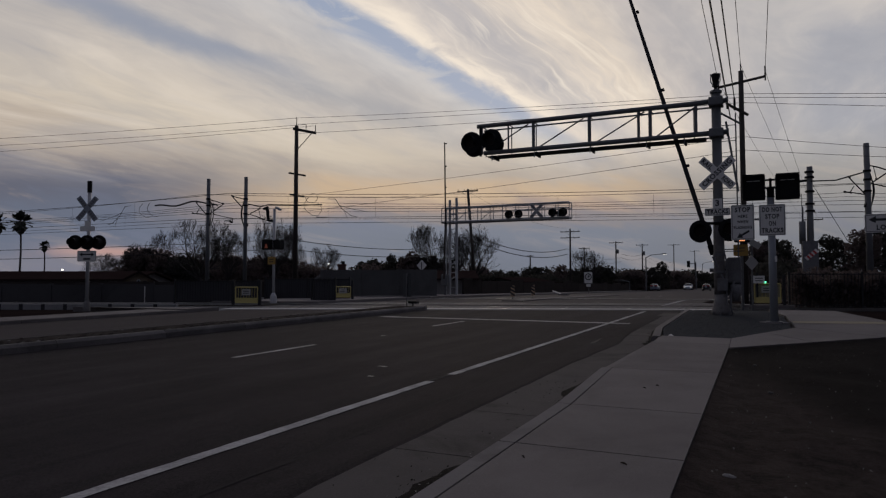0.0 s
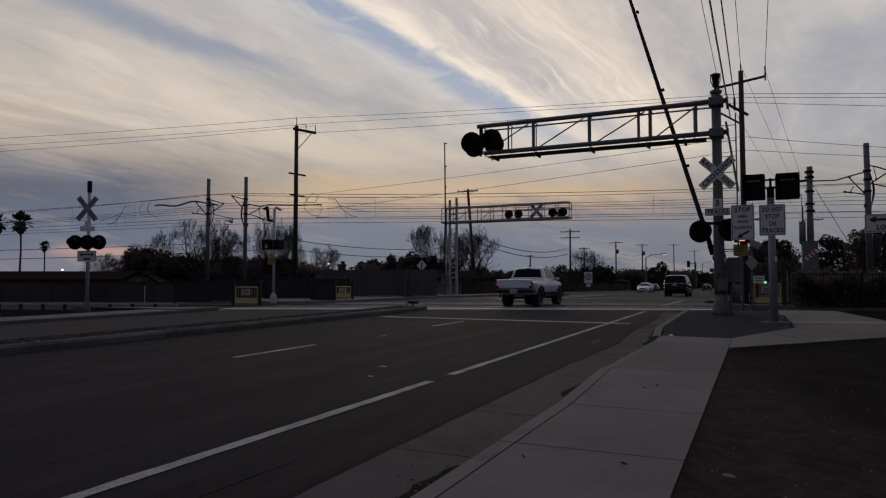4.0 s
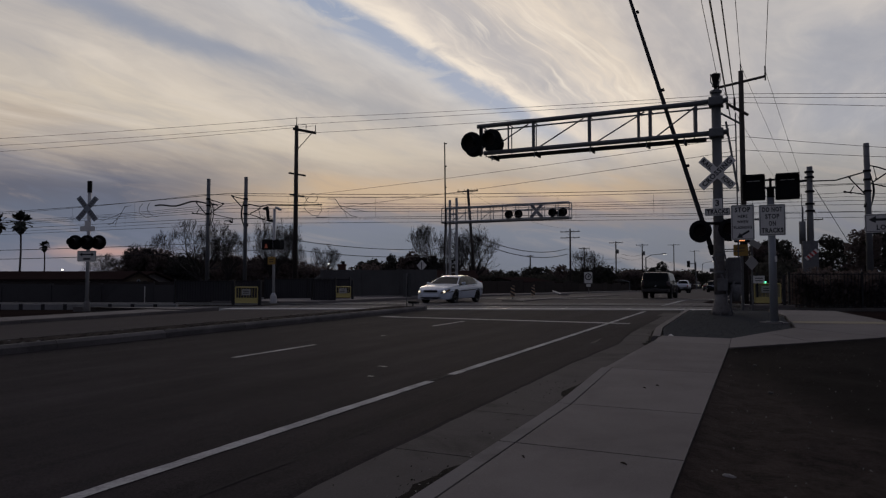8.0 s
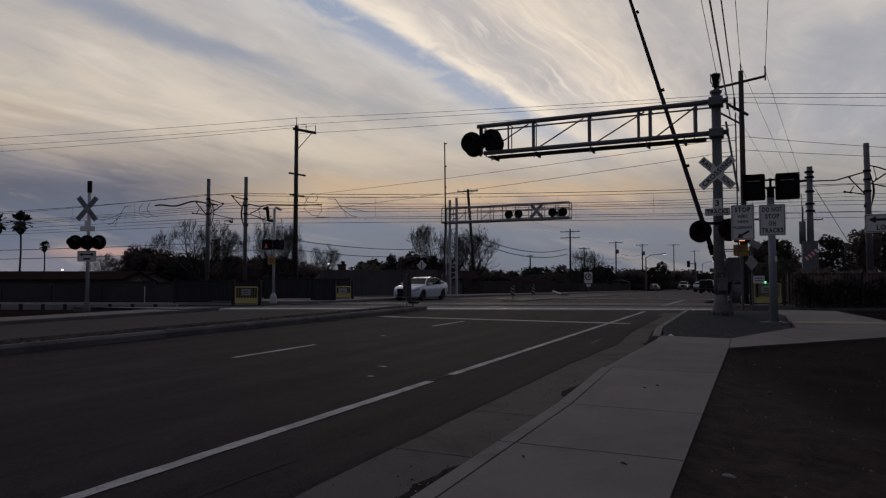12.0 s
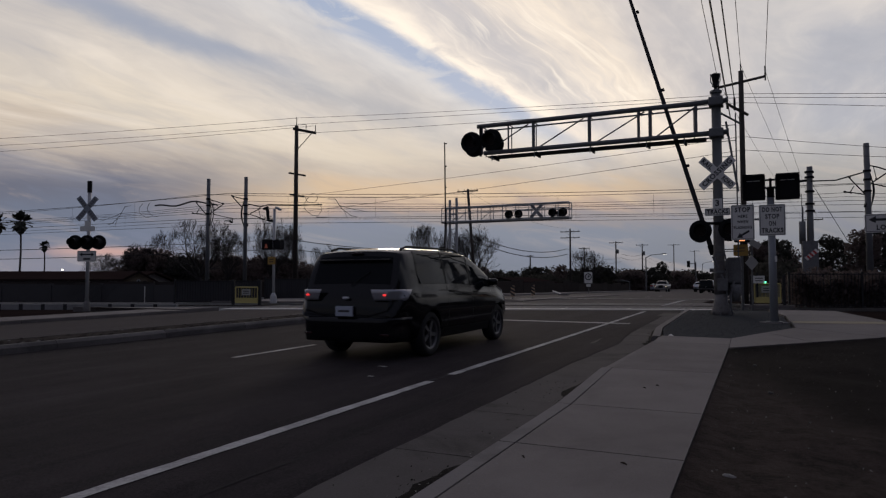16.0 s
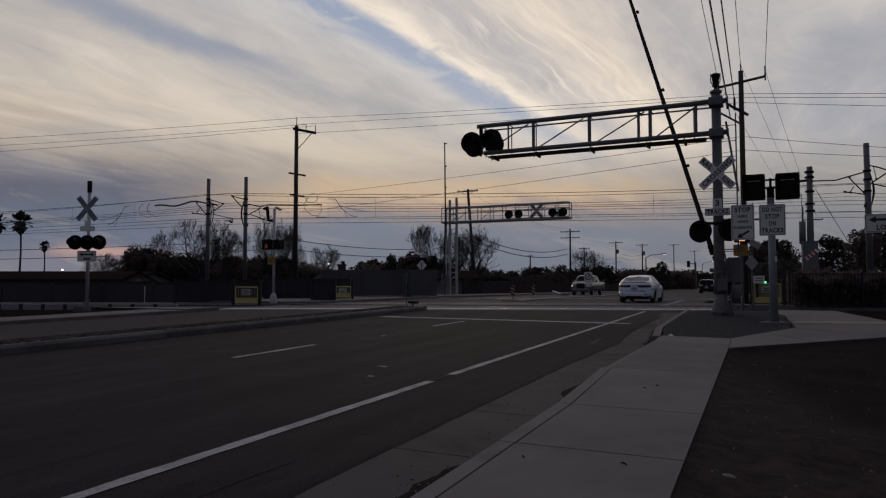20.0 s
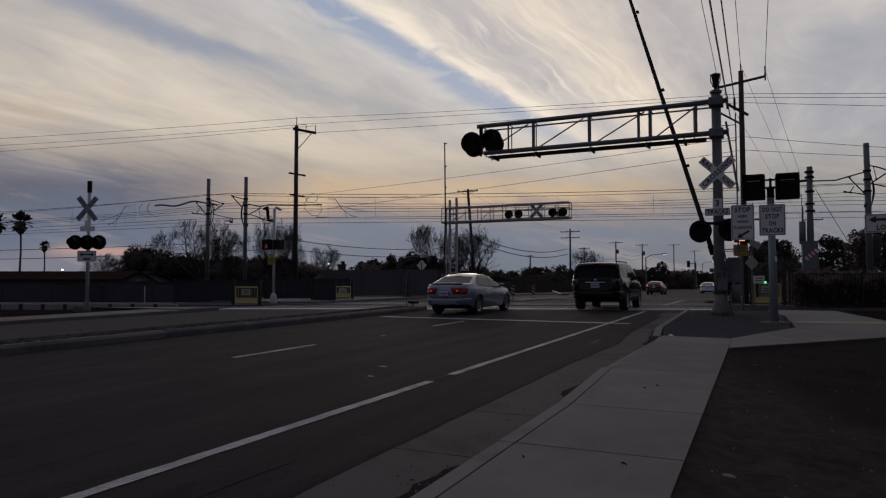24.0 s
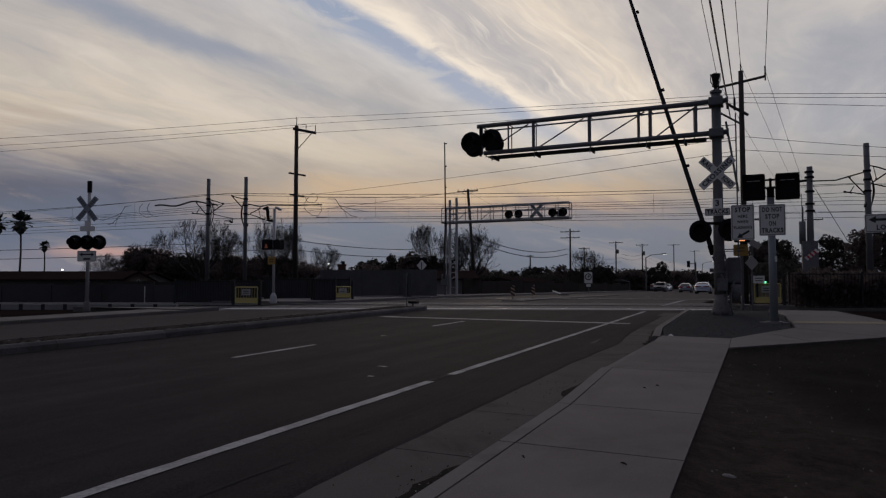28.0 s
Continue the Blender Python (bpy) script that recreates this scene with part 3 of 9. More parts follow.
def verge_dirt():
    """Trodden reddish dirt by the pavement, with shade painted into its colour further in."""
    m = bpy.data.materials.new("verge_dirt")
    m.use_nodes = True
    w = Nodes(m.node_tree)
    co = w.put("ShaderNodeTexCoord").outputs["Object"]
    x, y, z = w.put("ShaderNodeSeparateXYZ", co).outputs
    big, mid, fine = w.noise(co, 0.8, 5.0, 0.6, 0.4), w.noise(co, 5.0, 6.0, 0.7, 0.5), w.noise(co, 45.0, 5.0, 0.7)
    # painted shade: its edge runs across from the bend of the pavement
    edge = w.m("ADD", y, w.m("MULTIPLY", w.m("SUBTRACT", x, 0.36), 2.6))
    edge = w.m("ADD", edge, w.m("MULTIPLY", w.m("SUBTRACT", big, 0.5), 4.0))
    edge = w.m("ADD", edge, w.m("MULTIPLY", w.m("SUBTRACT", mid, 0.5), 1.6))
    shade_mask = w.smooth(edge, 5.8, 9.2)
    f = w.m("ADD", w.m("MULTIPLY", mid, 0.75), w.m("MULTIPLY", fine, 0.45))
    col = w.mix(w.smooth(f, 0.38, 0.82), (0.015, 0.0115, 0.0105), (0.052, 0.040, 0.035))
    # near-black colour stands in for the shade on the dirt
    col = w.mix(w.m("MULTIPLY", shade_mask, 0.92), col, (0.0062, 0.0046, 0.0044))
    b = w.t.nodes.new("ShaderNodeBsdfPrincipled")
    w.t.links.new(col, b.inputs["Base Color"])
    b.inputs["Roughness"].default_value, b.inputs["Specular IOR Level"].default_value = 0.95, 0.05
    bn = w.put("ShaderNodeBump")
    bn.inputs["Strength"].default_value, bn.inputs["Distance"].default_value = 0.9, 0.02
    w.t.links.new(f, bn.inputs["Height"])
    w.t.links.new(bn.outputs[0], b.inputs["Normal"])
    w.put("ShaderNodeOutputMaterial", b.outputs[0])
    return m


def make_verge():
    """Bare dirt beside the pavement, uneven, with a bank that falls away to the right."""
    bm = bmesh.new()
    def inside(x, y):
        return y < np.interp(x, [-0.42, 2.1, 3.9, 9, 60], [11.4, 14.4, 16.6, 17.5, 18])
    xs = [-0.425 + 0.16 * i for i in range(40)] + [6.2, 7, 8, 10, 14, 20]
    n = 90
    grid = []
    for x in xs:
        top = float(np.interp(x, [-0.42, 2.1, 3.9, 9, 60], [11.43, 14.44, 16.65, 17.6, 18]))
        col = []
        for j in range(n + 1):
            y = -6 + (top + 6) * j / n
            d = min(x + 0.425, (top - y) * 0.7)
            z = gz(y) + 0.125 - 0.05 * min(1, d / 0.3) + 0.05 * min(1.0, d) * (noise.noise((x * 1.3, y * 1.3, 0)) + 0.5 * noise.noise((x * 5, y * 5, 3)))
            z -= 0.10 * max(0, min(1, (d - 0.6) / 1.5))
            col.append(bm.verts.new((x, y, z)))
        grid.append(col)
    for a, b in zip(grid, grid[1:]):
        for j in range(n):
            bm.faces.new((a[j], b[j], b[j + 1], a[j + 1]))
    tagged(mesh_object("verge", bm, verge_dirt(), None, True), "bare dark dirt verge beside the pavement", "dirt", kind="structure")


make_verge()


M_MEDKERB = mat("median_kerb_concrete", (0.165, 0.154, 0.149), 0.9, spec=0.1, vary=0.4, grain=30, blotch=1.5, bump=0.4, second=(0.055, 0.052, 0.052), per_object=0.4, stain=0.7)
M_SILT = mat("median_silt", (0.034, 0.028, 0.025), 0.95, vary=0.5, grain=25, blotch=2.0, bump=0.7, second=(0.024, 0.020, 0.018), spec=0.03)
M_WORN = mat("worn_road_paint", (0.048, 0.045, 0.048), 0.9, vary=0.5, grain=30, blotch=4.0, bump=0.3, second=(0.030, 0.029, 0.032), spec=0.06)


def make_median():
    med = tagged(new("median"), "raised concrete median with worn kerb stones and litter", "median", kind="structure")
    y = -14.0
    while y < 22.4:
        y1 = min(y + 2.44, 22.6)
        bm = bmesh.new()
        prof = [(-11.40, -0.1), (-11.41, 0.10), (-11.46, 0.155), (-11.56, 0.16), (-11.56, -0.1)]
        for sgn in (0, 1):
            pr = prof if not sgn else [(-12.60 - 11.40 - a, b) for a, b in prof]
            ra = [bm.verts.new((a, y + 0.006, gz(y) + b)) for a, b in pr]
            rb = [bm.verts.new((a, y1 - 0.006, gz(y1) + b)) for a, b in pr]
            bm.faces.new(ra)
            bm.faces.new(rb[::-1])
            for i in range(5):
                bm.faces.new((ra[i], ra[(i + 1) % 5], rb[(i + 1) % 5], rb[i]))
        bmesh.ops.recalc_face_normals(bm, faces=bm.faces)
        part("kerb_stone", bm, M_MEDKERB, med)
        part("infill", slab_on_grade([(-12.43, y), (-11.57, y), (-11.57, y1), (-12.43, y1)], 0.2, 0.15), M_SILT, med)
        y = y1
    nose_out = [(-12.6, 22.6)] + [(-12.0 + 0.6 * math.cos(a), 22.6 + 0.7 * math.sin(a)) for a in np.linspace(math.pi, 0, 9)] + [(-11.4, 22.6)]
    part("nose", slab_on_grade(nose_out, 0.3, 0.15), M_KERB, med)
    med2 = tagged(new("median"), "raised concrete median beyond the tracks", "median", kind="structure")
    y = 34.0
    while y < 62:
        y1 = y + 4
        part("kerb_stone", slab_on_grade([(-12.5, y + 0.01), (-11.3, y + 0.01), (-11.3, y1 - 0.01), (-12.5, y1 - 0.01)], 0.3, 0.055), M_CONC, med2)
        y = y1
    far = tagged(new("far_pavement"), "far concrete pavement and kerb across the road", "pavement", kind="structure")
    y = -20.0
    while y < 18.0:
        part("slab", slab_on_grade([(-20.6, y + 0.01), (-18.75, y + 0.01), (-18.75, y + 1.99), (-20.6, y + 1.99)], 0.3, 0.10), M_CONC, far)
        y += 2.0
    # paved corner with the far signals
    for out in ([(-24.5, 18.0), (-18.75, 18.0), (-18.75, 19.6), (-24.5, 17.7)], [(-24, 24.6), (-18.75, 26.0), (-18.75, 36), (-24, 34)], [(-23.9, 36), (-18.75, 38), (-18.75, 60), (-23.9, 60)]):
        part("slab", slab_on_grade(out, 0.3, 0.13), M_CONC, far)
    y = 60.0
    while y < 130:
        part("slab", slab_on_grade([(-21, y + 0.01), (-18.75, y + 0.01), (-18.75, y + 4.99), (-21, y + 4.99)], 0.3, 0.13), M_CONC, far)
        y += 5
    nearf = tagged(new("near_pavement"), "concrete pavement beyond the tracks", "pavement", kind="structure")
    y = 46.0
    while y < 130:
        part("slab", slab_on_grade([(-2.4, y + 0.01), (-0.4, y + 0.01), (-0.4, y + 4.99), (-2.4, y + 4.99)], 0.3, 0.13), M_CONC, nearf)
        y += 5


make_median()


def median_rubble():
    """Grit, broken concrete and dead leaves on the median's bed."""
    rng = random.Random(61)
    for count, material, big, name, label in ((200, M_GRIME, 0.04, "median_leaves", "dark leaf litter and grit on the median"), (60, M_KERB, 0.035, "median_chips", "pale concrete chips on the median")):
        bm = bmesh.new()
        for k in range(count):
            y = rng.uniform(3.0, 22.4)
            x = -11.57 - 0.36 * rng.random() ** 1.6 if k % 3 else rng.uniform(-12.4, -11.6)
            r, z = big * rng.uniform(0.35, 1.2), gz(y) + 0.15
            ring = [(x + r * math.cos(q) * rng.uniform(0.6, 1.1), y + 1.5 * r * math.sin(q) * rng.uniform(0.6, 1.1)) for q in (0.3, 1.7, 3.0, 4.6)]
            low = [bm.verts.new((p, q, z)) for p, q in ring]
            top = bm.verts.new((x, y, z + r * rng.uniform(0.2, 0.7)))
            for i in range(4):
                bm.faces.new((low[i], low[(i + 1) % 4], top))
        tagged(mesh_object(name, bm, material, None), label, "litter", kind="stuff")


median_rubble()

# half-worn paint between the two stretches of the edge line
for wx, wy, wl, wd in ((-3.69, 7.37, 0.22, 0.09), (-3.66, 7.62, 0.16, 0.07), (-3.68, 7.80, 0.14, 0.10)):
    bm = bmesh.new()
    ring = [bm.verts.new((wx + wd * (0.5 + 0.5 * math.cos(k * 0.6283)) * (0.8 + 0.25 * math.sin(k * 2.3 + wy)), wy + wl * (0.5 + 0.5 * math.sin(k * 0.6283)), gz(wy) + 0.0065 + 0.0004 * k % 0.001)) for k in range(10)]
    bm.faces.new(ring)
    setting("worn_paint", bm, M_WORN, "faint worn paint smudge on asphalt", "road marking")


# ---- signals, masts and signs ----
def wire(parent, p, q, sag=0.0, r=0.009, n=10, name="wire"):
    p, q = Vector(p), Vector(q)
    pts = []
    for i in range(n + 1):
        t = i / n
        v = p.lerp(q, t)
        v.z -= sag * 4 * t * (1 - t)
        pts.append(v)
    return part(name, tube(bmesh.new(), pts, r, 4, False), M_WIRE, parent)


def signal_head(parent, x, y, z, r=0.30, face=-1):
    """Round black background plate with a hooded red lamp."""
    head = part("signal_head", disc(bmesh.new(), x, y, z, r, 0.03, 28), M_BLACK, parent, "round black flashing-light backing plate")
    bm = bmesh.new()
    n = 16
    yf, yb = y + face * 0.32, y + face * 0.015
    for a in range(n):
        t0, t1 = radians(-35 + 250 * a / n), radians(-35 + 250 * (a + 1) / n)
        rr = r * 0.56
        v = [bm.verts.new((x + rr * math.cos(t), yy, z + rr * math.sin(t))) for t in (t0, t1) for yy in (yb, yf)]
        bm.faces.new((v[0], v[1], v[3], v[2]))
    bmesh.ops.remove_doubles(bm, verts=bm.verts, dist=0.001)
    bmesh.ops.solidify(bm, geom=bm.faces[:], thickness=0.006)
    part("hood", bm, M_BLACK, head)
    part("lens", disc(bmesh.new(), x, y + face * 0.03, z, r * 0.5, 0.03, 24), M_LENS, head, "unlit dark red lens")
    bm = bmesh.new()
    tube(bm, [(x, y - face * 0.01, z), (x, y - face * 0.14, z)], [r * 0.5, r * 0.38], 16)
    part("housing", bm, M_BLACK, head)
    return head


def crossbuck(parent, x, y, z, lettered=True, length=1.22, tilt=43, width=0.23, face=M_SIGN):
    note = "white crossbuck blade with black lettering" if lettered else "grey weathered crossbuck blade"
    s = part("crossbuck_blade", turned(cuboid(-length / 2, length / 2, -0.012, 0.0, -width / 2, width / 2, 0.004), pose(x, y, z, 0, -tilt, 0)), face, parent, note)
    s2 = part("crossbuck_blade", turned(cuboid(-length / 2, length / 2, -0.003, 0.009, -width / 2, width / 2, 0.004), pose(x, y, z, 0, tilt + 2, 0)), face, parent, note)
    if lettered:
        words("lettering", "CROSSING", 0.20, s, x, y - 0.017, z, -tilt, width=1.06)
        c, n = math.cos(radians(tilt + 2)), math.sin(radians(tilt + 2))
        words("lettering", "RAIL", 0.19, s2, x - 0.385 * c, y - 0.008, z + 0.385 * n, tilt + 2, width=0.36)
        words("lettering", "ROAD", 0.19, s2, x + 0.385 * c, y - 0.008, z - 0.385 * n, tilt + 2, width=0.36)
    else:
        for blade, turn, depth in ((s, -tilt, -0.016), (s2, tilt + 2, -0.007)):
            bm = bmesh.new()
            for k in (-1, 1):
                for j in range(4):
                    u = k * (0.15 + 0.10 * j) * length / 1.12
                    box(bm, u - 0.032, u + 0.032, depth, depth + 0.004, -width * 0.27, width * 0.27)
            part("writing_bar", turned(bm, pose(x, y, z, 0, turn, 0)), M_DRIVE, blade, "worn dark marks")
    return s


def plate(parent, name, x0, x1, y, z0, z1, material, label, border=False, r=0.03):
    """A sheet sign with rounded corners and a thin dark border."""
    pts = []
    for cx, cz, a0 in ((x1 - r, z1 - r, 0), (x0 + r, z1 - r, 90), (x0 + r, z0 + r, 180), (x1 - r, z0 + r, 270)):
        pts += [(cx + r * math.cos(radians(a0 + k * 30)), cz + r * math.sin(radians(a0 + k * 30))) for k in range(4)]
    bm = bmesh.new()
    a = [bm.verts.new((px, y - 0.004, pz)) for px, pz in pts]
    b = [bm.verts.new((px, y + 0.004, pz)) for px, pz in pts]
    bm.faces.new(a)
    bm.faces.new(b[::-1])
    for i in range(len(a)):
        bm.faces.new((a[i], b[i], b[(i + 1) % len(a)], a[(i + 1) % len(a)]))
    bmesh.ops.recalc_face_normals(bm, faces=bm.faces)
    s = part(name, bm, material, parent, label)
    if border:
        bm = bmesh.new()
        m, t = 0.02, 0.012
        for u0, u1, w0, w1 in ((x0 + m, x1 - m, z1 - m - t, z1 - m), (x0 + m, x1 - m, z0 + m, z0 + m + t), (x0 + m, x0 + m + t, z0 + m, z1 - m), (x1 - m - t, x1 - m, z0 + m, z1 - m)):
            box(bm, u0, u1, y - 0.007, y - 0.004, w0, w1)
        part("border", bm, M_INK, s)
    return s


def arrow(bm, x, z, length, ang, y, thick=0.05):
    """A flat arrow that points along ang."""
    out = [(-length / 2, -thick / 2), (length * 0.12, -thick / 2), (length * 0.12, -thick * 1.5), (length / 2, 0), (length * 0.12, thick * 1.5), (length * 0.12, thick / 2), (-length / 2, thick / 2)]
    c, s = math.cos(radians(ang)), math.sin(radians(ang))
    a = [bm.verts.new((x + u * c - v * s, y - 0.002, z + u * s + v * c)) for u, v in out]
    b = [bm.verts.new((v.co.x, y, v.co.z)) for v in a]
    bm.faces.new(a)
    for i in range(len(a)):
        bm.faces.new((a[i], b[i], b[(i + 1) % len(a)], a[(i + 1) % len(a)]))
    return bm


def bars(parent, x0, x1, y, zs, h=0.03):
    """Writing too small to read."""
    bm = bmesh.new()
    for z in zs:
        box(bm, x0, x1, y - 0.003, y, z - h / 2, z + h / 2)
    part("lettering", bm, M_INK, parent)


M_RUSTY = mat("weathered_grey_steel", (0.21, 0.20, 0.195), 0.8, 0.1, vary=0.45, grain=14, blotch=3.0, bump=0.3, second=(0.10, 0.092, 0.086), stain=0.6, spec=0.2)
M_DRIVE = mat("gate_drive_grey", (0.19, 0.19, 0.195), 0.8, vary=0.4, grain=20, blotch=4.0, bump=0.2, second=(0.08, 0.08, 0.08), stain=0.5, spec=0.2)


M_AMBER = mat("amber_sign_yellow", (0.36, 0.21, 0.04), 0.6, vary=0.2, grain=20, blotch=4.0, bump=0.03, second=(0.24, 0.14, 0.03))


def near_cantilever():
    t = thing("cantilever_signal", "grey steel cantilever railroad signal mast on the gravel island", "railroad signal", -1.0, 21.3, gz(21.3) + 0.11)
    z0 = gz(21.3) + 0.11
    off = lambda bm: turned(bm, pose(1.0, -21.3, -z0))
    P = lambda n, bm, m, l="", s=False, par=t: part(n, off(bm), m, par, l, s)
    P("mast", bar([(-1.0, 21.3, z0), (-1.0, 21.3, 6.95)], [0.150, 0.132], 20), M_STEEL, "tall round galvanised mast", True)
    P("skirt", bar([(-0.97, 21.3, z0 - 0.02), (-0.97, 21.3, z0 + 0.12), (-0.98, 21.3, z0 + 0.40), (-1.0, 21.3, z0 + 0.62)], [0.29, 0.26, 0.19, 0.15], 16), M_RUSTY, "dark weathered base collar", True)
    P("mast_sleeve", bar([(-1.0, 21.3, z0 + 0.6), (-1.0, 21.3, 3.0)], [0.155, 0.15], 18), M_RUSTY, "weathered lower mast", True)
    for k in range(8):
        a = k * math.tau / 8
        P("anchor_bolt", bar([(-0.97 + 0.31 * math.cos(a), 21.3 + 0.31 * math.sin(a), z0 - 0.02), (-0.97 + 0.31 * math.cos(a), 21.3 + 0.31 * math.sin(a), z0 + 0.10)], 0.02, 6), M_STEEL)
    P("cap", bar([(-1.0, 21.3, 6.93), (-1.0, 21.3, 7.0), (-1.0, 21.3, 7.05)], [0.17, 0.17, 0.06], 16), M_STEEL)
    bell = P("bell", bar([(-1.0, 21.3, 7.02), (-1.0, 21.3, 7.10), (-1.0, 21.3, 7.14), (-1.0, 21.3, 7.20), (-1.0, 21.3, 7.24), (-1.0, 21.3, 7.50), (-1.0, 21.3, 7.52)], [0.06, 0.05, 0.10, 0.10, 0.085, 0.125, 0.10], 14), M_BLACK, "dark crossing bell on the mast top")
    for sx in (-1, 1):
        P("bell_yoke", bar([(-1.0 + sx * 0.05, 21.2, 7.12), (-1.0 + sx * 0.13, 21.2, 7.26), (-1.0 + sx * 0.13, 21.2, 7.5)], 0.015, 6), M_STEEL, "", False, bell)
    for z in (6.64, 5.70):
        P("chord_clamp", cuboid(-1.20, -0.80, 21.0, 21.48, z - 0.13, z + 0.13, 0.03), M_STEEL)
    for z, xe, nm in ((6.64, -8.62, "upper_chord"), (5.70, -8.38, "lower_chord")):
        P(nm, bar([(-0.68, 21.12, z), (xe, 21.12, z)], 0.075, 14), M_STEEL, "thick steel truss chord", True)
        P("flange", bar([(-0.72, 21.12, z), (-0.66, 21.12, z)], 0.12, 14), M_STEEL)
        P("rear_chord", bar([(-0.9, 21.75, z - 0.02), (xe, 21.75, z - 0.02)], 0.028, 8), M_STEEL)
    for x, r in ((-8.45, 0.035), (-7.5, 0.03), (-6.62, 0.055), (-4.76, 0.055), (-3.23, 0.045), (-2.88, 0.055), (-1.56, 0.045)):
        P("strut", bar([(x, 21.12, 5.66), (x, 21.12, 6.62)], r, 8), M_STEEL)
        P("cross_strut", bar([(x, 21.12, 6.62), (x, 21.75, 6.60)], 0.02, 6), M_STEEL)
        P("rear_strut", bar([(x - 0.1, 21.75, 5.68), (x - 0.1, 21.75, 6.6)], 0.02, 6), M_STEEL)
    for a, b in ((-6.45, -4.95), (-4.55, -3.05), (-2.72, -1.55), (-8.3, -6.8)):
        P("brace", bar([(a, 21.14, 5.74), (b, 21.14, 6.56)], 0.024, 6), M_STEEL)
    P("walkway", cuboid(-8.3, -1.3, 21.2, 21.75, 5.575, 5.605), M_BLACK, "dark grating walkway under the arm")
    for x in (-8.1, -6.6, -4.75, -3.0, -1.9):
        P("hanger", cuboid(x - 0.03, x + 0.03, 21.15, 21.8, 5.51, 5.575), M_BLACK)
        P("hanger", bar([(x, 21.14, 5.43), (x, 21.14, 5.7)], 0.02, 6), M_STEEL)
    for x, z in ((-8.84, 6.10), (-8.09, 6.13)):
        h = signal_head(t, x, 21.05, z, 0.37)
        h.matrix_basis = pose(1.0, -21.3, -z0)
    for x, z in ((-8.95, 6.10), (-8.2, 6.12)):
        h = signal_head(t, x, 21.62, z - 0.04, 0.36, 1)
        h.matrix_basis = pose(1.0, -21.3, -z0)
    P("head_bracket", bar([(-8.5, 21.1, 5.6), (-8.5, 21.1, 6.6)], 0.05, 8), M_BLACK)
    P("head_arm", bar([(-8.95, 21.18, 6.12), (-8.0, 21.18, 6.12)], 0.035, 8), M_BLACK)
    x = t
    cb = new("crossbuck")
    cb.parent, cb.matrix_basis = t, pose(1.0, -21.3, -z0)
    crossbuck(cb, -1.0, 21.08, 4.50)
    tr = plate(cb, "tracks_plate", -1.36, -0.66, 21.1, 3.24, 3.46, M_SIGN, "white plate with the word tracks", True)
    words("lettering", "TRACKS", 0.17, tr, -1.01, 21.09, 3.35, width=0.58)
    tp = plate(cb, "number_plate", -1.14, -0.88, 21.095, 3.46, 3.74, M_SIGN, "white plate with the count of tracks")
    words("lettering", "3", 0.24, tp, -1.01, 21.085, 3.60)
    for x, z in ((-1.48, 2.80), (-0.68, 2.82)):
        h = signal_head(t, x, 21.0, z, 0.315)
        h.matrix_basis = pose(1.0, -21.3, -z0)
        h = signal_head(t, x - 0.06, 21.65, z, 0.315, 1)
        h.matrix_basis = pose(1.0, -21.3, -z0)
    P("light_bar", bar([(-1.5, 21.14, 3.02), (-0.6, 21.14, 3.02)], 0.045, 10), M_BLACK)
    P("junction_box", cuboid(-0.80, -0.42, 21.5, 21.85, 1.25, 2.02, 0.04), M_DRIVE, "dull grey junction box beside the mast")
    P("conduit", bar([(-0.70, 21.35, z0), (-0.72, 21.35, 0.9), (-0.62, 21.45, 1.3)], 0.035, 8), M_DRIVE)
    P("conduit", bar([(-0.82, 21.2, z0), (-0.80, 21.2, 1.9), (-0.86, 21.2, 2.2)], 0.022, 8), M_DRIVE)
    P("motor", bar([(-0.58, 21.5, 0.72), (-0.58, 21.5, 1.22)], [0.12, 0.16], 12), M_DRIVE, "round motor housing", True)
    P("band_clamp", bar([(-1.0, 21.3, 1.55), (-1.0, 21.3, 1.63)], 0.175, 16), M_STEEL)
    P("band_clamp", bar([(-1.0, 21.3, 2.05), (-1.0, 21.3, 2.13)], 0.175, 16), M_STEEL)
    P("ladder_rail", bar([(-0.48, 21.45, 1.9), (-0.48, 21.45, 6.3)], 0.02, 6), M_STEEL)
    for i in range(9):
        z = 2.2 + i * 0.47
        P("rung", bar([(-0.92, 21.42, z), (-0.48, 21.45, z)], 0.013, 5), M_STEEL)
    P("ladder_stay", bar([(-0.9, 21.4, 6.35), (-0.35, 21.55, 6.0)], 0.03, 6), M_STEEL)


near_cantilever()


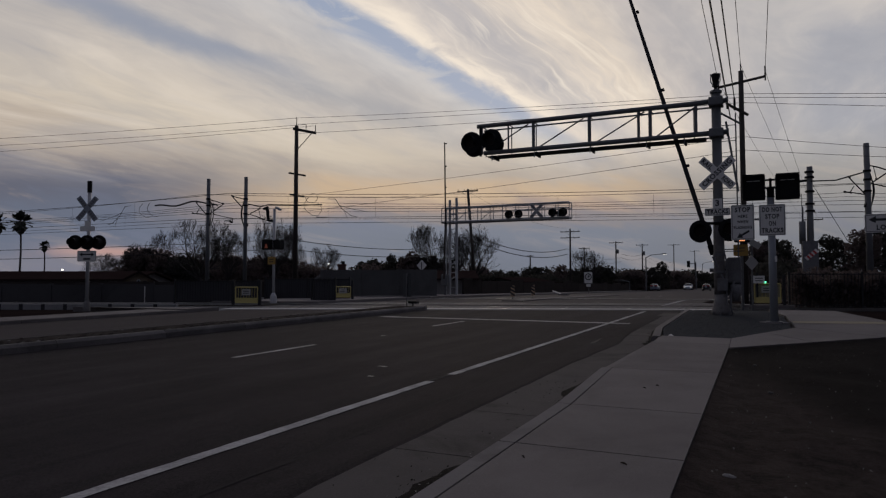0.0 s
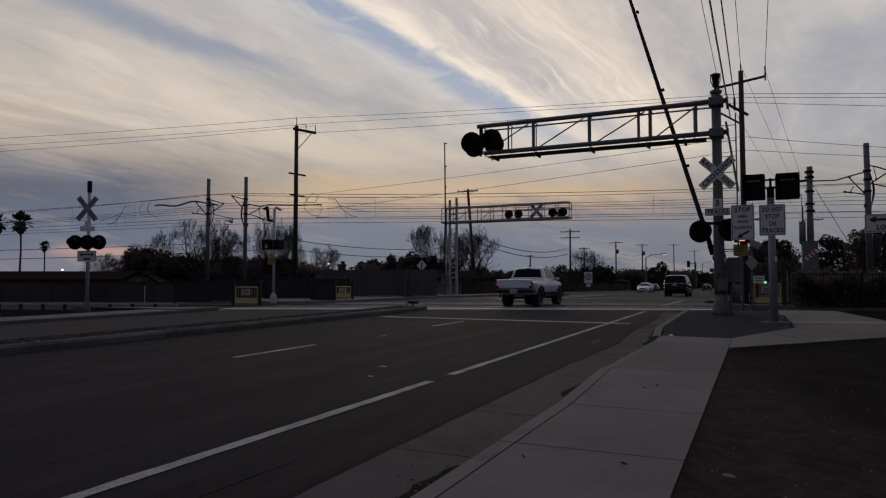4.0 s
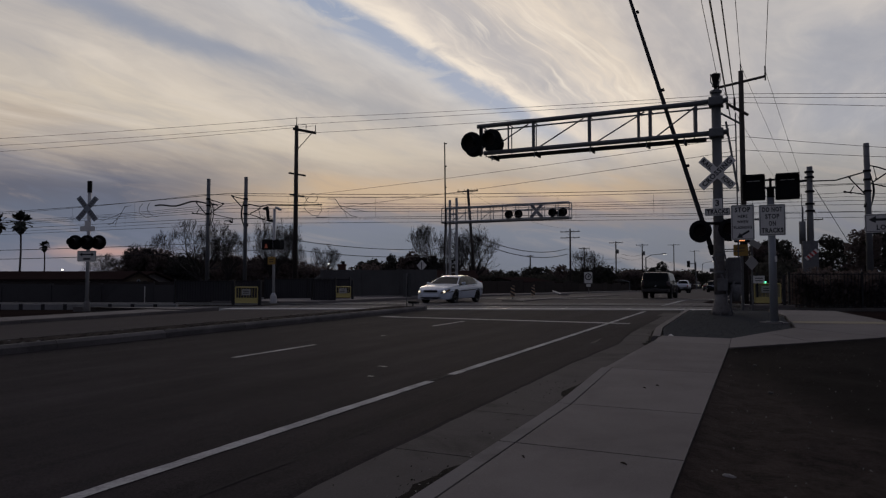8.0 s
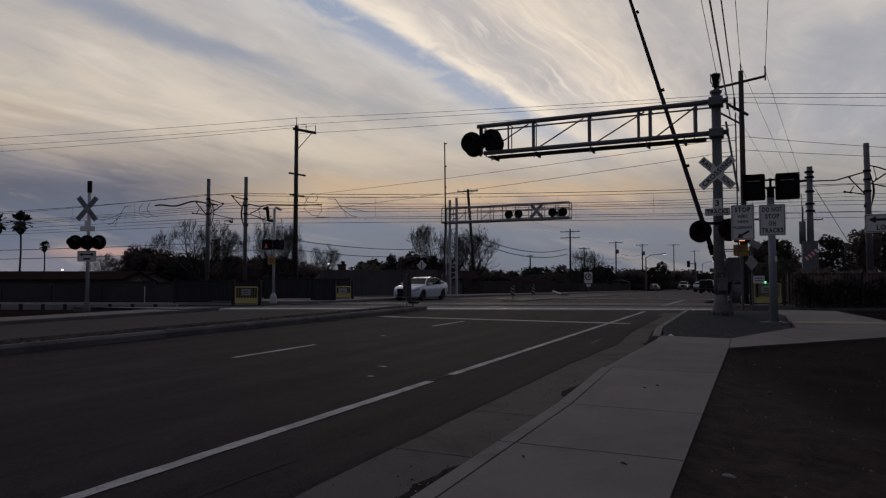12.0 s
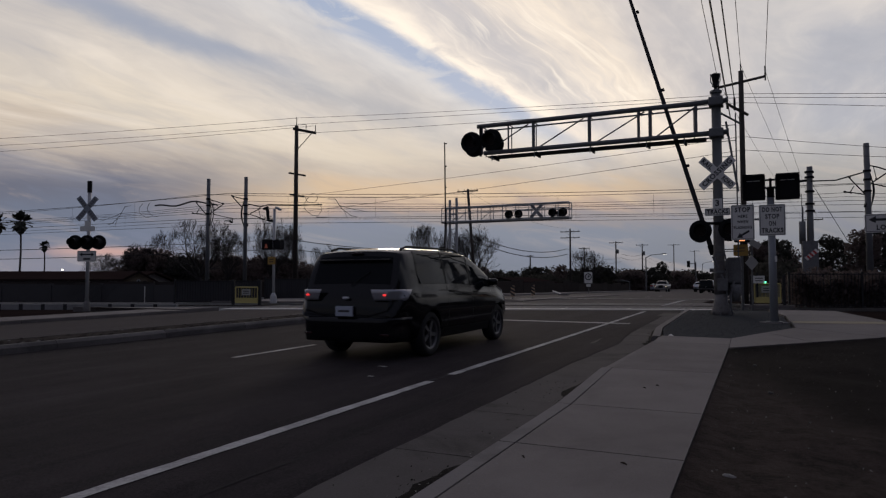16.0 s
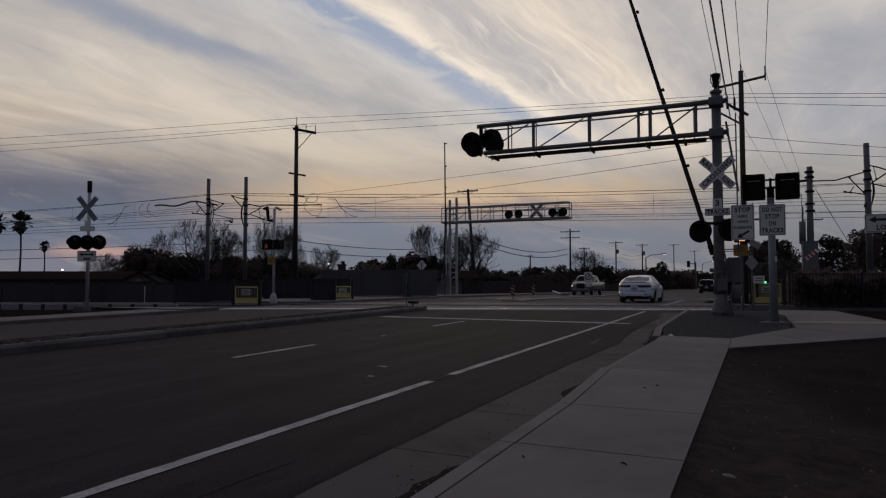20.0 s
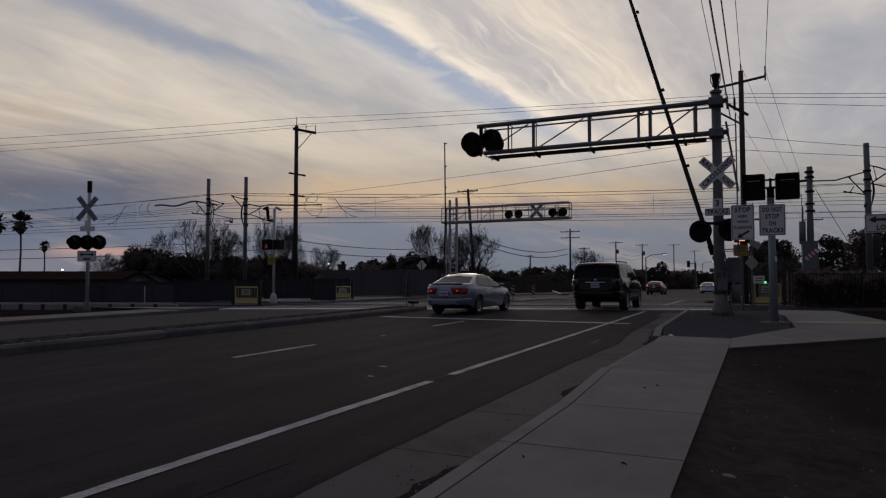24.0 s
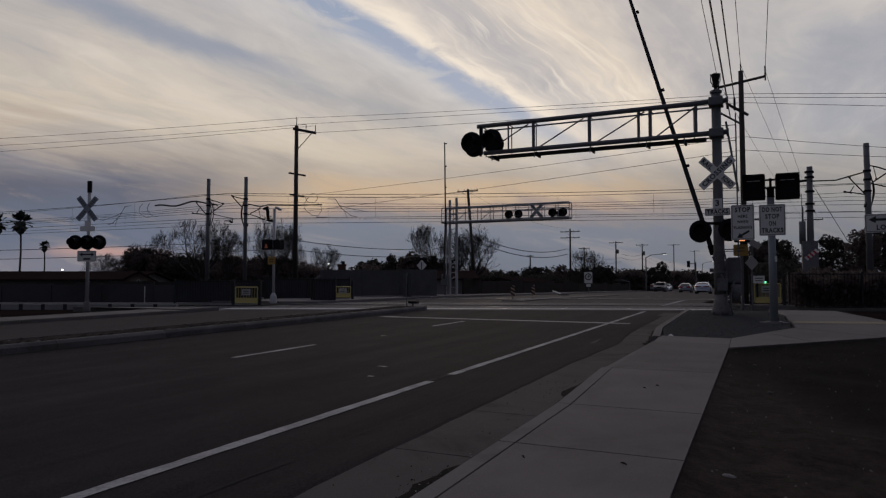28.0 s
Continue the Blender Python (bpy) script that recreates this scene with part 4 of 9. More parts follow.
def crossing_gate(x, y, lift_to, tilt, label, pale=False):
    """Gate arm raised almost upright, with its drive and counterweight. The arm leans over the road."""
    z0 = gz(y) + 0.11
    t = thing("crossing_gate", label, "crossing gate", x, y, z0)
    part("pedestal", bar([(0, 0, 0), (0, 0, 1.25)], 0.1, 12), M_STEEL, t)
    part("drive_box", cuboid(0.12, 0.58, -0.1, 0.32, 0.55, 1.62, 0.06), M_DRIVE, t, "grey gate drive housing")
    part("drive_shaft", bar([(-0.3, 0.1, 1.32), (0.6, 0.1, 1.32)], 0.06, 10), M_DRIVE, t)
    d = Vector((-math.sin(radians(tilt)), 0, math.cos(radians(tilt))))
    root = Vector((-0.15, -0.3, 1.72))
    end = root + d * lift_to
    a = root + d * 0.22
    side = Vector((d.z, 0, -d.x))
    n = 10
    bm = bmesh.new()
    rings = []
    for i in range(n + 1):
        p = a.lerp(end, i / n)
        w = 0.07 - 0.022 * i / n
        rings.append([bm.verts.new(p + side * sx * w + Vector((0, sy * 0.03, 0))) for sx, sy in ((-1, -1), (1, -1), (1, 1), (-1, 1))])
    for r, q in zip(rings, rings[1:]):
        for k in range(4):
            bm.faces.new((r[k], r[(k + 1) % 4], q[(k + 1) % 4], q[k]))
    bm.faces.new(rings[0][::-1])
    bm.faces.new(rings[-1])
    arm = part("gate_arm", bm, M_FENCE if not pale else M_STEELW, t, "raised gate arm seen against the sky")
    for f in (0.33, 0.62, 0.93):
        p = root + d * (lift_to * f) + side * 0.1
        part("gate_lamp", bar([p + Vector((0, -0.05, 0)), p + Vector((0, 0.05, 0))], 0.045, 10), M_BLACK, arm)
    for s in (-1, 1):
        part("counterweight_arm", bar([root + Vector((0, s * 0.25, 0)), root - d * 0.75 + Vector((0.05, s * 0.25, 0))], 0.05, 8), M_DRIVE, t)
    cw = root - d * 0.85
    part("counterweight", cuboid(cw.x - 0.14, cw.x + 0.14, cw.y - 0.32, cw.y + 0.32, cw.z - 0.2, cw.z + 0.16, 0.02), M_DRIVE, t, "steel counterweight block")
    part("arm_bracket", turned(cuboid(-0.085, 0.085, -0.06, 0.08, -0.16, 0.14, 0.02), pose(a.x, a.y, a.z, 0, -tilt, 0)), M_BLACK, t)
    part("linkage", bar([a, a - d * 0.22 + side * 0.05, root - d * 0.10 + side * 0.02, root - d * 0.34 + side * 0.06, root - d * 0.52 + side * 0.20], [0.05, 0.06, 0.045, 0.05, 0.055], 8), M_BLACK, t, "dark jointed linkage to the gate drive")


crossing_gate(-1.0, 21.75, 8.7, 15.8, "raised railroad crossing gate beside the signal mast")


def blank_out_post():
    y, z0 = 18.2, gz(18.2) + 0.115
    t = thing("warning_sign_post", "steel post with two dark blank-out signs and white regulatory signs", "sign post", 0.35, y, z0)
    o = new("fittings")
    o.parent, o.matrix_basis = t, pose(-0.35, -y, -z0)
    part("post", bar([(0.36, y, z0), (0.34, y, 3.42)], [0.095, 0.08], 16), M_POST, o, "round galvanised post", True)
    part("base_plate", cuboid(0.18, 0.54, y - 0.18, y + 0.18, z0 - 0.01, z0 + 0.035, 0.006), M_STEEL, o)
    part("footing", bar([(0.36, y, z0 - 0.05), (0.36, y, z0 + 0.012)], 0.34, 20), M_KERB, o)
    for x0, x1, z0b, z1b in ((-0.29, 0.23, 3.31, 3.92), (0.45, 0.98, 3.30, 3.91)):
        b = part("blank_out_sign", cuboid(x0, x1, y - 0.17, y + 0.10, z0b, z1b, 0.035), M_BLACK, o, "dark unlit blank-out sign box")
        bm = bmesh.new()
        box(bm, x0 + 0.015, x1 - 0.015, y - 0.34, y - 0.17, z1b - 0.02, z1b - 0.008)
        box(bm, x0 + 0.015, x0 + 0.027, y - 0.30, y - 0.17, z0b + 0.12, z1b - 0.01)
        box(bm, x1 - 0.027, x1 - 0.015, y - 0.30, y - 0.17, z0b + 0.12, z1b - 0.01)
        part("visor", bm, M_BLACK, b)
        bm = bmesh.new()
        w = (x1 - x0)
        for a, c in ((0.20, 0.44), (0.50, 0.78)):
            box(bm, x0 + w * a, x0 + w * c, y - 0.178, y - 0.17, z1b - 0.16, z1b - 0.145)
        part("reflection_bar", bm, M_SIGN, b, "thin pale bar on the sign face")
    for z in (3.60, 3.80):
        part("bracket", bar([(0.2, y, z), (0.5, y, z)], 0.025, 8), M_BLACK, o)
    part("bracket", bar([(0.345, y, 3.55), (0.345, y, 3.84)], 0.03, 8), M_BLACK, o)
    part("collar", bar([(0.345, y, 3.36), (0.345, y, 3.60)], 0.085, 14), M_BLACK, o)
    part("sign_bar", bar([(-0.4, y - 0.02, 2.83), (0.5, y - 0.02, 2.83)], 0.02, 8), M_STEEL, o)
    s1 = plate(o, "stop_here_sign", -0.56, -0.03, y - 0.06, 2.33, 3.21, M_SIGN, "white sign reading stop here when flashing, with an arrow", True)
    for txt, z, w, sz in (("STOP", 3.08, 0.36, 0.16), ("HERE", 2.92, 0.22, 0.10), ("WHEN", 2.78, 0.26, 0.10), ("FLASHING", 2.64, 0.41, 0.10)):
        words("lettering", txt, sz, s1, -0.295, y - 0.067, z, width=w)
    part("arrow", arrow(bmesh.new(), -0.29, 2.47, 0.33, 211, y - 0.066), M_INK, s1)
    s2 = plate(o, "do_not_stop_sign", 0.075, 0.655, y - 0.12, 2.42, 3.18, M_SIGN, "white sign reading do not stop on tracks", True)
    for txt, z, w in (("DO NOT", 3.05, 0.44), ("STOP", 2.88, 0.31), ("ON", 2.71, 0.16), ("TRACKS", 2.54, 0.48)):
        words("lettering", txt, 0.155, s2, 0.365, y - 0.127, z, width=w)
    part("sticker", plate_mesh(0.40, 0.45, y - 0.098, 1.78, 1.92), M_SIGN, o)


def plate_mesh(x0, x1, y, z0, z1):
    return cuboid(x0, x1, y - 0.004, y + 0.004, z0, z1)


blank_out_post()


def look_sign(x, y, z, parent=None):
    """Double-headed arrow over one word."""
    s = plate(parent, "look_sign", x - 0.46, x + 0.46, y, z - 0.23, z + 0.23, M_SIGN, "white sign with a double arrow and one word", True)
    bm = arrow(bmesh.new(), x - 0.17, z + 0.09, 0.42, 180, y - 0.006, 0.06)
    arrow(bm, x + 0.17, z + 0.09, 0.42, 0, y - 0.006, 0.06)
    part("arrow", bm, M_INK, s)
    words("lettering", "LOOK", 0.17, s, x, y - 0.008, z - 0.11, width=0.44)
    return s


def right_look_sign():
    y = 19.5
    z0 = gz(y) - 0.05
    t = thing("look_sign_post", "white look both ways sign on a steel post", "sign post", 2.92, y, z0)
    o = new("fittings")
    o.parent, o.matrix_basis = t, pose(-2.92, -y, -z0)
    look_sign(2.92, y, 2.745, o)
    part("post", bar([(2.95, y + 0.05, z0), (2.95, y + 0.05, 3.0)], 0.035, 10), M_POST, o)


right_look_sign()


def pedestrian_post(x, y, top, label, mirrored=False, lit=True):
    z0 = gz(y) + 0.13
    t = thing("pedestrian_signal_post", label, "pedestrian signal", x, y, z0)
    h = top - z0
    part("pole", bar([(0, 0, 0), (0, 0, h)], 0.06, 12), M_STEELW, t, "pale painted steel pole", True)
    part("base", bar([(0, 0, 0), (0, 0, 0.3), (0, 0, 0.45)], [0.16, 0.14, 0.07], 10), M_STEELW, t, "cast frangible base")
    zb = h - 1.6
    b = part("signal_box", cuboid(-0.50, -0.06, -0.22, 0.1, zb - 0.23, zb + 0.23, 0.02), M_BLACK, t, "dark pedestrian signal box")
    bm = bmesh.new()
    box(bm, -0.34, -0.18, -0.226, -0.22, zb - 0.16, zb - 0.10)
    box(bm, -0.31, -0.21, -0.226, -0.22, zb - 0.10, zb + 0.02)
    part("lamp", bm, mat("dim_amber", (0.28, 0.07, 0.035), 0.5, bump=0, emit=0.12), b, "dim amber signal symbol")
    part("signal_box", cuboid(0.06, 0.44, -0.16, 0.16, zb - 0.23, zb + 0.2, 0.02), M_BLACK, t, "dark pedestrian signal box turned away")
    ys = plate(t, "yellow_plate", -0.28, 0.14, -0.075, zb - 0.88, zb - 0.54, M_AMBER, "amber yellow warning plate with dark writing", r=0.02)
    bars(ys, -0.18, 0.04, -0.081, (zb - 0.66, zb - 0.76), 0.035)
    part("camera_arm", bar([(-0.05, 0, h - 0.55), (-0.35, 0, h - 0.5), (-0.38, 0, h - 0.1), (-0.42, 0, h + 0.05), (-0.62, 0, h + 0.02)], [0.07, 0.07, 0.075, 0.1, 0.05], 8), M_BLACK, t, "dark bent horn bracket")
    part("camera", turned(cuboid(-0.14, 0.16, -0.06, 0.06, -0.05, 0.05, 0.01), pose(0.20, 0, h + 0.0, 0, 24, 0)), M_STEELW, t, "small tilted camera")


pedestrian_post(-19.33, 23.5, 4.55, "pale pedestrian signal post with yellow plate beside the far gate")


def right_ped_signal():
    y = 24.5
    z0 = gz(y) + 0.1
    t = thing("pedestrian_signal_post", "slim grey pedestrian signal post behind the gravel island", "pedestrian signal", -0.45, y, z0)
    part("pole", bar([(0, 0, 0), (0, 0, 2.6)], 0.05, 10), M_STEEL, t)
    b = part("signal_box", cuboid(-0.22, 0.26, -0.2, 0.1, 2.28, 2.75, 0.02), M_BLACK, t, "dark pedestrian signal box")
    part("lamp", cuboid(-0.09, 0.11, -0.215, -0.2, 2.31, 2.36, 0.006), M_ORANGE, b, "lit amber signal symbol")
    yp = plate(t, "yellow_plate", -0.25, 0.2, -0.08, 1.82, 2.2, M_AMBER, "amber yellow warning plate", r=0.02)
    bars(yp, -0.15, 0.1, -0.086, (2.08, 1.98), 0.03)
    part("arm", bar([(-0.9, 0.1, 2.05), (0.0, 0, 2.05)], 0.02, 6), M_STEEL, t)
    t2 = thing("sign_post", "steel post with a tilted white diamond plate", "sign post", -0.15, y + 0.6, z0 - 0.12)
    part("pole", bar([(0, 0, 0), (0, 0, 2.45)], 0.03, 8), M_STEEL, t2)
    part("diamond", turned(cuboid(-0.18, 0.18, -0.006, 0.006, -0.18, 0.18), pose(0.0, -0.05, 1.72, 0, 45, 35)), M_SIGNDULL, t2, "pale diamond plate")
    part("arrow_plate", turned(cuboid(-0.22, 0.22, -0.006, 0.006, -0.1, 0.1), pose(0.08, -0.05, 2.38, 0, 35, 0)), M_SIGNDULL, t2, "small tilted pale plate")


right_ped_signal()


M_PALEGATE = mat("faded_yellow_panel", (0.24, 0.22, 0.14), 0.7, vary=0.3, grain=25, blotch=3.0, bump=0.05, second=(0.24, 0.22, 0.13))


def swing_gate(x, y, w, rz, label, h=0.84, lift=0.13):
    """Yellow pedestrian swing gate between two dark posts, with a white sign."""
    z0 = gz(y) + lift
    t = thing("swing_gate", label, "gate", x, y, z0, rz, group="yellow swing gates")
    bm = bmesh.new()
    for p, q in (((0.06, 0, 0.1), (0.06, 0, h)), ((w - 0.06, 0, 0.1), (w - 0.06, 0, h)), ((0.06, 0, h), (w - 0.06, 0, h)), ((0.06, 0, 0.1), (w - 0.06, 0, 0.1))):
        tube(bm, [p, q], 0.03, 8)
    part("gate_frame", bm, M_YELLOW, t, "yellow tubular gate frame")
    part("kick_plate", cuboid(0.08, w - 0.08, -0.01, 0.01, 0.12, 0.32), M_YELLOW, t)
    n = int(w / 0.14)
    for i in range(1, n):
        xx = 0.06 + (w - 0.12) * i / n
        part("bar", bar([(xx, 0, 0.32), (xx, 0, h)], 0.011, 6), M_YELLOW, t)
    s = plate(t, "gate_sign", w * 0.5 - 0.22, w * 0.5 + 0.22, -0.04, h - 0.36, h - 0.09, M_SIGNDULL, "small white sign with dark writing", r=0.015)
    bars(s, w * 0.5 - 0.15, w * 0.5 + 0.15, -0.046, (h - 0.18, h - 0.27), 0.035)
    for xx in (-0.06, w + 0.06):
        part("post", cuboid(xx - 0.06, xx + 0.06, -0.06, 0.06, 0, h + 0.34, 0.01), M_FENCE, t, "dark steel gate post")
    return t


swing_gate(-21.7, 23.65, 1.22, 12, "yellow pedestrian swing gate beside the far tracks", 0.80, 0.02)
swing_gate(-20.7, 30.25, 0.98, 8, "smaller yellow pedestrian swing gate by the fence", 0.66)
g3 = swing_gate(-0.16, 29.5, 1.05, 0, "pale yellow pedestrian swing gate beyond the gravel island")
part("gate_panel", cuboid(0.08, 0.97, 0.012, 0.03, 0.12, 0.82), M_PALEGATE, g3, "pale yellow mesh panel")
s2 = plate(g3, "upper_sign", 0.0, 0.43, -0.08, 0.86, 1.16, M_SIGN, "white sign above the gate", r=0.015)
bars(s2, 0.08, 0.36, -0.086, (1.06, 0.96), 0.035)
part("post", cuboid(0.12, 0.2, -0.06, 0.02, 0.3, 1.3), M_FENCE, g3, "dark sign post")
part("indicator", bar([(0.46, -0.12, 0.90), (0.46, -0.06, 0.90)], 0.035, 10), M_GREENL, g3, "small lit green light")


def left_crossbuck():
    x, y = -23.1, 17.25
    z0 = gz(y) + 0.02
    t = thing("flashing_light_signal", "flashing light signal post with crossbuck across the road", "railroad signal", x, y, z0, 25)
    Z = lambda z: z - z0
    part("post", bar([(0, 0, 0), (0, 0, Z(4.95))], 0.065, 12), M_STEELW, t, "pale steel post", True)
    part("base", bar([(0, 0, 0), (0, 0, 0.3), (0, 0, 0.4)], [0.13, 0.11, 0.075], 12), M_RUSTY, t)
    part("bell", bar([(0.0, 0, Z(4.72)), (0.0, 0, Z(5.16))], 0.085, 12), M_BLACK, t, "dark bell on the post top")
    c = new("crossbuck")
    c.parent = t
    crossbuck(c, -0.03, -0.09, Z(4.09), False, 1.12, 50, 0.2, M_POST)
    plate(t, "number_plate", -0.12, 0.12, -0.08, Z(3.42), Z(3.62), M_SIGN, "small white number plate")
    plate(t, "tracks_plate", -0.28, 0.28, -0.085, Z(3.22), Z(3.42), M_SIGN, "white plate under the crossbuck")
    part("light_bar", bar([(-0.5, 0.02, Z(2.83)), (0.5, 0.02, Z(2.83))], 0.04, 10), M_BLACK, t)
    for dx in (-0.45, 0.0, 0.45):
        signal_head(t, dx, -0.1, Z(2.80), 0.28)
    s = plate(t, "look_sign", -0.36, 0.36, -0.085, Z(2.07), Z(2.48), M_SIGN, "white sign with a double arrow", True)
    bm = arrow(bmesh.new(), -0.13, Z(2.34), 0.32, 180, -0.092, 0.05)
    arrow(bm, 0.13, Z(2.34), 0.32, 0, -0.092, 0.05)
    part("arrow", bm, M_INK, s)
    bars(s, -0.14, 0.14, -0.092, (Z(2.17),), 0.07)


left_crossbuck()


def far_cantilever():
    y = 46.0
    z0 = gz(y) + 0.13
    t = thing("cantilever_signal", "pale steel cantilever railroad signal beyond the tracks", "railroad signal", -20.4, y, z0)
    o = new("structure_frame")
    o.parent, o.matrix_basis = t, pose(20.4, -y, -z0)
    for x, top in ((-20.98, 7.5), (-20.42, 7.65)):
        part("mast", bar([(x, y - 0.2, z0), (x, y - 0.2, top)], 0.10, 10), M_STEELW, o, "pale steel mast")
    part("mast", bar([(-21.5, y + 0.3, z0), (-21.5, y + 0.3, 6.9)], 0.06, 8), M_STEELW, o, "slim pale mast")
    for i in range(11):
        z = 0.9 + i * 0.55
        part("lacing", bar([(-20.98, y - 0.2, z), (-20.42, y - 0.2, z + (0.3 if i % 2 else -0.0))], 0.035, 6), M_STEELW, o)
    for z, r in ((6.9, 0.05), (5.82, 0.09), (6.5, 0.03)):
        for dy in (-0.35, 0.35):
            part("chord", bar([(-21.6, y + dy, z), (-11.75, y + dy, z)], r, 8), M_STEELW, o)
    for i in range(11):
        x = -21.6 + i * 0.985
        for dy in (-0.35, 0.35):
            part("strut", bar([(x, y + dy, 5.82), (x, y + dy, 6.9)], 0.03, 6), M_STEELW, o)
    for i in range(1, 9):
        x = -21.6 + i * 0.985
        if i % 2:
            part("brace", bar([(x, y, 5.85), (x + 0.98, y, 6.6)], 0.025, 6), M_STEELW, o)
    part("walkway", cuboid(-21.5, -11.8, y - 0.3, y + 0.3, 5.72, 5.76), M_STEELW, o)
    for x in (-16.13, -15.40, -12.9, -12.15):
        signal_head(o, x, y - 0.55, 6.18, 0.31)
    for x in (-12.6,):
        signal_head(o, x, y + 0.5, 6.18, 0.31, 1)
    c = new("crossbuck")
    c.parent = o
    crossbuck(c, -14.08, y - 0.5, 6.35, False, 1.3, 48, face=M_STEELW)
    part("drive_box", cuboid(-21.5, -21.05, y - 0.6, y - 0.1, 1.0, 1.9, 0.03), M_STEEL, o, "grey gate drive box")
    # upright gate beside it
    g = thing("crossing_gate", "raised far crossing gate standing upright", "crossing gate", -21.0, y - 1.0, z0)
    part("pedestal", bar([(0, 0, 0), (0, 0, 1.3)], 0.1, 10), M_STEEL, g)
    part("drive_box", cuboid(-0.25, 0.25, -0.2, 0.2, 0.7, 1.5, 0.03), M_STEEL, g)
    part("gate_arm", bar([(0.0, -0.2, 1.2), (0.12, -0.2, 6.0), (0.05, -0.2, 11.4)], [0.07, 0.06, 0.045], 8), M_WOOD, g, "slender raised gate arm")
    for z in (8.0, 9.6, 11.3):
        part("gate_lamp", bar([(0.1, -0.2, z), (0.22, -0.2, z)], 0.05, 8), M_BLACK, g)


far_cantilever()


# ---- overhead lines, poles ----
def utility_pole(x, y, top, label, arms=((0.5, 1.3),), lean=0.0, r=0.15, rz=0.0, name="utility_pole"):
    z0 = gz(y) - 0.1
    t = thing(name, label, "utility pole", x, y, z0, rz)
    h = top - z0
    part("pole", bar([(-lean, 0, 0), (0, 0, h)], [r * 1.15, r * 0.75], 12), M_WOOD, t, "", True)
    for d, half in arms:
        a = part("crossarm", cuboid(-half, half, -0.11, 0.0, h - d - 0.06, h - d + 0.06, 0.01), M_WOOD, t)
        for s in (-1, -0.35, 0.35, 1):
            part("insulator", bar([(half * 0.93 * s, -0.05, h - d + 0.05), (half * 0.93 * s, -0.05, h - d + 0.22)], [0.045, 0.035], 6), M_BLACK, a)
        part("arm_brace", bar([(half * 0.6, -0.06, h - d), (0, -0.06, h - d - 0.6)], 0.018, 5), M_STEEL, t)
        part("arm_brace", bar([(-half * 0.6, -0.06, h - d), (0, -0.06, h - d - 0.6)], 0.018, 5), M_STEEL, t)
    return t


DIR = Vector((1, SKEW, 0)).normalized()


def big_pole():
    x, y = -31.0, 40.1
    t = thing("utility_pole", "tall dark wooden utility pole behind the tracks", "utility pole", x, y, gz(y) - 0.1, 18.8)
    z0 = gz(y) - 0.1
    Z = lambda z: z - z0
    part("pole", bar([(0, 0, 0), (0, 0, Z(13.0))], [0.19, 0.14], 12), M_WOOD, t, "", True)
    part("top_pin", bar([(0, 0, Z(12.9)), (0, 0, Z(13.65))], 0.03, 6), M_BLACK, t)
    a = part("crossarm", turned(cuboid(-0.25, 1.55, -0.14, 0.0, -0.09, 0.09), pose(0, 0, Z(12.72), 0, 12, 0)), M_WOOD, t)
    part("insulator", bar([(0.75, -0.07, Z(12.6)), (0.75, -0.07, Z(13.1))], 0.03, 6), M_BLACK, a)
    part("insulator", bar([(1.48, -0.07, Z(12.4)), (1.48, -0.07, Z(12.95))], 0.03, 6), M_BLACK, a)
    part("arm_brace", bar([(1.2, -0.07, Z(12.4)), (0.1, -0.07, Z(11.2))], 0.03, 6), M_WOOD, t)
    for z, l, r2 in ((9.35, 0.55, 0.75), (7.75, 0.45, 0.65)):
        part("crossarm", turned(cuboid(-l, r2, -0.12, 0.0, -0.06, 0.06), pose(0, 0, Z(z), 0, 10, 0)), M_WOOD, t)
    top = Vector((x, y, 13.6))
    lines = new("line_wires")
    tagged(lines, "thin high-voltage wires crossing above the tracks", "overhead wires")
    for off, dz, dzl, rr in ((0.0, 0.0, 0.0, 0.013), (0.75, -0.5, -0.1, 0.012), (1.48, -0.62, -0.9, 0.012)):
        p = top + DIR * off + Vector((0, 0, dz))
        wire(lines, p, p - DIR * 60 + Vector((0, 0, -1.2 + dzl)), 0.5, rr, 14)
    # on to the pole by the road, and past it
    for za, zb, sag, zc, sag2, off in ((13.6, 10.30, 0.11, 9.6, 0.14, 0.0), (13.1, 10.14, 0.04, 9.4, 0.16, 0.12), (12.4, 9.9, 0.10, 9.0, 0.4, 0.22), (7.7, 8.25, 0.15, 7.0, 0.9, 0.15), (6.5, 7.6, 0.14, 7.0, 0.7, 0.15)):
        p, q = Vector((x + off, y, za)), Vector((-0.5, 34.6 + off * 0.5, zb))
        wire(lines, p, q, sag, 0.011, 14)
        wire(lines, q, Vector((-0.5 + 37.9, 34.6 + 12.9, zc)), sag2, 0.011, 14)
    for dz in (-9.1, -9.8):
        p = top + Vector((0, 0, dz))
        wire(lines, p, p - DIR * 60 + Vector((0, 0, -0.6)), 0.5, 0.022, 14)


big_pole()


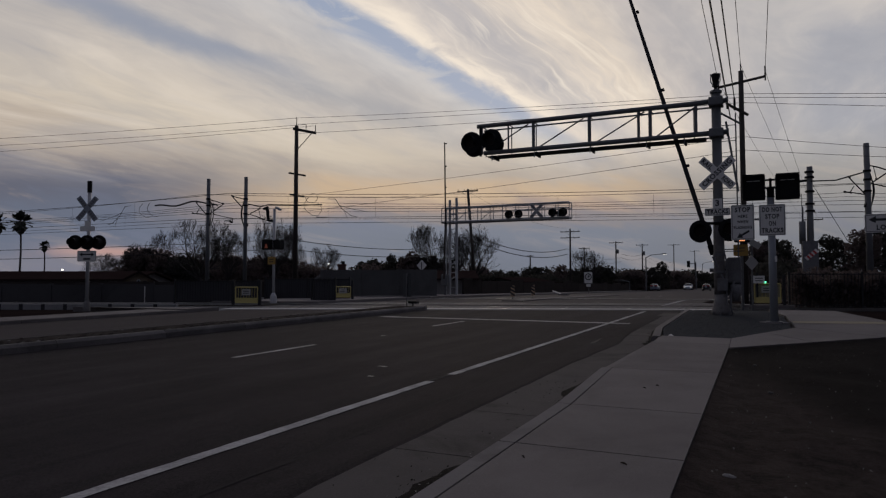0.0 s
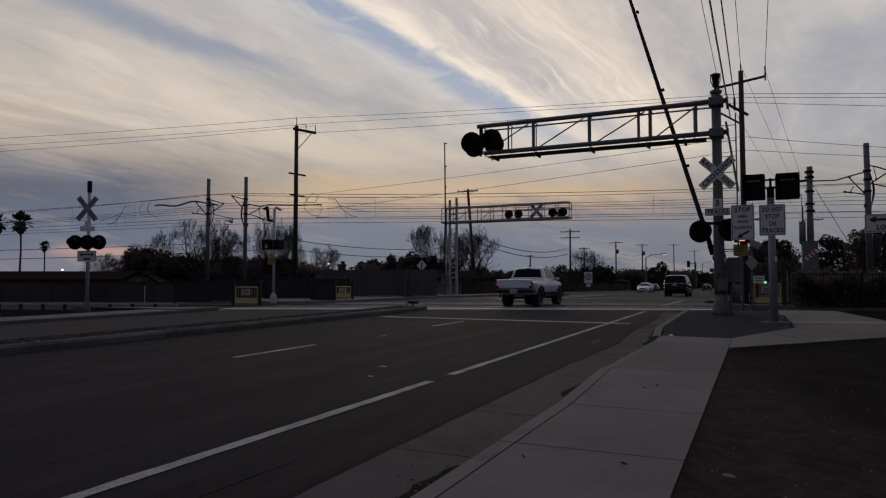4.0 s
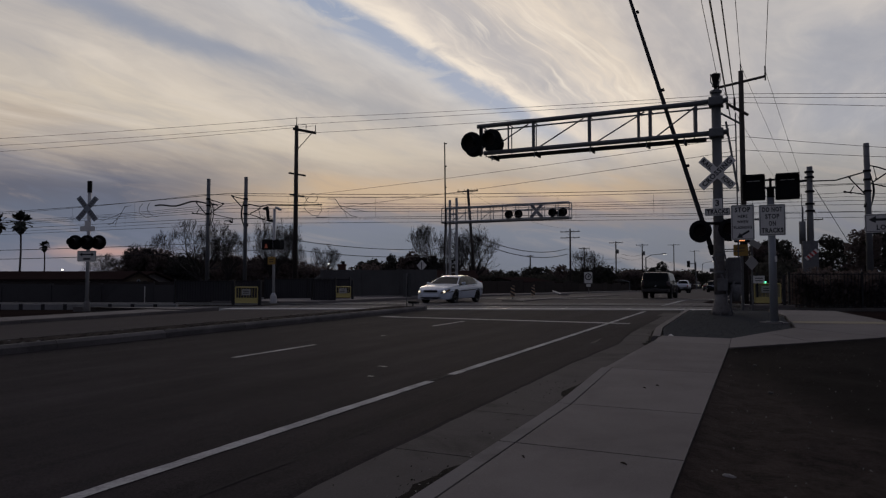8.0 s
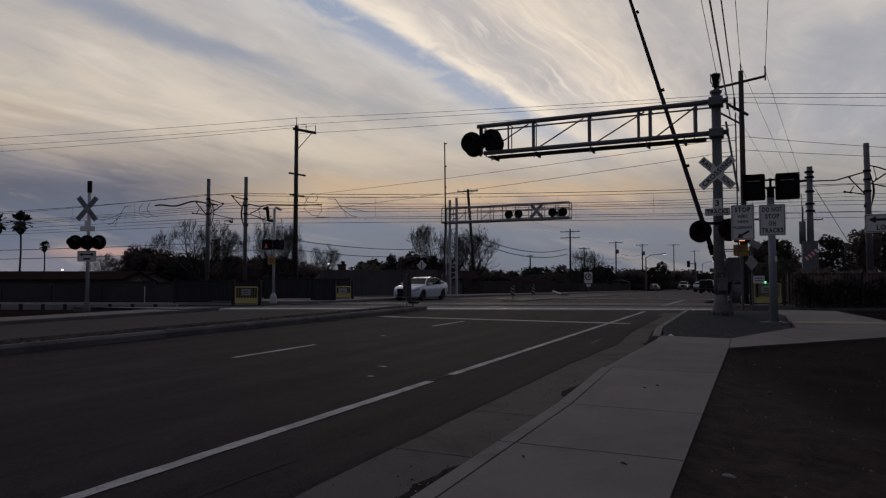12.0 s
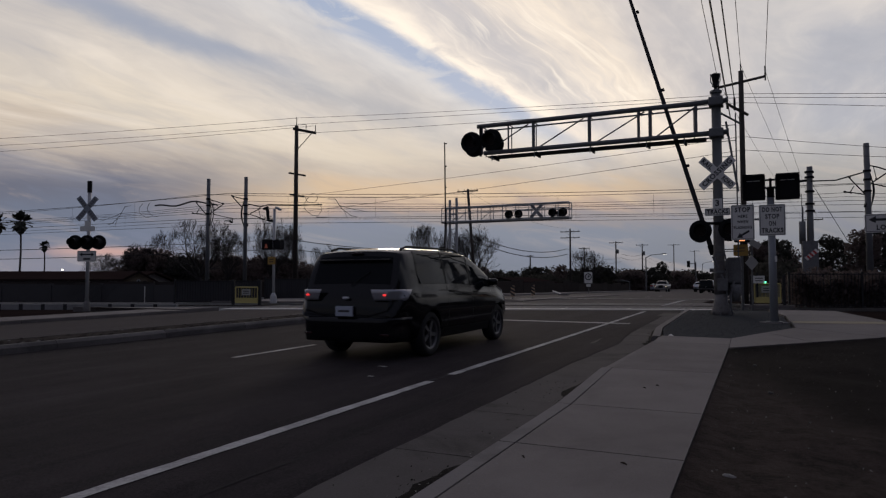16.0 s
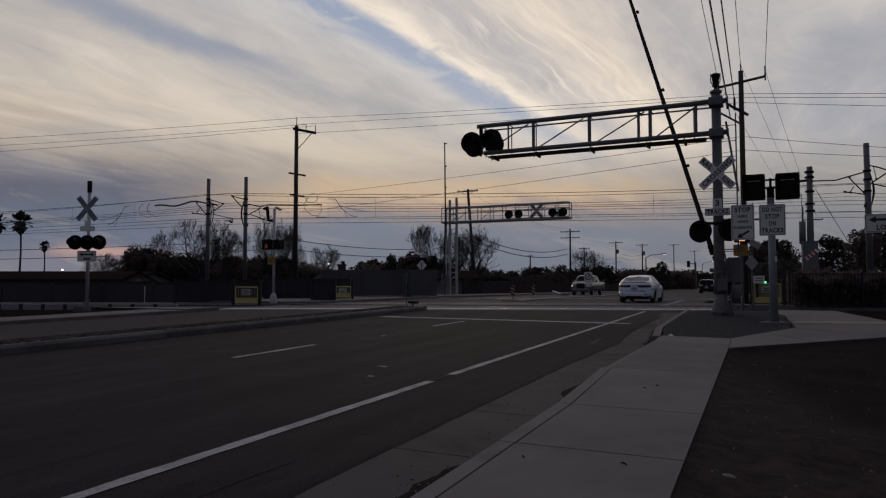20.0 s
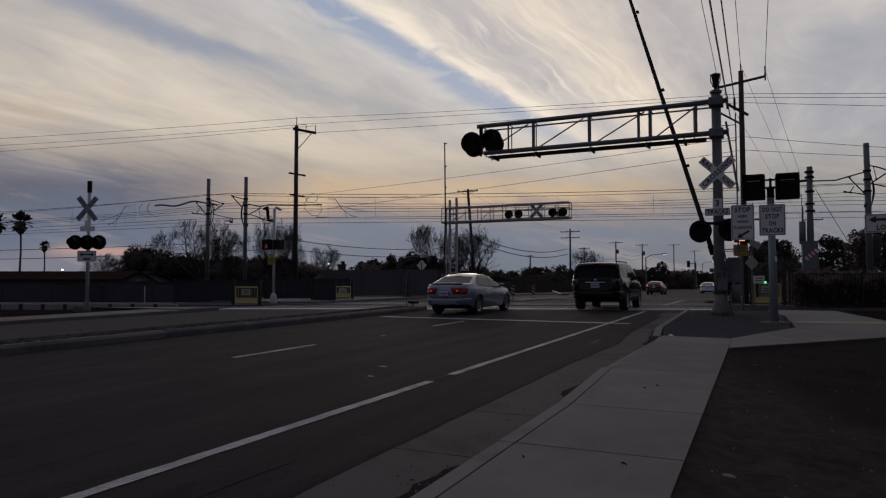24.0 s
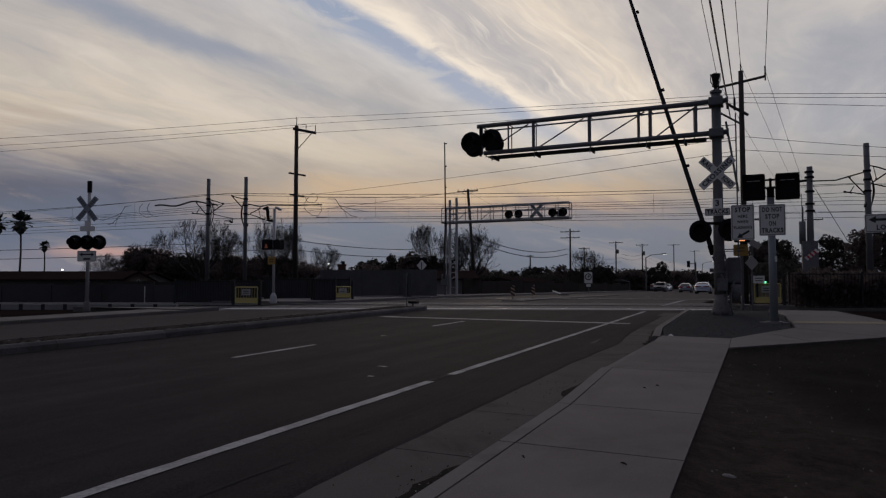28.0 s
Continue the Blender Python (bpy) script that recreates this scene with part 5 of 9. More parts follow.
# hinged arms of the poles: radius and the bends of each bar, metres out from the pole and height
ARMS_A = [("bracket_tube", 0.035, ((-0.92, 6.92), (-0.15, 6.03))), ("registration_arm", 0.028, ((-1.18, 6.14), (-0.75, 6.10), (-0.15, 5.98))), ("strut", 0.022, ((-0.66, 6.45), (-0.88, 6.10))),
          ("top_tube", 0.035, ((0.1, 7.08), (0.5, 6.98), (1.14, 6.76))), ("bracket_tube", 0.035, ((0.15, 6.10), (1.14, 6.78))), ("strut", 0.022, ((0.32, 7.0), (0.46, 6.35))),
          ("registration_arm", 0.028, ((0.3, 6.08), (1.2, 5.86), (1.76, 5.76), (1.82, 5.48))), ("contact_clip", 0.02, ((1.2, 5.52), (1.32, 5.60), (1.70, 5.56)))]
ARMS_B = [("top_tube", 0.035, ((-1.05, 7.36), (-0.6, 7.24), (-0.1, 7.12))), ("bracket_tube", 0.035, ((-0.98, 7.30), (-0.22, 6.50))), ("bracket_tube", 0.035, ((0.15, 6.0), (1.08, 6.46))),
          ("registration_arm", 0.028, ((0.3, 6.05), (1.0, 5.82), (1.38, 5.66))), ("strut", 0.022, ((0.95, 6.40), (1.10, 5.78))), ("contact_clip", 0.02, ((1.0, 5.70), (1.4, 5.68)))]


def catenary_pole(x, y, top, label, arms, rz=18.8, r=0.15, loop_side=1):
    """Steel tram-line pole with hinged cantilever arms and a hanging cable loop."""
    z0 = gz(y) - 0.05
    t = thing("catenary_pole", label, "catenary pole", x, y, z0, rz, group="catenary poles")
    Z = lambda z: z - z0
    part("pole", bar([(0, 0, 0), (0, 0, Z(top))], [r, r * 0.82], 12), M_STEEL, t, "tapered galvanised pole", True)
    for name, rad, pts in arms:
        part(name, bar([(a, 0, Z(z)) for a, z in pts], rad, 6), M_BLACK, t)
        a, z = pts[-1] if abs(pts[-1][0]) > abs(pts[0][0]) else pts[0]
        part("insulator", bar([(a * 0.90, 0, Z(z) - 0.01), (a, 0, Z(z) + 0.02)], 0.055, 8), M_BLACK, t)
    q = loop_side
    for dy, w in ((0.06, 0.26), (-0.06, 0.15)):
        cable = [(q * (0.10 + w * math.sin(k / 12 * 3.1) ** 0.8), dy, Z(7.0) - 1.75 * k / 12) for k in range(13)] + [(q * 0.02, dy + 0.05, Z(5.12)), (-q * 0.16, dy, Z(5.25)), (-q * 0.10, dy, Z(5.45))]
        part("jumper_cable", bar(cable, 0.034, 6), M_BLACK, t, "thick hanging cable loop")
    for z in (6.02, 6.62, 7.08):
        part("band_clamp", bar([(0, 0, Z(z)), (0, 0, Z(z) + 0.1)], r * 1.13, 10), M_BLACK, t)
    return t


catenary_pole(-34.8, 35.2, 8.56, "grey catenary pole with hinged arms beside the tracks", ARMS_A)
catenary_pole(-32.4, 36.3, 8.68, "grey catenary pole with hinged arms and cable loop", ARMS_B, loop_side=-1)
catenary_pole(5.35, 41.0, 8.60, "grey catenary pole with hinged arms behind the fence", [(n, rad, tuple((a, z + 0.35 if a > 0 else z - 0.1) for a, z in pts)) for n, rad, pts in ARMS_A], r=0.17)


def feeder_pole():
    x, y = 2.8, 42.5
    z0 = gz(y)
    t = thing("feeder_pole", "grey feeder pole with cable brackets and conduit", "catenary pole", x, y, z0)
    part("pole", bar([(-0.1, 0, 0), (0, 0, 7.55)], [0.2, 0.15], 12), M_STEEL, t, "", True)
    for z in (5.0, 5.4, 6.1, 6.9, 7.2):
        part("band", bar([(-0.02, 0, z), (-0.02, 0, z + 0.1)], 0.24, 10), M_BLACK, t)
    part("bracket", bar([(-0.9, -0.1, 6.55), (-0.5, -0.1, 6.75), (0, 0, 6.8)], 0.07, 6), M_BLACK, t)
    part("conduit", bar([(-0.45, -0.15, 0), (-0.4, -0.15, 5.3)], 0.04, 6), M_STEEL, t)
    part("guy_wire", bar([(0.1, 0, 6.6), (1.9, 1.5, 3.4)], 0.016, 5), M_STEEL, t)
    c = thing("equipment_cabinet", "grey equipment cabinet with a red and white striped plate", "cabinet", 2.65, 41.4, z0)
    part("body", cuboid(-0.38, 0.38, -0.25, 0.25, 1.0, 3.3, 0.02), M_DRIVE, c, "dull grey metal cabinet")
    part("cabinet_leg", cuboid(-0.3, -0.2, -0.1, 0.1, 0, 1.0), M_STEEL, c)
    part("cabinet_leg", cuboid(0.2, 0.3, -0.1, 0.1, 0, 1.0), M_STEEL, c)
    pl = part("striped_plate", turned(cuboid(-0.36, 0.36, -0.275, -0.26, -0.11, 0.11), pose(0.05, 0, 2.55, 0, -42, 0)), M_SIGN, c, "white plate with red stripes")
    bm = bmesh.new()
    for k in (-0.2, 0.0, 0.2):
        box(bm, k - 0.05, k + 0.05, -0.28, -0.275, -0.11, 0.11)
    part("stripe", turned(bm, pose(0.05, 0, 2.55, 0, -42, 0)), M_RED, pl)
    d = thing("transformer_can", "grey cylinder on a slim pole beside the cabinet", "transformer", 2.35, 42.2, z0)
    part("can", bar([(0, 0, 3.2), (0, 0, 4.45)], 0.17, 12), M_STEEL, d, "", True)
    part("stand", bar([(0, 0, 0), (0, 0, 3.2)], 0.08, 8), M_STEEL, d)
    part("aerial", bar([(0, 0, 4.4), (0, 0, 6.0)], 0.015, 5), M_BLACK, d)


feeder_pole()


def road_pole():
    """Wooden pole behind the mast whose wires run along the road, above the camera."""
    x, y = -0.5, 34.6
    t = thing("utility_pole", "tall wooden utility pole with wires running along the road", "utility pole", x, y, gz(y))
    z0 = gz(y)
    Z = lambda z: z - z0
    part("pole", bar([(0, 0, 0), (0, 0, Z(11.4))], [0.14, 0.11], 12), M_WOOD, t, "", True)
    a = part("crossarm", turned(cuboid(-1.0, 1.05, -0.1, 0.0, -0.05, 0.05), pose(0, 0, Z(10.85), 0, -8, 0)), M_WOOD, t)
    ends = []
    for s, z in ((-1.0, 10.7), (1.05, 11.0)):
        part("insulator", bar([(s, -0.05, Z(z) - 0.2), (s, -0.05, Z(z) + 0.5)], 0.035, 6), M_BLACK, a)
        ends.append((x + s, y, z + 0.3))
    part("pin", bar([(0, 0, Z(11.3)), (0, 0, Z(11.75))], 0.03, 6), M_BLACK, t)
    part("lower_arm", turned(cuboid(-0.8, 0.35, -0.2, -0.1, -0.06, 0.06), pose(0, 0, Z(9.4), 0, 35, 0)), M_WOOD, t)
    part("insulator", bar([(-0.62, -0.15, Z(9.6)), (-0.62, -0.15, Z(10.2))], 0.05, 6), M_BLACK, t)
    part("insulator", bar([(-0.3, -0.15, Z(9.5)), (-0.3, -0.15, Z(10.1))], 0.05, 6), M_BLACK, t)
    part("riser", bar([(-0.22, -0.1, Z(5.6)), (-0.7, -0.1, Z(9.0))], 0.05, 6), M_STEEL, t)
    lines = tagged(new("road_wires"), "wires running along the road overhead", "overhead wires")
    for p, r in ((ends[0], 0.012), (ends[1], 0.012), ((x, y, 11.7), 0.012), ((x - 0.62, y, 10.15), 0.022), ((x - 0.3, y, 10.05), 0.022), ((x - 0.5, y, 9.2), 0.025)):
        wire(lines, p, (p[0], p[1] - 60, p[2] + 0.2), 0.5, r, 24)
        if r < 0.02:
            wire(lines, p, (p[0] * 0.7 + 6.7, 96, p[2] - 1.9), 0.5, r * 0.8, 14)


road_pole()


def line_y(x, off):
    """The wires leave the skewed crossing and bend away beyond the poles."""
    return track_y(x, off) if x > -33.6 else track_y(-33.6, off) + 0.03 * (x + 33.6)


def overhead_lines():
    lines = tagged(new("contact_wires"), "catenary and contact wires along the tracks", "overhead wires")

    def run(off, z, sag, r, hung=None):
        pts = [-120, -78, -33.6, 5.4, 45, 80]
        for a, b in zip(pts, pts[1:]):
            wire(lines, (a, line_y(a, off), z), (b, line_y(b, off), z), sag, r, 12)
            if hung is not None:
                for k in range(1, 7):
                    t = k / 7
                    xx = a + (b - a) * t
                    part("dropper", bar([(xx, line_y(a, off) + (line_y(b, off) - line_y(a, off)) * t, hung), (xx, line_y(a, off) + (line_y(b, off) - line_y(a, off)) * t, z - sag * 4 * t * (1 - t))], 0.006, 4), M_WIRE, lines)

    run(16.4, 7.2, 0.45, 0.014, 5.55)
    run(16.4, 5.55, 0.02, 0.014)
    run(21.0, 7.25, 0.45, 0.014, 5.6)
    run(21.0, 5.6, 0.02, 0.014)
    run(18.7, 7.55, 0.30, 0.018)
    run(18.9, 6.5, 0.2, 0.014)
    run(17.6, 6.1, 0.1, 0.012)
    run(19.8, 6.85, 0.35, 0.012)
    run(20.4, 5.9, 0.15, 0.012)
    # slack jumper cables that hang in loops between the upper and lower wires
    for x0, z1, z0, bulge in ((-40.1, 6.95, 5.95, -0.42), (-39.35, 7.0, 6.0, -0.36), (-27.2, 7.0, 5.75, -0.45), (-26.6, 6.6, 5.65, 0.35)):
        y0 = line_y(x0, 17.2)
        pts = [(x0 + bulge * math.sin(k / 9 * math.pi) + (0.35 if bulge < 0 else -0.1) * (k / 9) ** 2, y0, z1 + (z0 - z1) * k / 9) for k in range(10)] + [(x0 + 0.75, y0, z0 - 0.03)]
        part("jumper_cable", bar(pts, 0.016, 5), M_WIRE, lines)
    part("jumper_cable", bar([(-27.0 + 0.5 * math.sin(k * 0.55), line_y(-27, 17.2), 6.95 + 0.32 * math.cos(k * 0.55)) for k in range(10)], 0.016, 5), M_WIRE, lines)
    for x0, s in ((-42.8, -1), (-25.9, 1)):
        y0 = line_y(x0, 18)
        part("jumper_cable", bar([(x0 - s * 0.6, y0, 7.0), (x0, y0, 6.95), (x0 + s * 0.5, y0, 6.3), (x0 + s * 1.3, y0, 5.75), (x0 + s * 1.8, y0, 5.65)], 0.018, 5), M_WIRE, lines)
        part("jumper_cable", bar([(x0 + s * 0.3, y0, 6.5), (x0 + s * 1.2, y0, 6.25), (x0 + s * 2.6, y0, 5.95)], 0.015, 5), M_WIRE, lines)
        part("jumper_cable", bar([(x0 + s * 0.7, y0, 6.2), (x0 + s * 1.0, y0, 5.55)], 0.015, 5), M_WIRE, lines)
    # thick feed cables by the poles
    wave = [(-40.2 + 0.45 * k, line_y(-40, 18.4) + 0.06 * k, 6.95 - 0.014 * k + 0.34 * math.exp(-((k - 8.0) / 2.0) ** 2) + 0.05 * math.sin(k * 1.3)) for k in range(13)]
    part("feed_cable", bar(wave, 0.06, 6), M_WIRE, lines)
    part("feed_cable", bar([(-32.3, 36.4, 6.78), (-31.4, 36.7, 6.58), (-30.9, 36.9, 6.72), (-29.0, 37.5, 6.66), (-27.2, 38.1, 6.66)], 0.045, 6), M_WIRE, lines)
    part("feed_cable", bar([(2.8, 42.4, 6.95), (4.0, 42.0, 6.86), (5.3, 41.2, 7.12)], 0.04, 6), M_WIRE, lines)


overhead_lines()

utility_pole(-28.1, 66.0, 11.35, "leaning wooden utility pole with a single crossarm", arms=((0.25, 1.2),), lean=-0.9, r=0.17)
for px, py, top, arms in ((-27.7, 108, 10.1, ((0.5, 1.6), (1.5, 1.6))), (-34.1, 145, 9.0, ((0.3, 1.2),)), (-28.2, 150, 10.35, ((0.3, 1.5),)), (-24.8, 165, 10.5, ((0.3, 1.4),)), (-24.0, 225, 13.6, ((0.3, 1.8),)), (-40.0, 125, 6.6, ((0.2, 0.6),)),
                         (-20.5, 260, 13.0, ((0.3, 1.6),)), (6.5, 96, 9.6, ((0.4, 1.2),)), (-6.0, 290, 16.0, ((0.4, 1.4), (1.6, 1.4)))):
    up = utility_pole(px, py, top, "distant wooden utility pole along the street", arms=arms, r=0.16)
    if py in (150, 165):
        hc = top - gz(py) - 1.7
        part("transformer", bar([(0.38, -0.1, hc - 0.9), (0.38, -0.1, hc)], 0.26, 10), M_STEEL, up, "grey pole transformer", True)


def far_lines():
    lines = tagged(new("street_wires"), "sagging utility wires along the far street side", "overhead wires")
    for z in (0.0, -0.9):
        wire(lines, (-28.1, 66, 6.6 + z * 0.6), (-28.3, 108, 6.8 + z), 1.2, 0.05, 14)
        wire(lines, (-28.3, 108, 6.8 + z), (-27.0, 150, 6.8 + z), 1.0, 0.03, 12)
        wire(lines, (-27, 150, 7.6 + z), (-24.8, 165, 8 + z), 0.5, 0.03, 8)
        wire(lines, (-24.8, 165, 8 + z), (-24, 225, 8 + z), 1.2, 0.03, 10)
    wire(lines, (-28.1, 66, 11.1), (-28.3, 108, 10.2), 0.9, 0.012, 12)
    wire(lines, (-28.1, 66, 11.1), (-31, 40.5, 7.7), 0.3, 0.013, 10)
    for dz in (0, -0.7):
        wire(lines, (-29.5, 66.5, 5.2 + dz), (-31, 40.2, 4.4 + dz), 0.5, 0.028, 10)


far_lines()


def street_lamp(x, y, h, reach, label, glow=True):
    z0 = gz(y)
    t = thing("street_lamp", label, "street lamp", x, y, z0)
    part("pole", bar([(0, 0, 0), (0, 0, h - 0.6)], [0.13, 0.09], 10), M_STEEL, t)
    part("arm", bar([(0, 0, h - 0.7), (reach * 0.3, 0, h - 0.2), (reach, 0, h)], 0.06, 8), M_STEEL, t)
    hd = part("lamp_head", cuboid(reach - 0.2, reach + 0.5, -0.15, 0.15, h - 0.08, h + 0.08, 0.03), M_STEEL, t)
    part("lens", cuboid(reach, reach + 0.4, -0.17, 0.12, h - 0.13, h - 0.08, 0.01), M_LAMP, hd, "lit warm white lamp lens")


street_lamp(-18.9, 130, 7.0, 3.2, "street lamp with a long lit arm", True)
street_lamp(-16.5, 240, 8.6, 3.0, "distant lit street lamp along the road", True)
street_lamp(-2.6, 200, 7.6, -2.4, "distant lit street lamp by the kerb", True)


def traffic_light(x, y, label):
    z0 = gz(y)
    t = thing("traffic_light", label, "traffic light", x, y, z0)
    part("mast", bar([(1.6, 0, 0), (1.6, 0, 6.4)], 0.12, 8), M_STEEL, t)
    part("mast_arm", bar([(1.6, 0, 6.0), (-0.2, 0, 6.1)], 0.08, 8), M_STEEL, t)
    b = part("signal_head", cuboid(-0.32, 0.32, -0.2, 0.2, 5.2, 6.7, 0.04), M_BLACK, t, "black traffic signal head")
    for k in range(3):
        part("visor", bar([(0, -0.2, 5.5 + 0.45 * k), (0, -0.36, 5.5 + 0.45 * k)], 0.15, 10), M_BLACK, b)


traffic_light(-14.4, 165, "far traffic light over the road")
traffic_light(-6.0, 190, "far traffic light on the crossing street")


def regulatory_sign(x, y, top, label, ring=True):
    z0 = gz(y) + 0.13
    t = thing("no_turn_sign", label, "traffic sign", x, y, z0)
    h = top - z0
    part("post", bar([(0, 0, 0), (0, 0, h)], 0.03, 8), M_STEEL, t)
    s = plate(t, "sign_face", -0.36, 0.36, -0.05, h - 1.0, h, M_SIGN, "white sign face with a black symbol", r=0.05)
    bm = bmesh.new()
    n = 24
    for k in range(n):
        a, b = k * math.tau / n, (k + 1) * math.tau / n
        v = [bm.verts.new((r * math.cos(q), -0.058, h - 0.42 + r * math.sin(q))) for q, r in ((a, 0.22), (b, 0.22), (b, 0.31), (a, 0.31))]
        bm.faces.new(v)
    part("ring", bm, M_INK, s)
    part("symbol", arrow(bmesh.new(), 0.0, h - 0.42, 0.34, 60, -0.056, 0.08), M_INK, s)
    plate(t, "small_plate", -0.2, 0.2, -0.05, h - 1.32, h - 1.08, M_SIGN, "small white plate", r=0.02)


regulatory_sign(-13.75, 60, 2.2, "white no turn sign on a post on the median")


def object_marker(x, y, lean, label):
    z0 = gz(y) + 0.05
    t = thing("object_marker", label, "marker post", x, y, z0, group="median markers")
    part("post", bar([(0, 0, 0), (lean, 0, 0.68)], 0.02, 6), M_STEEL, t)
    p = plate(t, "marker_plate", lean - 0.11, lean + 0.11, -0.03, 0.18, 0.80, mat("dirty_marker_yellow", (0.36, 0.25, 0.16), 0.7), "striped dull yellow and black marker plate", r=0.02)
    bm = bmesh.new()
    for k in range(3):
        v = [bm.verts.new((lean + a, -0.037, 0.24 + 0.2 * k + b)) for a, b in ((-0.11, 0.08), (0.11, -0.04), (0.11, 0.07), (-0.11, 0.19))]
        bm.faces.new(v)
    part("stripe", bm, M_INK, p)


object_marker(-12.3, 35.2, 0.02, "dull yellow and black striped marker on the median nose")
object_marker(-12.5, 39.4, 0.08, "leaning dull yellow and black marker on the median")


def median_post():
    y = 22.5
    z0 = gz(y) + 0.15
    t = thing("median_post", "knocked-over median sign stub on a short post", "sign post", -12.0, y, z0)
    part("stub", bar([(0.15, 0, 0), (0.15, 0, 0.2)], 0.025, 6), M_BLACK, t)
    part("foot", cuboid(0.0, 0.36, -0.12, 0.12, 0.1, 0.2, 0.02), M_BLACK, t, "flat dark rubber foot")
    part("pole", bar([(-0.12, 0, 0), (-0.12, 0, 1.25)], 0.03, 8), mat("clear_delineator", (0.12, 0.12, 0.12), 0.5), t, "slim grey delineator pole")
    part("panel", cuboid(-0.30, 0.06, 0.03, 0.045, 0.35, 1.22, 0.004), mat("dull_sign_back", (0.060, 0.062, 0.062), 0.7), t, "dull grey back of a sign")
    w = thing("bent_sign", "pale fallen sign lying on the median", "debris", -13.1, 47.0, gz(47) + 0.15)
    part("panel", turned(cuboid(-0.38, 0.38, -0.2, 0.2, -0.015, 0.015), pose(0.1, 0, 0.18, 10, 20, 20)), M_SIGNDULL, w)
    part("rubble", cuboid(0.2, 0.9, -0.3, 0.3, 0.0, 0.12, 0.03), M_KERB, w)


median_post()


def warning_sign(x, y, z):
    t = thing("warning_sign", "white diamond warning sign on a post behind the tracks", "traffic sign", x, y, gz(y))
    part("post", bar([(0, 0.03, 0), (0, 0.03, z - gz(y) + 0.3)], 0.03, 8), M_STEEL, t)
    s = part("sign_face", turned(cuboid(-0.36, 0.36, -0.015, 0.015, -0.36, 0.36, 0.01), pose(0, 0, z - gz(y), 0, 45, 0)), M_SIGN, t, "white diamond face")
    part("symbol", turned(cuboid(-0.045, 0.045, -0.022, -0.016, -0.34, 0.30), pose(0, 0, z - gz(y))), M_INK, s)


warning_sign(-27.3, 53.5, 2.8)


# ---- fences, walls, houses ----
def on_line(x, off):
    return track_y(x, off)


M_INFILL = mat("dark_woven_infill", (0.074, 0.072, 0.076), 0.9, vary=0.35, grain=18, blotch=1.2, bump=0.3, second=(0.048, 0.046, 0.050), spec=0.05)


def picket_fence(x0, x1, off, h, label, step=0.13, infill=False):
    t = thing("metal_fence", label, "fence", x0, on_line(x0, off), gz(on_line(x0, off)), math.degrees(math.atan(SKEW)))
    L = (x1 - x0) * math.hypot(1, SKEW)
    n = max(1, int(L / 2.4))
    for i in range(n + 1):
        part("post", cuboid(L * i / n - 0.04, L * i / n + 0.04, -0.04, 0.04, 0, h + 0.06), M_FENCE, t)
    for z in (0.12, h - 0.05):
        part("rail", cuboid(0, L, -0.02, 0.02, z - 0.02, z + 0.02), M_FENCE, t)
    if infill:
        for i in range(n):
            part("infill_panel", cuboid(L * i / n + 0.05, L * (i + 1) / n - 0.05, 0.022, 0.034, 0.14, h - 0.07), M_INFILL, t, "dark woven infill panel")
    k = int(L / step)
    first = None
    for i in range(k):
        if first is None:
            first = part("picket", cuboid(-0.012, 0.012, -0.012, 0.012, 0.05, h), M_FENCE, t)
            o = first
        else:
            o = new("picket", first.data)
            o.parent = t
        o.location = (L * i / k, 0, 0)


picket_fence(-25.9, -21.9, 4.3, 1.15, "low dark metal picket fence by the tracks", infill=True)
picket_fence(-20.35, -19.2, 6.0, 1.2, "short dark metal fence beside the gate", infill=True)
picket_fence(-25.6, -20.9, 10.5, 1.25, "dark metal picket fence along the tracks", infill=True)
picket_fence(1.15, 9.0, 1.2, 1.4, "dark metal picket fence behind the pavement")


def block_wall(x0, x1, off, h, label, material, cap=True):
    t = thing("boundary_wall", label, "wall", x0, on_line(x0, off), gz(on_line(x0, off)) - 0.1, math.degrees(math.atan(SKEW)))
    L = (x1 - x0) * math.hypot(1, SKEW)
    n = max(1, round(L / 3.0))
    for i in range(n):
        a, b = L * i / n, L * (i + 1) / n
        part("panel", cuboid(a + 0.02, b - 0.02, -0.06, 0.06, 0, h - (0.03 if i % 2 else 0)), material, t)
        part("post", cuboid(a - 0.09, a + 0.09, -0.1, 0.1, 0, h + 0.04), material, t)
    return t


block_wall(-62, -27.5, 8.4, 1.12, "long low grey wall along the tracks", M_WALL)
block_wall(-27.6, -19.9, 19.5, 2.0, "grey board sound wall beside the tracks", M_SOUND)
block_wall(-90, -28, 22, 1.25, "long dark board fence behind the tracks", M_BOARD)


M_BLOCK = mat("weathered_barrier_block", (0.25, 0.245, 0.24), 0.85, vary=0.3, grain=25, blotch=2.0, bump=0.2, second=(0.16, 0.155, 0.15), spec=0.15, stain=0.3)


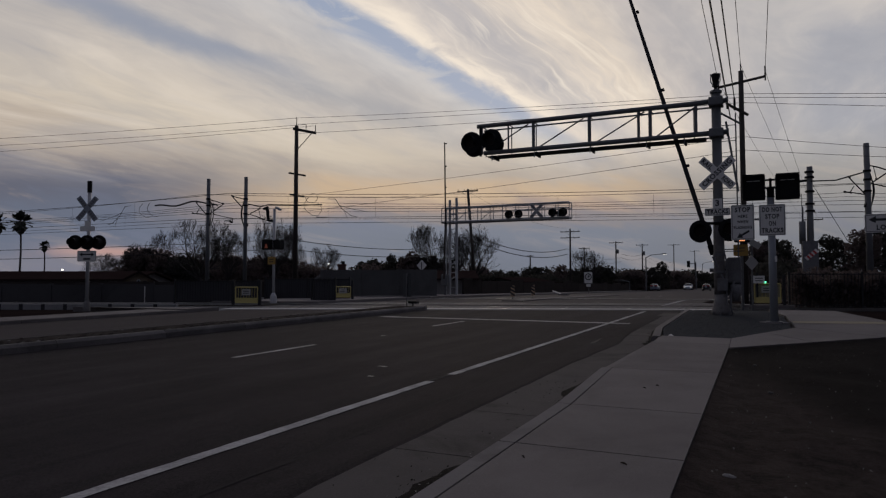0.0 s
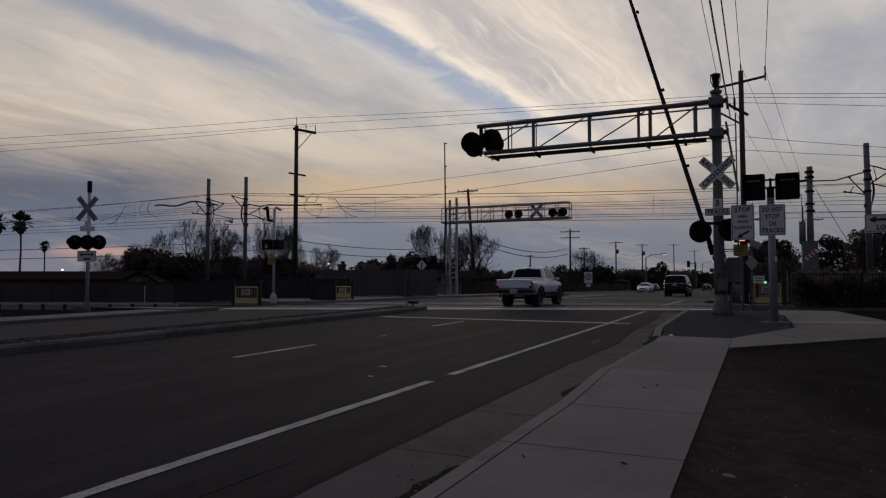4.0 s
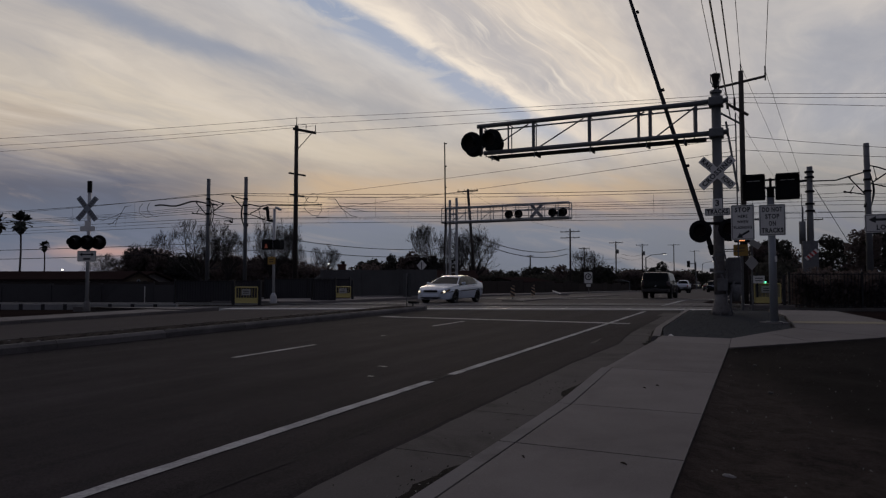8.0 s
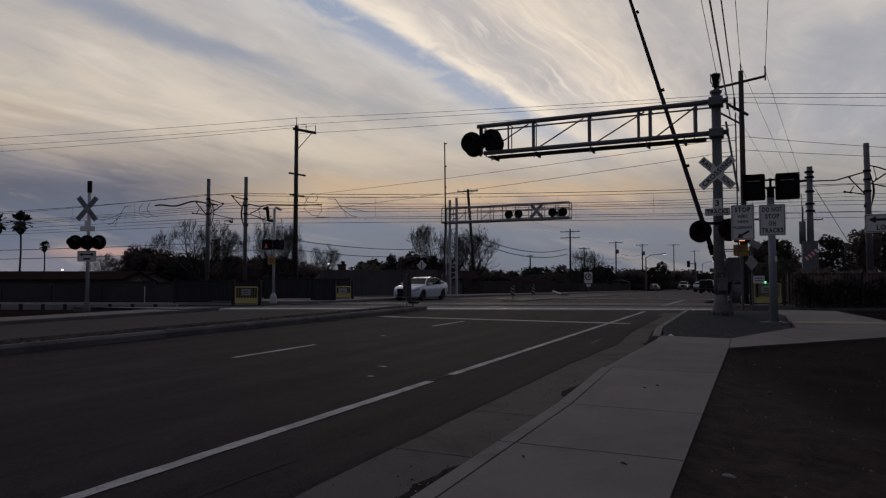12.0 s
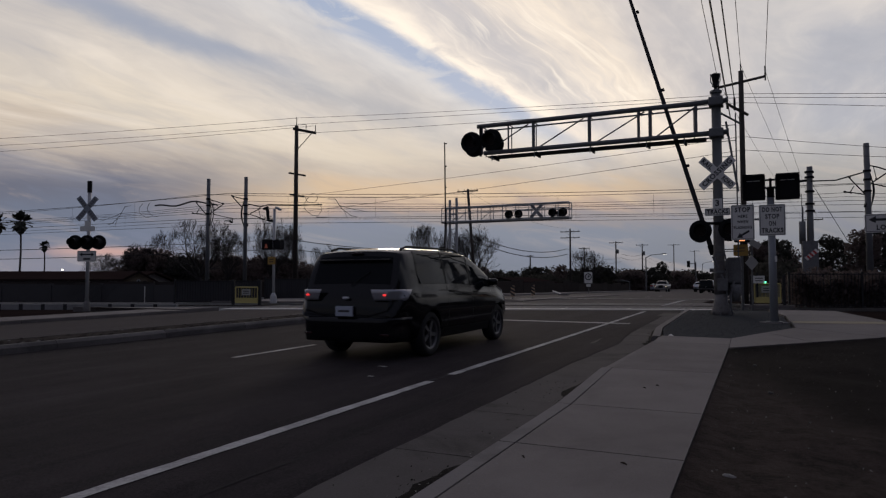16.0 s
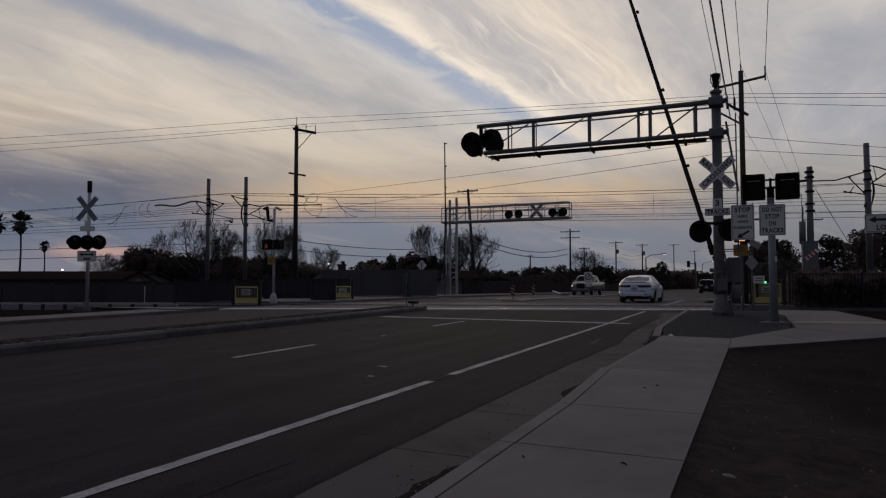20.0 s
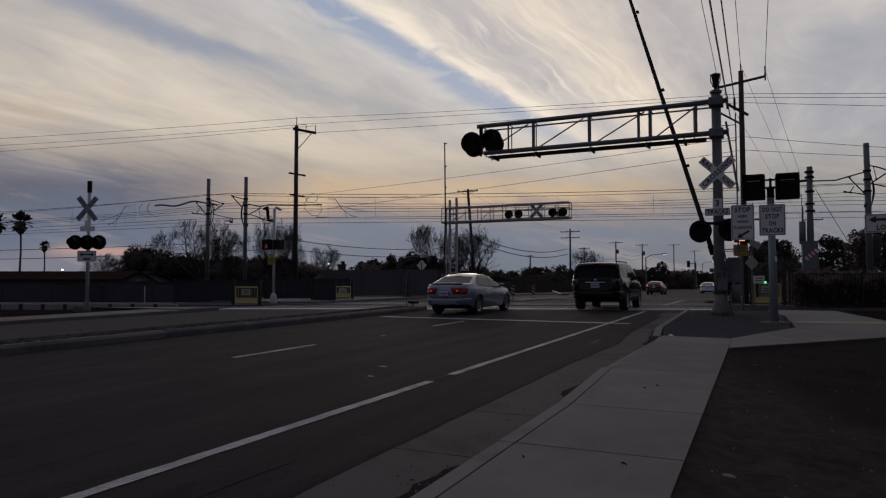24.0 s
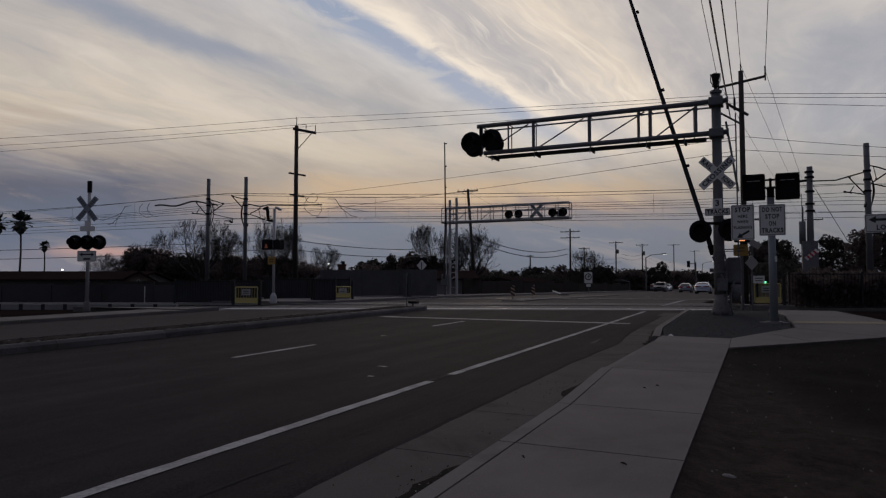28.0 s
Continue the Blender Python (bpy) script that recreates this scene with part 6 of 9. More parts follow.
def low_barrier():
    """Row of pale blocks with dark stubs between them, along the track."""
    x0, x1, off = -56.0, -21.7, -0.80
    t = thing("track_barrier", "low row of pale blocks on dark stubs along the track", "barrier", x0, on_line(x0, off), gz(on_line(x0, off)) - 0.03, math.degrees(math.atan(SKEW)))
    L = (x1 - x0) * math.hypot(1, SKEW)
    n = 36
    for i in range(n):
        a, b = L * i / n, L * (i + 1) / n
        rise = 0.0032 * a
        part("white_block", cuboid(a + 0.10, b - 0.08, -0.1, 0.1, rise - 0.05, rise + 0.21, 0.02), M_BLOCK, t, "weathered pale block")
        part("stub", cuboid(a - 0.08, a + 0.10, -0.08, 0.08, rise - 0.05, rise + 0.21), M_FENCE, t)
    m = thing("marker_post", "slim pale marker post beside the track", "marker post", -27.4, 23.6, gz(23.6))
    part("stake", bar([(0, 0, 0), (0, 0, 0.85)], 0.024, 6), M_SIGNDULL, m)


low_barrier()


def street_wall():
    """Dark boundary wall along the far side of the street beyond the tracks."""
    t = thing("street_wall", "long dark boundary wall along the far pavement", "wall", -22.6, 52, gz(52))
    y = 52.0
    while y < 150:
        part("panel", cuboid(-0.1, 0.1, y - 52 + 0.03, y - 52 + 3.97, -0.8, 1.35 - (gz(52) - gz(y)) + 0.15 * math.sin(y)), M_BOARD, t)
        y += 4


street_wall()


def house(name, x, y, w, d, wall_h, roof_h, rz, label, wall_mat, chimney=None, eave=0.4, windows=((0.3, 1.2),), gable_front=True, fascia=None):
    z0 = gz(y) - 0.1
    t = thing(name, label, "house", x, y, z0, rz)
    bm = bmesh.new()
    box(bm, -w / 2, w / 2, -d / 2, d / 2, 0, wall_h)
    pts = [(-w / 2, wall_h), (w / 2, wall_h), (0, wall_h + roof_h)]
    if gable_front:
        for yy in (-d / 2, d / 2):
            bm.faces.new([bm.verts.new((a, yy, b)) for a, b in pts])
    else:
        for xx in (-w / 2, w / 2):
            bm.faces.new([bm.verts.new((xx, a, b)) for a, b in ((-d / 2, wall_h), (d / 2, wall_h), (0, wall_h + roof_h))])
    part("wall", bm, wall_mat, t)
    th = 0.16
    span = w / 2 if gable_front else d / 2
    run = (d if gable_front else w) / 2 + eave
    for s in (-1, 1):
        bm = bmesh.new()
        k = roof_h / span
        o = span + eave
        sect = [(0, wall_h + roof_h), (s * o, wall_h - k * eave), (s * o, wall_h - k * eave + th), (0, wall_h + roof_h + th)]
        rings = []
        for q in (-run, run):
            rings.append([bm.verts.new((a, q, b) if gable_front else (q, a, b)) for a, b in sect])
        for i in range(4):
            bm.faces.new((rings[0][i], rings[0][(i + 1) % 4], rings[1][(i + 1) % 4], rings[1][i]))
        bm.faces.new(rings[0])
        bm.faces.new(rings[1][::-1])
        bmesh.ops.recalc_face_normals(bm, faces=bm.faces)
        part("roof", bm, M_ROOF, t, "dark shingled roof slope")
    if gable_front:
        for s in (-1, 1):
            slope = math.degrees(math.atan2(roof_h, span))
            length = (span + eave) / math.cos(radians(slope))
            board = turned(cuboid(0, length, -run - 0.05, -run + 0.01, -0.02, 0.15), pose(0, 0, 0, 0, slope, 0))
            part("fascia", turned(board, Matrix.Translation((0, 0, wall_h + roof_h)) @ Matrix.Diagonal((s, 1, 1, 1))), fascia or M_STUCCO2, t, "plain barge board")
    for f, ww in windows:
        xx = -w / 2 + w * f
        wn = part("window", cuboid(xx - ww / 2, xx + ww / 2, -d / 2 - 0.05, -d / 2 + 0.05, 0.9, min(2.1, wall_h + 0.1), 0.01), M_STEELW, t)
        part("pane", cuboid(xx - ww / 2 + 0.06, xx + ww / 2 - 0.06, -d / 2 - 0.07, -d / 2 - 0.04, 0.96, min(2.04, wall_h + 0.04)), M_GLASSD, wn)
    if chimney:
        cx, cy, cz = chimney
        c = part("chimney", cuboid(cx - 0.33, cx + 0.33, cy - 0.33, cy + 0.33, wall_h, cz, 0.01), M_BRICK, t, "dark brick chimney")
        part("cap", cuboid(cx - 0.38, cx + 0.38, cy - 0.38, cy + 0.38, cz - 0.15, cz), M_BRICK, c)
        part("flue", bar([(cx + 0.1, cy, cz), (cx + 0.1, cy, cz + 0.25)], 0.15, 8), M_BLACK, c)
    return t


house("house", -51.2, 43.4, 2.5, 3.0, 1.30, 0.72, 49, "small tan stucco house with a gabled front", M_STUCCO, windows=((0.5, 0.3),), eave=0.3, fascia=M_ROOF)
house("house", -62.5, 42.5, 20.0, 9.0, 1.35, 0.72, 26, "long low house with a dark shingled roof", M_STUCCO2, gable_front=False, windows=())
house("house", -33.0, 47.5, 2.1, 4.0, 1.36, 0.80, 30, "grey stucco house with a pale gable and brick chimney", M_STUCCO2, chimney=(0.95, 0.5, 2.75), windows=(), eave=0.28)
house("house", -29.0, 55.5, 10.5, 8.0, 1.5, 0.7, 27, "low house with a long dark roof", M_STUCCO2, gable_front=False)
for hx, hy, hw, hr in ((-30, 86, 9, 80), (-33, 102, 10, 85), (-31, 126, 12, 84), (-30, 152, 10, 86)):
    house("house", hx, hy, hw, 8.0, 1.4, 0.6, hr, "distant single-storey house behind the street wall", M_STUCCO2, gable_front=False)


def carport():
    t = thing("carport", "pale sheet-metal carport roof beyond the street wall", "carport", -23.9, 131.0, gz(131), 70)
    part("roof_sheet", turned(cuboid(-1.5, 1.5, -1.3, 1.3, -0.04, 0.04, 0.01), pose(0, 0, 1.95, 0, 8, 0)), M_STEELW, t, "pale sheet-metal roof")
    for px in (-1.4, 1.4):
        for py in (-1.2, 1.2):
            part("post", cuboid(px - 0.05, px + 0.05, py - 0.05, py + 0.05, 0, 1.95 - px * 0.14), M_STEEL, t)


carport()


# ---- vehicles ----
def car_paint(name, color, metal=0.25, rough=0.32):
    return mat(name, color, rough, metal, vary=0.06, grain=60, blotch=0.9, bump=0.0, second=tuple(c * 0.90 for c in color), coat=0.55, spec=0.3)


M_TYRE = mat("tyre_rubber", (0.018, 0.018, 0.018), 0.85, vary=0.2, grain=40, bump=0.3)
M_RIM = mat("alloy_rim", (0.42, 0.42, 0.43), 0.35, 0.8, vary=0.1, bump=0)
M_RIMDULL = mat("dull_alloy_rim", (0.16, 0.16, 0.165), 0.5, 0.6, vary=0.2, bump=0)
M_RIMD = mat("dark_rim", (0.03, 0.03, 0.032), 0.4, 0.6, vary=0.1, bump=0)
M_PILLAR = mat("black_pillar", (0.005, 0.005, 0.006), 0.4, spec=0.06, vary=0.1, bump=0.0)
M_TRIM = mat("black_trim", (0.008, 0.008, 0.009), 0.55, spec=0.2, vary=0.2, bump=0.05)
M_CHROME = mat("chrome", (0.55, 0.55, 0.56), 0.18, 1.0, vary=0.05, bump=0)
M_CARGLASS = mat("tinted_car_glass", (0.008, 0.0095, 0.011), 0.02, vary=0.02, grain=2, bump=0, spec=0.07)
M_SIDEGLASS = mat("dark_side_glass", (0.008, 0.010, 0.012), 0.04, vary=0.02, grain=2, bump=0, spec=0.11)
M_BRIGHT = mat("bright_metal_trim", (0.60, 0.60, 0.62), 0.3, 0.3, vary=0.05, bump=0)
M_TAIL = mat("red_tail_lens", (0.20, 0.014, 0.018), 0.2, vary=0.1, bump=0, coat=0.5)
M_TAILDARK = mat("smoked_tail_lens", (0.030, 0.008, 0.008), 0.2, vary=0.1, bump=0, coat=0.3)
M_TAILLIT = mat("lit_tail_lens", (1.0, 0.05, 0.05), 0.3, vary=0.05, bump=0, emit=0.75)
M_LAMPGLASS = mat("clear_amber_lamp_glass", (0.10, 0.085, 0.065), 0.15, 0.2, vary=0.2, bump=0, coat=0.5)
M_CLEAR = mat("clear_lamp_lens", (0.28, 0.28, 0.30), 0.15, 0.3, vary=0.1, bump=0, coat=0.5)
M_HEADLIT = mat("lit_headlamp", (1.0, 0.86, 0.62), 0.3, vary=0.03, bump=0, emit=1.5)
M_PLATE = mat("licence_plate", (0.42, 0.45, 0.52), 0.5, vary=0.1, bump=0)
M_PLASTIC = mat("grey_cladding", (0.034, 0.032, 0.031), 0.7, vary=0.2, bump=0.1)

# top line, belt line and plan of each kind of body: distance from the front bumper as a share of the length, height as a share of the height
SHAPES = {}
SHAPES["sedan"] = dict(
    top=[(0, 0.42), (0.012, 0.48), (0.07, 0.565), (0.16, 0.615), (0.265, 0.655), (0.29, 0.675), (0.425, 0.935), (0.50, 0.985), (0.57, 1.0), (0.66, 0.985), (0.735, 0.93), (0.865, 0.765), (0.955, 0.745), (0.985, 0.70), (1, 0.60)],
    belt=[(0, 0.40), (0.07, 0.52), (0.26, 0.615), (0.5, 0.655), (0.8, 0.70), (0.955, 0.70), (1, 0.56)],
    plan=[(0, 0.54), (0.012, 0.69), (0.04, 0.845), (0.08, 0.93), (0.13, 0.98), (0.18, 1.0), (0.35, 1.0), (0.72, 1.0), (0.84, 0.975), (0.91, 0.93), (0.955, 0.86), (0.985, 0.76), (1, 0.64)], tumble=0.62, screen=(0.292, 0.42), rear=(0.742, 0.868), side=[(0.325, 0.505), (0.525, 0.69), (0.70, 0.835)])
SHAPES["suv"] = dict(
    top=[(0, 0.42), (0.012, 0.50), (0.06, 0.56), (0.22, 0.615), (0.26, 0.635), (0.285, 0.66), (0.40, 0.925), (0.47, 0.975), (0.60, 1.0), (0.80, 0.992), (0.90, 0.97), (0.925, 0.95), (0.972, 0.66), (0.99, 0.60), (1, 0.48)],
    belt=[(0, 0.40), (0.06, 0.53), (0.25, 0.605), (0.6, 0.645), (0.95, 0.655), (1, 0.46)],
    plan=[(0, 0.70), (0.02, 0.85), (0.07, 0.95), (0.2, 1.0), (0.75, 1.0), (0.88, 0.98), (0.95, 0.945), (0.982, 0.89), (1, 0.80)], tumble=0.27, screen=(0.29, 0.405), rear=(0.93, 0.967), side=[(0.33, 0.49), (0.515, 0.66), (0.69, 0.86)])
SHAPES["van"] = dict(
    top=[(0, 0.40), (0.012, 0.47), (0.08, 0.57), (0.16, 0.62), (0.20, 0.65), (0.385, 0.93), (0.46, 0.98), (0.60, 1.0), (0.84, 0.99), (0.92, 0.965), (0.935, 0.945), (0.978, 0.62), (0.99, 0.56), (1, 0.44)],
    belt=[(0, 0.38), (0.08, 0.52), (0.2, 0.59), (0.6, 0.635), (0.95, 0.645), (1, 0.42)],
    plan=[(0, 0.62), (0.02, 0.78), (0.08, 0.92), (0.2, 0.99), (0.75, 1.0), (0.90, 0.98), (0.965, 0.94), (0.99, 0.88), (1, 0.80)], tumble=0.28, screen=(0.205, 0.38), rear=(0.94, 0.972), side=[(0.275, 0.45), (0.47, 0.66), (0.68, 0.86)])
SHAPES["pickup"] = dict(
    top=[(0, 0.46), (0.012, 0.54), (0.06, 0.60), (0.20, 0.635), (0.235, 0.65), (0.26, 0.68), (0.355, 0.94), (0.40, 0.985), (0.47, 1.0), (0.57, 0.985), (0.605, 0.94), (0.635, 0.69), (0.645, 0.675), (0.985, 0.675), (1, 0.66)],
    belt=[(0, 0.44), (0.06, 0.575), (0.24, 0.62), (0.6, 0.635), (0.98, 0.645), (1, 0.63)],
    plan=[(0, 0.70), (0.02, 0.85), (0.07, 0.95), (0.2, 1.0), (0.9, 1.0), (0.985, 0.99), (1, 0.975)], tumble=0.30, screen=(0.262, 0.355), rear=(0.605, 0.634), side=[(0.30, 0.455), (0.475, 0.565)])

SHAPES["wagon"] = dict(SHAPES["suv"], top=[(0, 0.44), (0.012, 0.52), (0.06, 0.575), (0.22, 0.62), (0.26, 0.635), (0.285, 0.66), (0.375, 0.93), (0.44, 0.98), (0.60, 1.0), (0.88, 0.998), (0.95, 0.982), (0.966, 0.955), (0.988, 0.64), (0.994, 0.58), (1, 0.48)],
                       plan=[(0, 0.80), (0.02, 0.90), (0.07, 0.97), (0.2, 1.0), (0.9, 1.0), (0.97, 0.985), (0.99, 0.965), (1, 0.93)], tumble=0.22, rear=(0.969, 0.986), side=[(0.32, 0.455), (0.475, 0.62), (0.64, 0.93)])
SHAPES["fastback"] = dict(SHAPES["sedan"], top=[(0, 0.42), (0.012, 0.48), (0.07, 0.56), (0.16, 0.61), (0.265, 0.65), (0.29, 0.67), (0.425, 0.935), (0.49, 0.985), (0.55, 1.0), (0.65, 0.985), (0.74, 0.92), (0.895, 0.775), (0.96, 0.755), (0.985, 0.71), (1, 0.60)], rear=(0.745, 0.893))


class Body:
    """The skin of a car as a function of the distance from its front bumper and a station round its section."""

    def __init__(self, shape, L, hw, H, wb, foh, R, sill):
        self.s, self.L, self.hw, self.H, self.R, self.sill = SHAPES[shape], L, hw, H, R, sill
        self.axles = (foh, foh + wb)
        self.curve = {}
        for k in ("top", "belt", "plan"):
            a = np.array(self.s[k], float)
            xs = np.linspace(0, 1, 401)
            ys = np.interp(xs, a[:, 0], a[:, 1])
            core = np.convolve(np.pad(ys, 2, mode="edge"), np.array([1, 2, 3, 2, 1]) / 9.0, "valid")
            self.curve[k] = (xs, core)

    def at(self, k, a):
        return float(np.interp(a / self.L, *self.curve[k]))

    def floor(self, a):
        """Height of the body's lower edge, without the wheel arches."""
        tall = self.H > 1.55
        return self.sill + (0.10 if a < 0.25 else 0.0) + (0.32 if tall else 0.13) * min(1.0, max(0.0, (a - self.axles[1] - self.R) / 0.35))

    def arch(self, a):
        """Height of the wheel arch at this place, 0 between the wheels."""
        ra = self.R + 0.038
        for c in self.axles:
            if abs(a - c) < ra:
                return self.R + math.sqrt(ra * ra - (a - c) ** 2)
        return 0.0

    def low(self, a):
        return max(self.floor(a), self.arch(a))

    def ring(self, a):
        zt, ze, hw = self.at("top", a) * self.H, self.at("belt", a) * self.H, self.at("plan", a) * self.hw
        ze = min(ze, zt - 0.012)
        zb = min(self.floor(a), ze - 0.10)
        cab = zt - ze
        wr = hw * 0.94 - self.s["tumble"] * cab
        return [(0, zb), (hw * 0.80, zb), (hw * 0.915, zb + 0.03), (hw, zb + 0.58 * (ze - zb)), (hw * 0.975, ze - 0.15 * (ze - zb)), (hw * 0.93, ze),
                (hw * 0.94 + (wr - hw * 0.94) * 0.80, ze + cab * 0.86), (wr - 0.05, ze + cab * 0.965), (wr * 0.55, zt + 0.006), (0, zt + 0.013)]

    def p(self, a, v):
        """Point of the skin; what lies below a wheel arch is cut back to its edge."""
        q = self.whole(a, v)
        rim = self.arch(a)
        if v < 5 and q.z < rim:
            if v >= 2:
                lo, hi = 2.0, 5.0
                for _ in range(16):
                    m = (lo + hi) / 2
                    lo, hi = (m, hi) if self.whole(a, m).z < rim else (lo, m)
                q.x = self.whole(a, hi).x
            q.z = rim
        return q

    def whole(self, a, v):
        r = self.ring(a)
        i = min(int(v), len(r) - 2)
        f = v - i
        p0, p1, p2, p3 = r[max(i - 1, 0)], r[i], r[i + 1], r[min(i + 2, len(r) - 1)]
        if 2 <= v:
            q = [0.5 * (2 * p1[k] + (p2[k] - p0[k]) * f * 0.8 + (2 * p0[k] - 5 * p1[k] + 4 * p2[k] - p3[k]) * f * f * 0.8 + (3 * p1[k] - p0[k] - 3 * p2[k] + p3[k]) * f ** 3 * 0.8) * 1.0 for k in (0, 1)]
            lin = [p1[k] + (p2[k] - p1[k]) * f for k in (0, 1)]
            x, z = [0.35 * q[k] + 0.65 * lin[k] if i not in (5,) else lin[k] for k in (0, 1)]
        else:
            x, z = [p1[k] + (p2[k] - p1[k]) * f for k in (0, 1)]
        return Vector((x, self.L / 2 - a, z))

    def skin(self):
        steps = sorted(set([i * self.L / 70 for i in range(71)] + [0.02, 0.05, self.L - 0.02, self.L - 0.05] + [c + (self.R + 0.038) * math.sin(radians(q)) for c in self.axles for q in range(-90, 91, 12)]))
        vs = [0, 1, 2, 2.5, 3, 3.5, 4, 4.5, 5, 5.5, 6, 6.5, 7, 7.5, 8, 8.5, 9]
        bm = bmesh.new()
        rings = []
        for a in steps:
            half = [self.p(a, v) for v in vs]
            full = half + [Vector((-q.x, q.y, q.z)) for q in half[-2:0:-1]]
            rings.append([bm.verts.new(q) for q in full])
        n = len(rings[0])
        for r, q in zip(rings, rings[1:]):
            for k in range(n):
                bm.faces.new((r[k], q[k], q[(k + 1) % n], r[(k + 1) % n]))
        bm.faces.new(rings[0])
        bm.faces.new(rings[-1][::-1])
        bmesh.ops.remove_doubles(bm, verts=bm.verts, dist=0.0004)
        bmesh.ops.recalc_face_normals(bm, faces=bm.faces)
        for e in bm.edges:
            if len(e.link_faces) == 2 and e.calc_face_angle(0.0) > 0.62:
                e.smooth = False
        return bm

    def patch(self, a0, a1, v0, v1, side, out=0.006, na=8, nv=5, slant0=0.0, slant1=0.0):
        """A thin skin laid on the body; slants shift its ends along with height."""
        bm = bmesh.new()
        grid = []
        for i in range(na + 1):
            row = []
            for j in range(nv + 1):
                v = v0 + (v1 - v0) * j / nv
                s = (a0 + slant0 * j / nv) + ((a1 + slant1 * j / nv) - (a0 + slant0 * j / nv)) * i / na
                q = self.p(s, v)
                e = 0.01
                n = (self.p(s + e, v) - self.p(s - e, v)).cross(self.p(s, min(v + e, 9)) - self.p(s, v - e))
                n = n.normalized() if n.length > 1e-9 else Vector((1, 0, 0))
                if n.x < -0.2 or (abs(n.x) <= 0.2 and n.z < 0):
                    n = -n
                q = q + n * out
                row.append(bm.verts.new((q.x * side, q.y, q.z)))
            grid.append(row)
        for r, q in zip(grid, grid[1:]):
            for j in range(nv):
                bm.faces.new((r[j], q[j], q[j + 1], r[j + 1]))
        return bm

    def arch_glass(self, a0, a1, turn, side, lo=5.06, hi=6.74, out=0.007, n=40, strip=0.0):
        """Side glass with a low front corner and a long rear corner that comes to a point. strip: only a band along its upper edge."""
        bm = bmesh.new()
        prev = None
        for i in range(n + 1):
            a = a0 + (a1 - a0) * i / n
            f = max(0.0, (a - turn) / (a1 - turn))
            top = lo + 0.04 + (hi - lo - 0.04) * (1 - f ** 1.7) ** 0.9
            low = lo + 0.22 * f ** 3
            top = max(top, low + 0.02)
            vs = [top, top + strip] if strip else [low + (top - low) * j / 5 for j in range(6)]
            row = []
            for v in vs:
                q = self.p(a, v)
                n3 = (self.p(a + 0.01, v) - self.p(a - 0.01, v)).cross(self.p(a, v + 0.01) - self.p(a, v - 0.01))
                n3 = n3.normalized()
                if n3.x < 0:
                    n3 = -n3
                q = q + n3 * (out + (0.004 if strip else 0.0))
                row.append(bm.verts.new((q.x * side, q.y, q.z)))
            if prev:
                for j in range(len(row) - 1):
                    bm.faces.new((prev[j], row[j], row[j + 1], prev[j + 1]))
            prev = row
        return bm

    def x_at(self, a, z):
        """Half-width of the side at a height."""
        lo, hi = 1.9, 5.0
        for _ in range(24):
            m = (lo + hi) / 2
            if self.p(a, m).z < z:
                lo = m
            else:
                hi = m
        return self.p(a, lo).x

    def wrap(self, z0, z1, along, across, side, out, wedge=False, both=False):
        """A skin that runs back along the side and round the tail. across: how far it reaches in over the tail."""
        bm = bmesh.new()
        L = self.L
        nz = 5
        rows = []
        for j in range(nz + 1):
            f = j / nz
            z = z0 + (z1 - z0) * f
            back = L - along * ((0.55 + 0.45 * f) if wedge else 1.0)
            row = []
            bulge = out * (1.0 if 0 < j < nz else 0.35)
            for a in [back + (L - back) * (1 - (1 - k / 8) ** 2) for k in range(9)]:
                x = self.x_at(min(a, L - 0.001), min(max(z, self.low(min(a, L - 0.3)) + 0.02), z1))
                row.append((x + bulge * (1 - 0.4 * (a / L)), L / 2 - a - bulge * (max(0, a - L + 0.12) / 0.12)))
            xe = row[-1][0]
            inner = max(0.0, xe - across * ((0.80 + 0.20 * f) if wedge else 1.0))
            if both:
                inner = 0.0
            for k in range(1, 6):
                row.append((xe + (inner - xe) * k / 5, -L / 2 - bulge - (0.015 if both else 0.0) * math.sin(k / 5 * 1.57)))
            rows.append([(x, y, z) for x, y in row])
        for sd in ((1, -1) if both else (side,)):
            vs = [[bm.verts.new((x * sd, y, z)) for x, y, z in r] for r in rows]
            for r, q in zip(vs, vs[1:]):
                for k in range(len(r) - 1):
                    bm.faces.new((r[k], q[k], q[k + 1], r[k + 1]))
            # close the edges into the body
            for r, src in ((vs[0], rows[0]), (vs[-1], rows[-1])):
                inn = [bm.verts.new((x * sd * 0.97, y + 0.03, z)) for x, y, z in src]
                for k in range(len(r) - 1):
                    bm.faces.new((r[k], r[k + 1], inn[k + 1], inn[k]))
        bmesh.ops.remove_doubles(bm, verts=bm.verts, dist=0.0005)
        bmesh.ops.recalc_face_normals(bm, faces=bm.faces)
        return bm

    def band(self, a0, a1, v0, out=0.006, na=8, nv=14):
        """A skin laid across the car from side to side: windscreens."""
        bm = bmesh.new()
        grid = []
        vs = [v0 + (9 - v0) * j / (nv // 2) for j in range(nv // 2 + 1)]
        order = [(v, 1) for v in vs] + [(v, -1) for v in vs[-2::-1]]
        for i in range(na + 1):
            s = a0 + (a1 - a0) * i / na
            row = []
            for v, sd in order:
                q = self.p(s, v)
                t = self.p(s + 0.01, v) - self.p(s - 0.01, v)
                n = Vector((0, -t.z, t.y))
                n = n.normalized() if n.length > 1e-9 else Vector((0, 0, 1))
                if n.z < 0:
                    n = -n
                q = q + n * out
                row.append(bm.verts.new((q.x * sd, q.y, q.z)))
            grid.append(row)
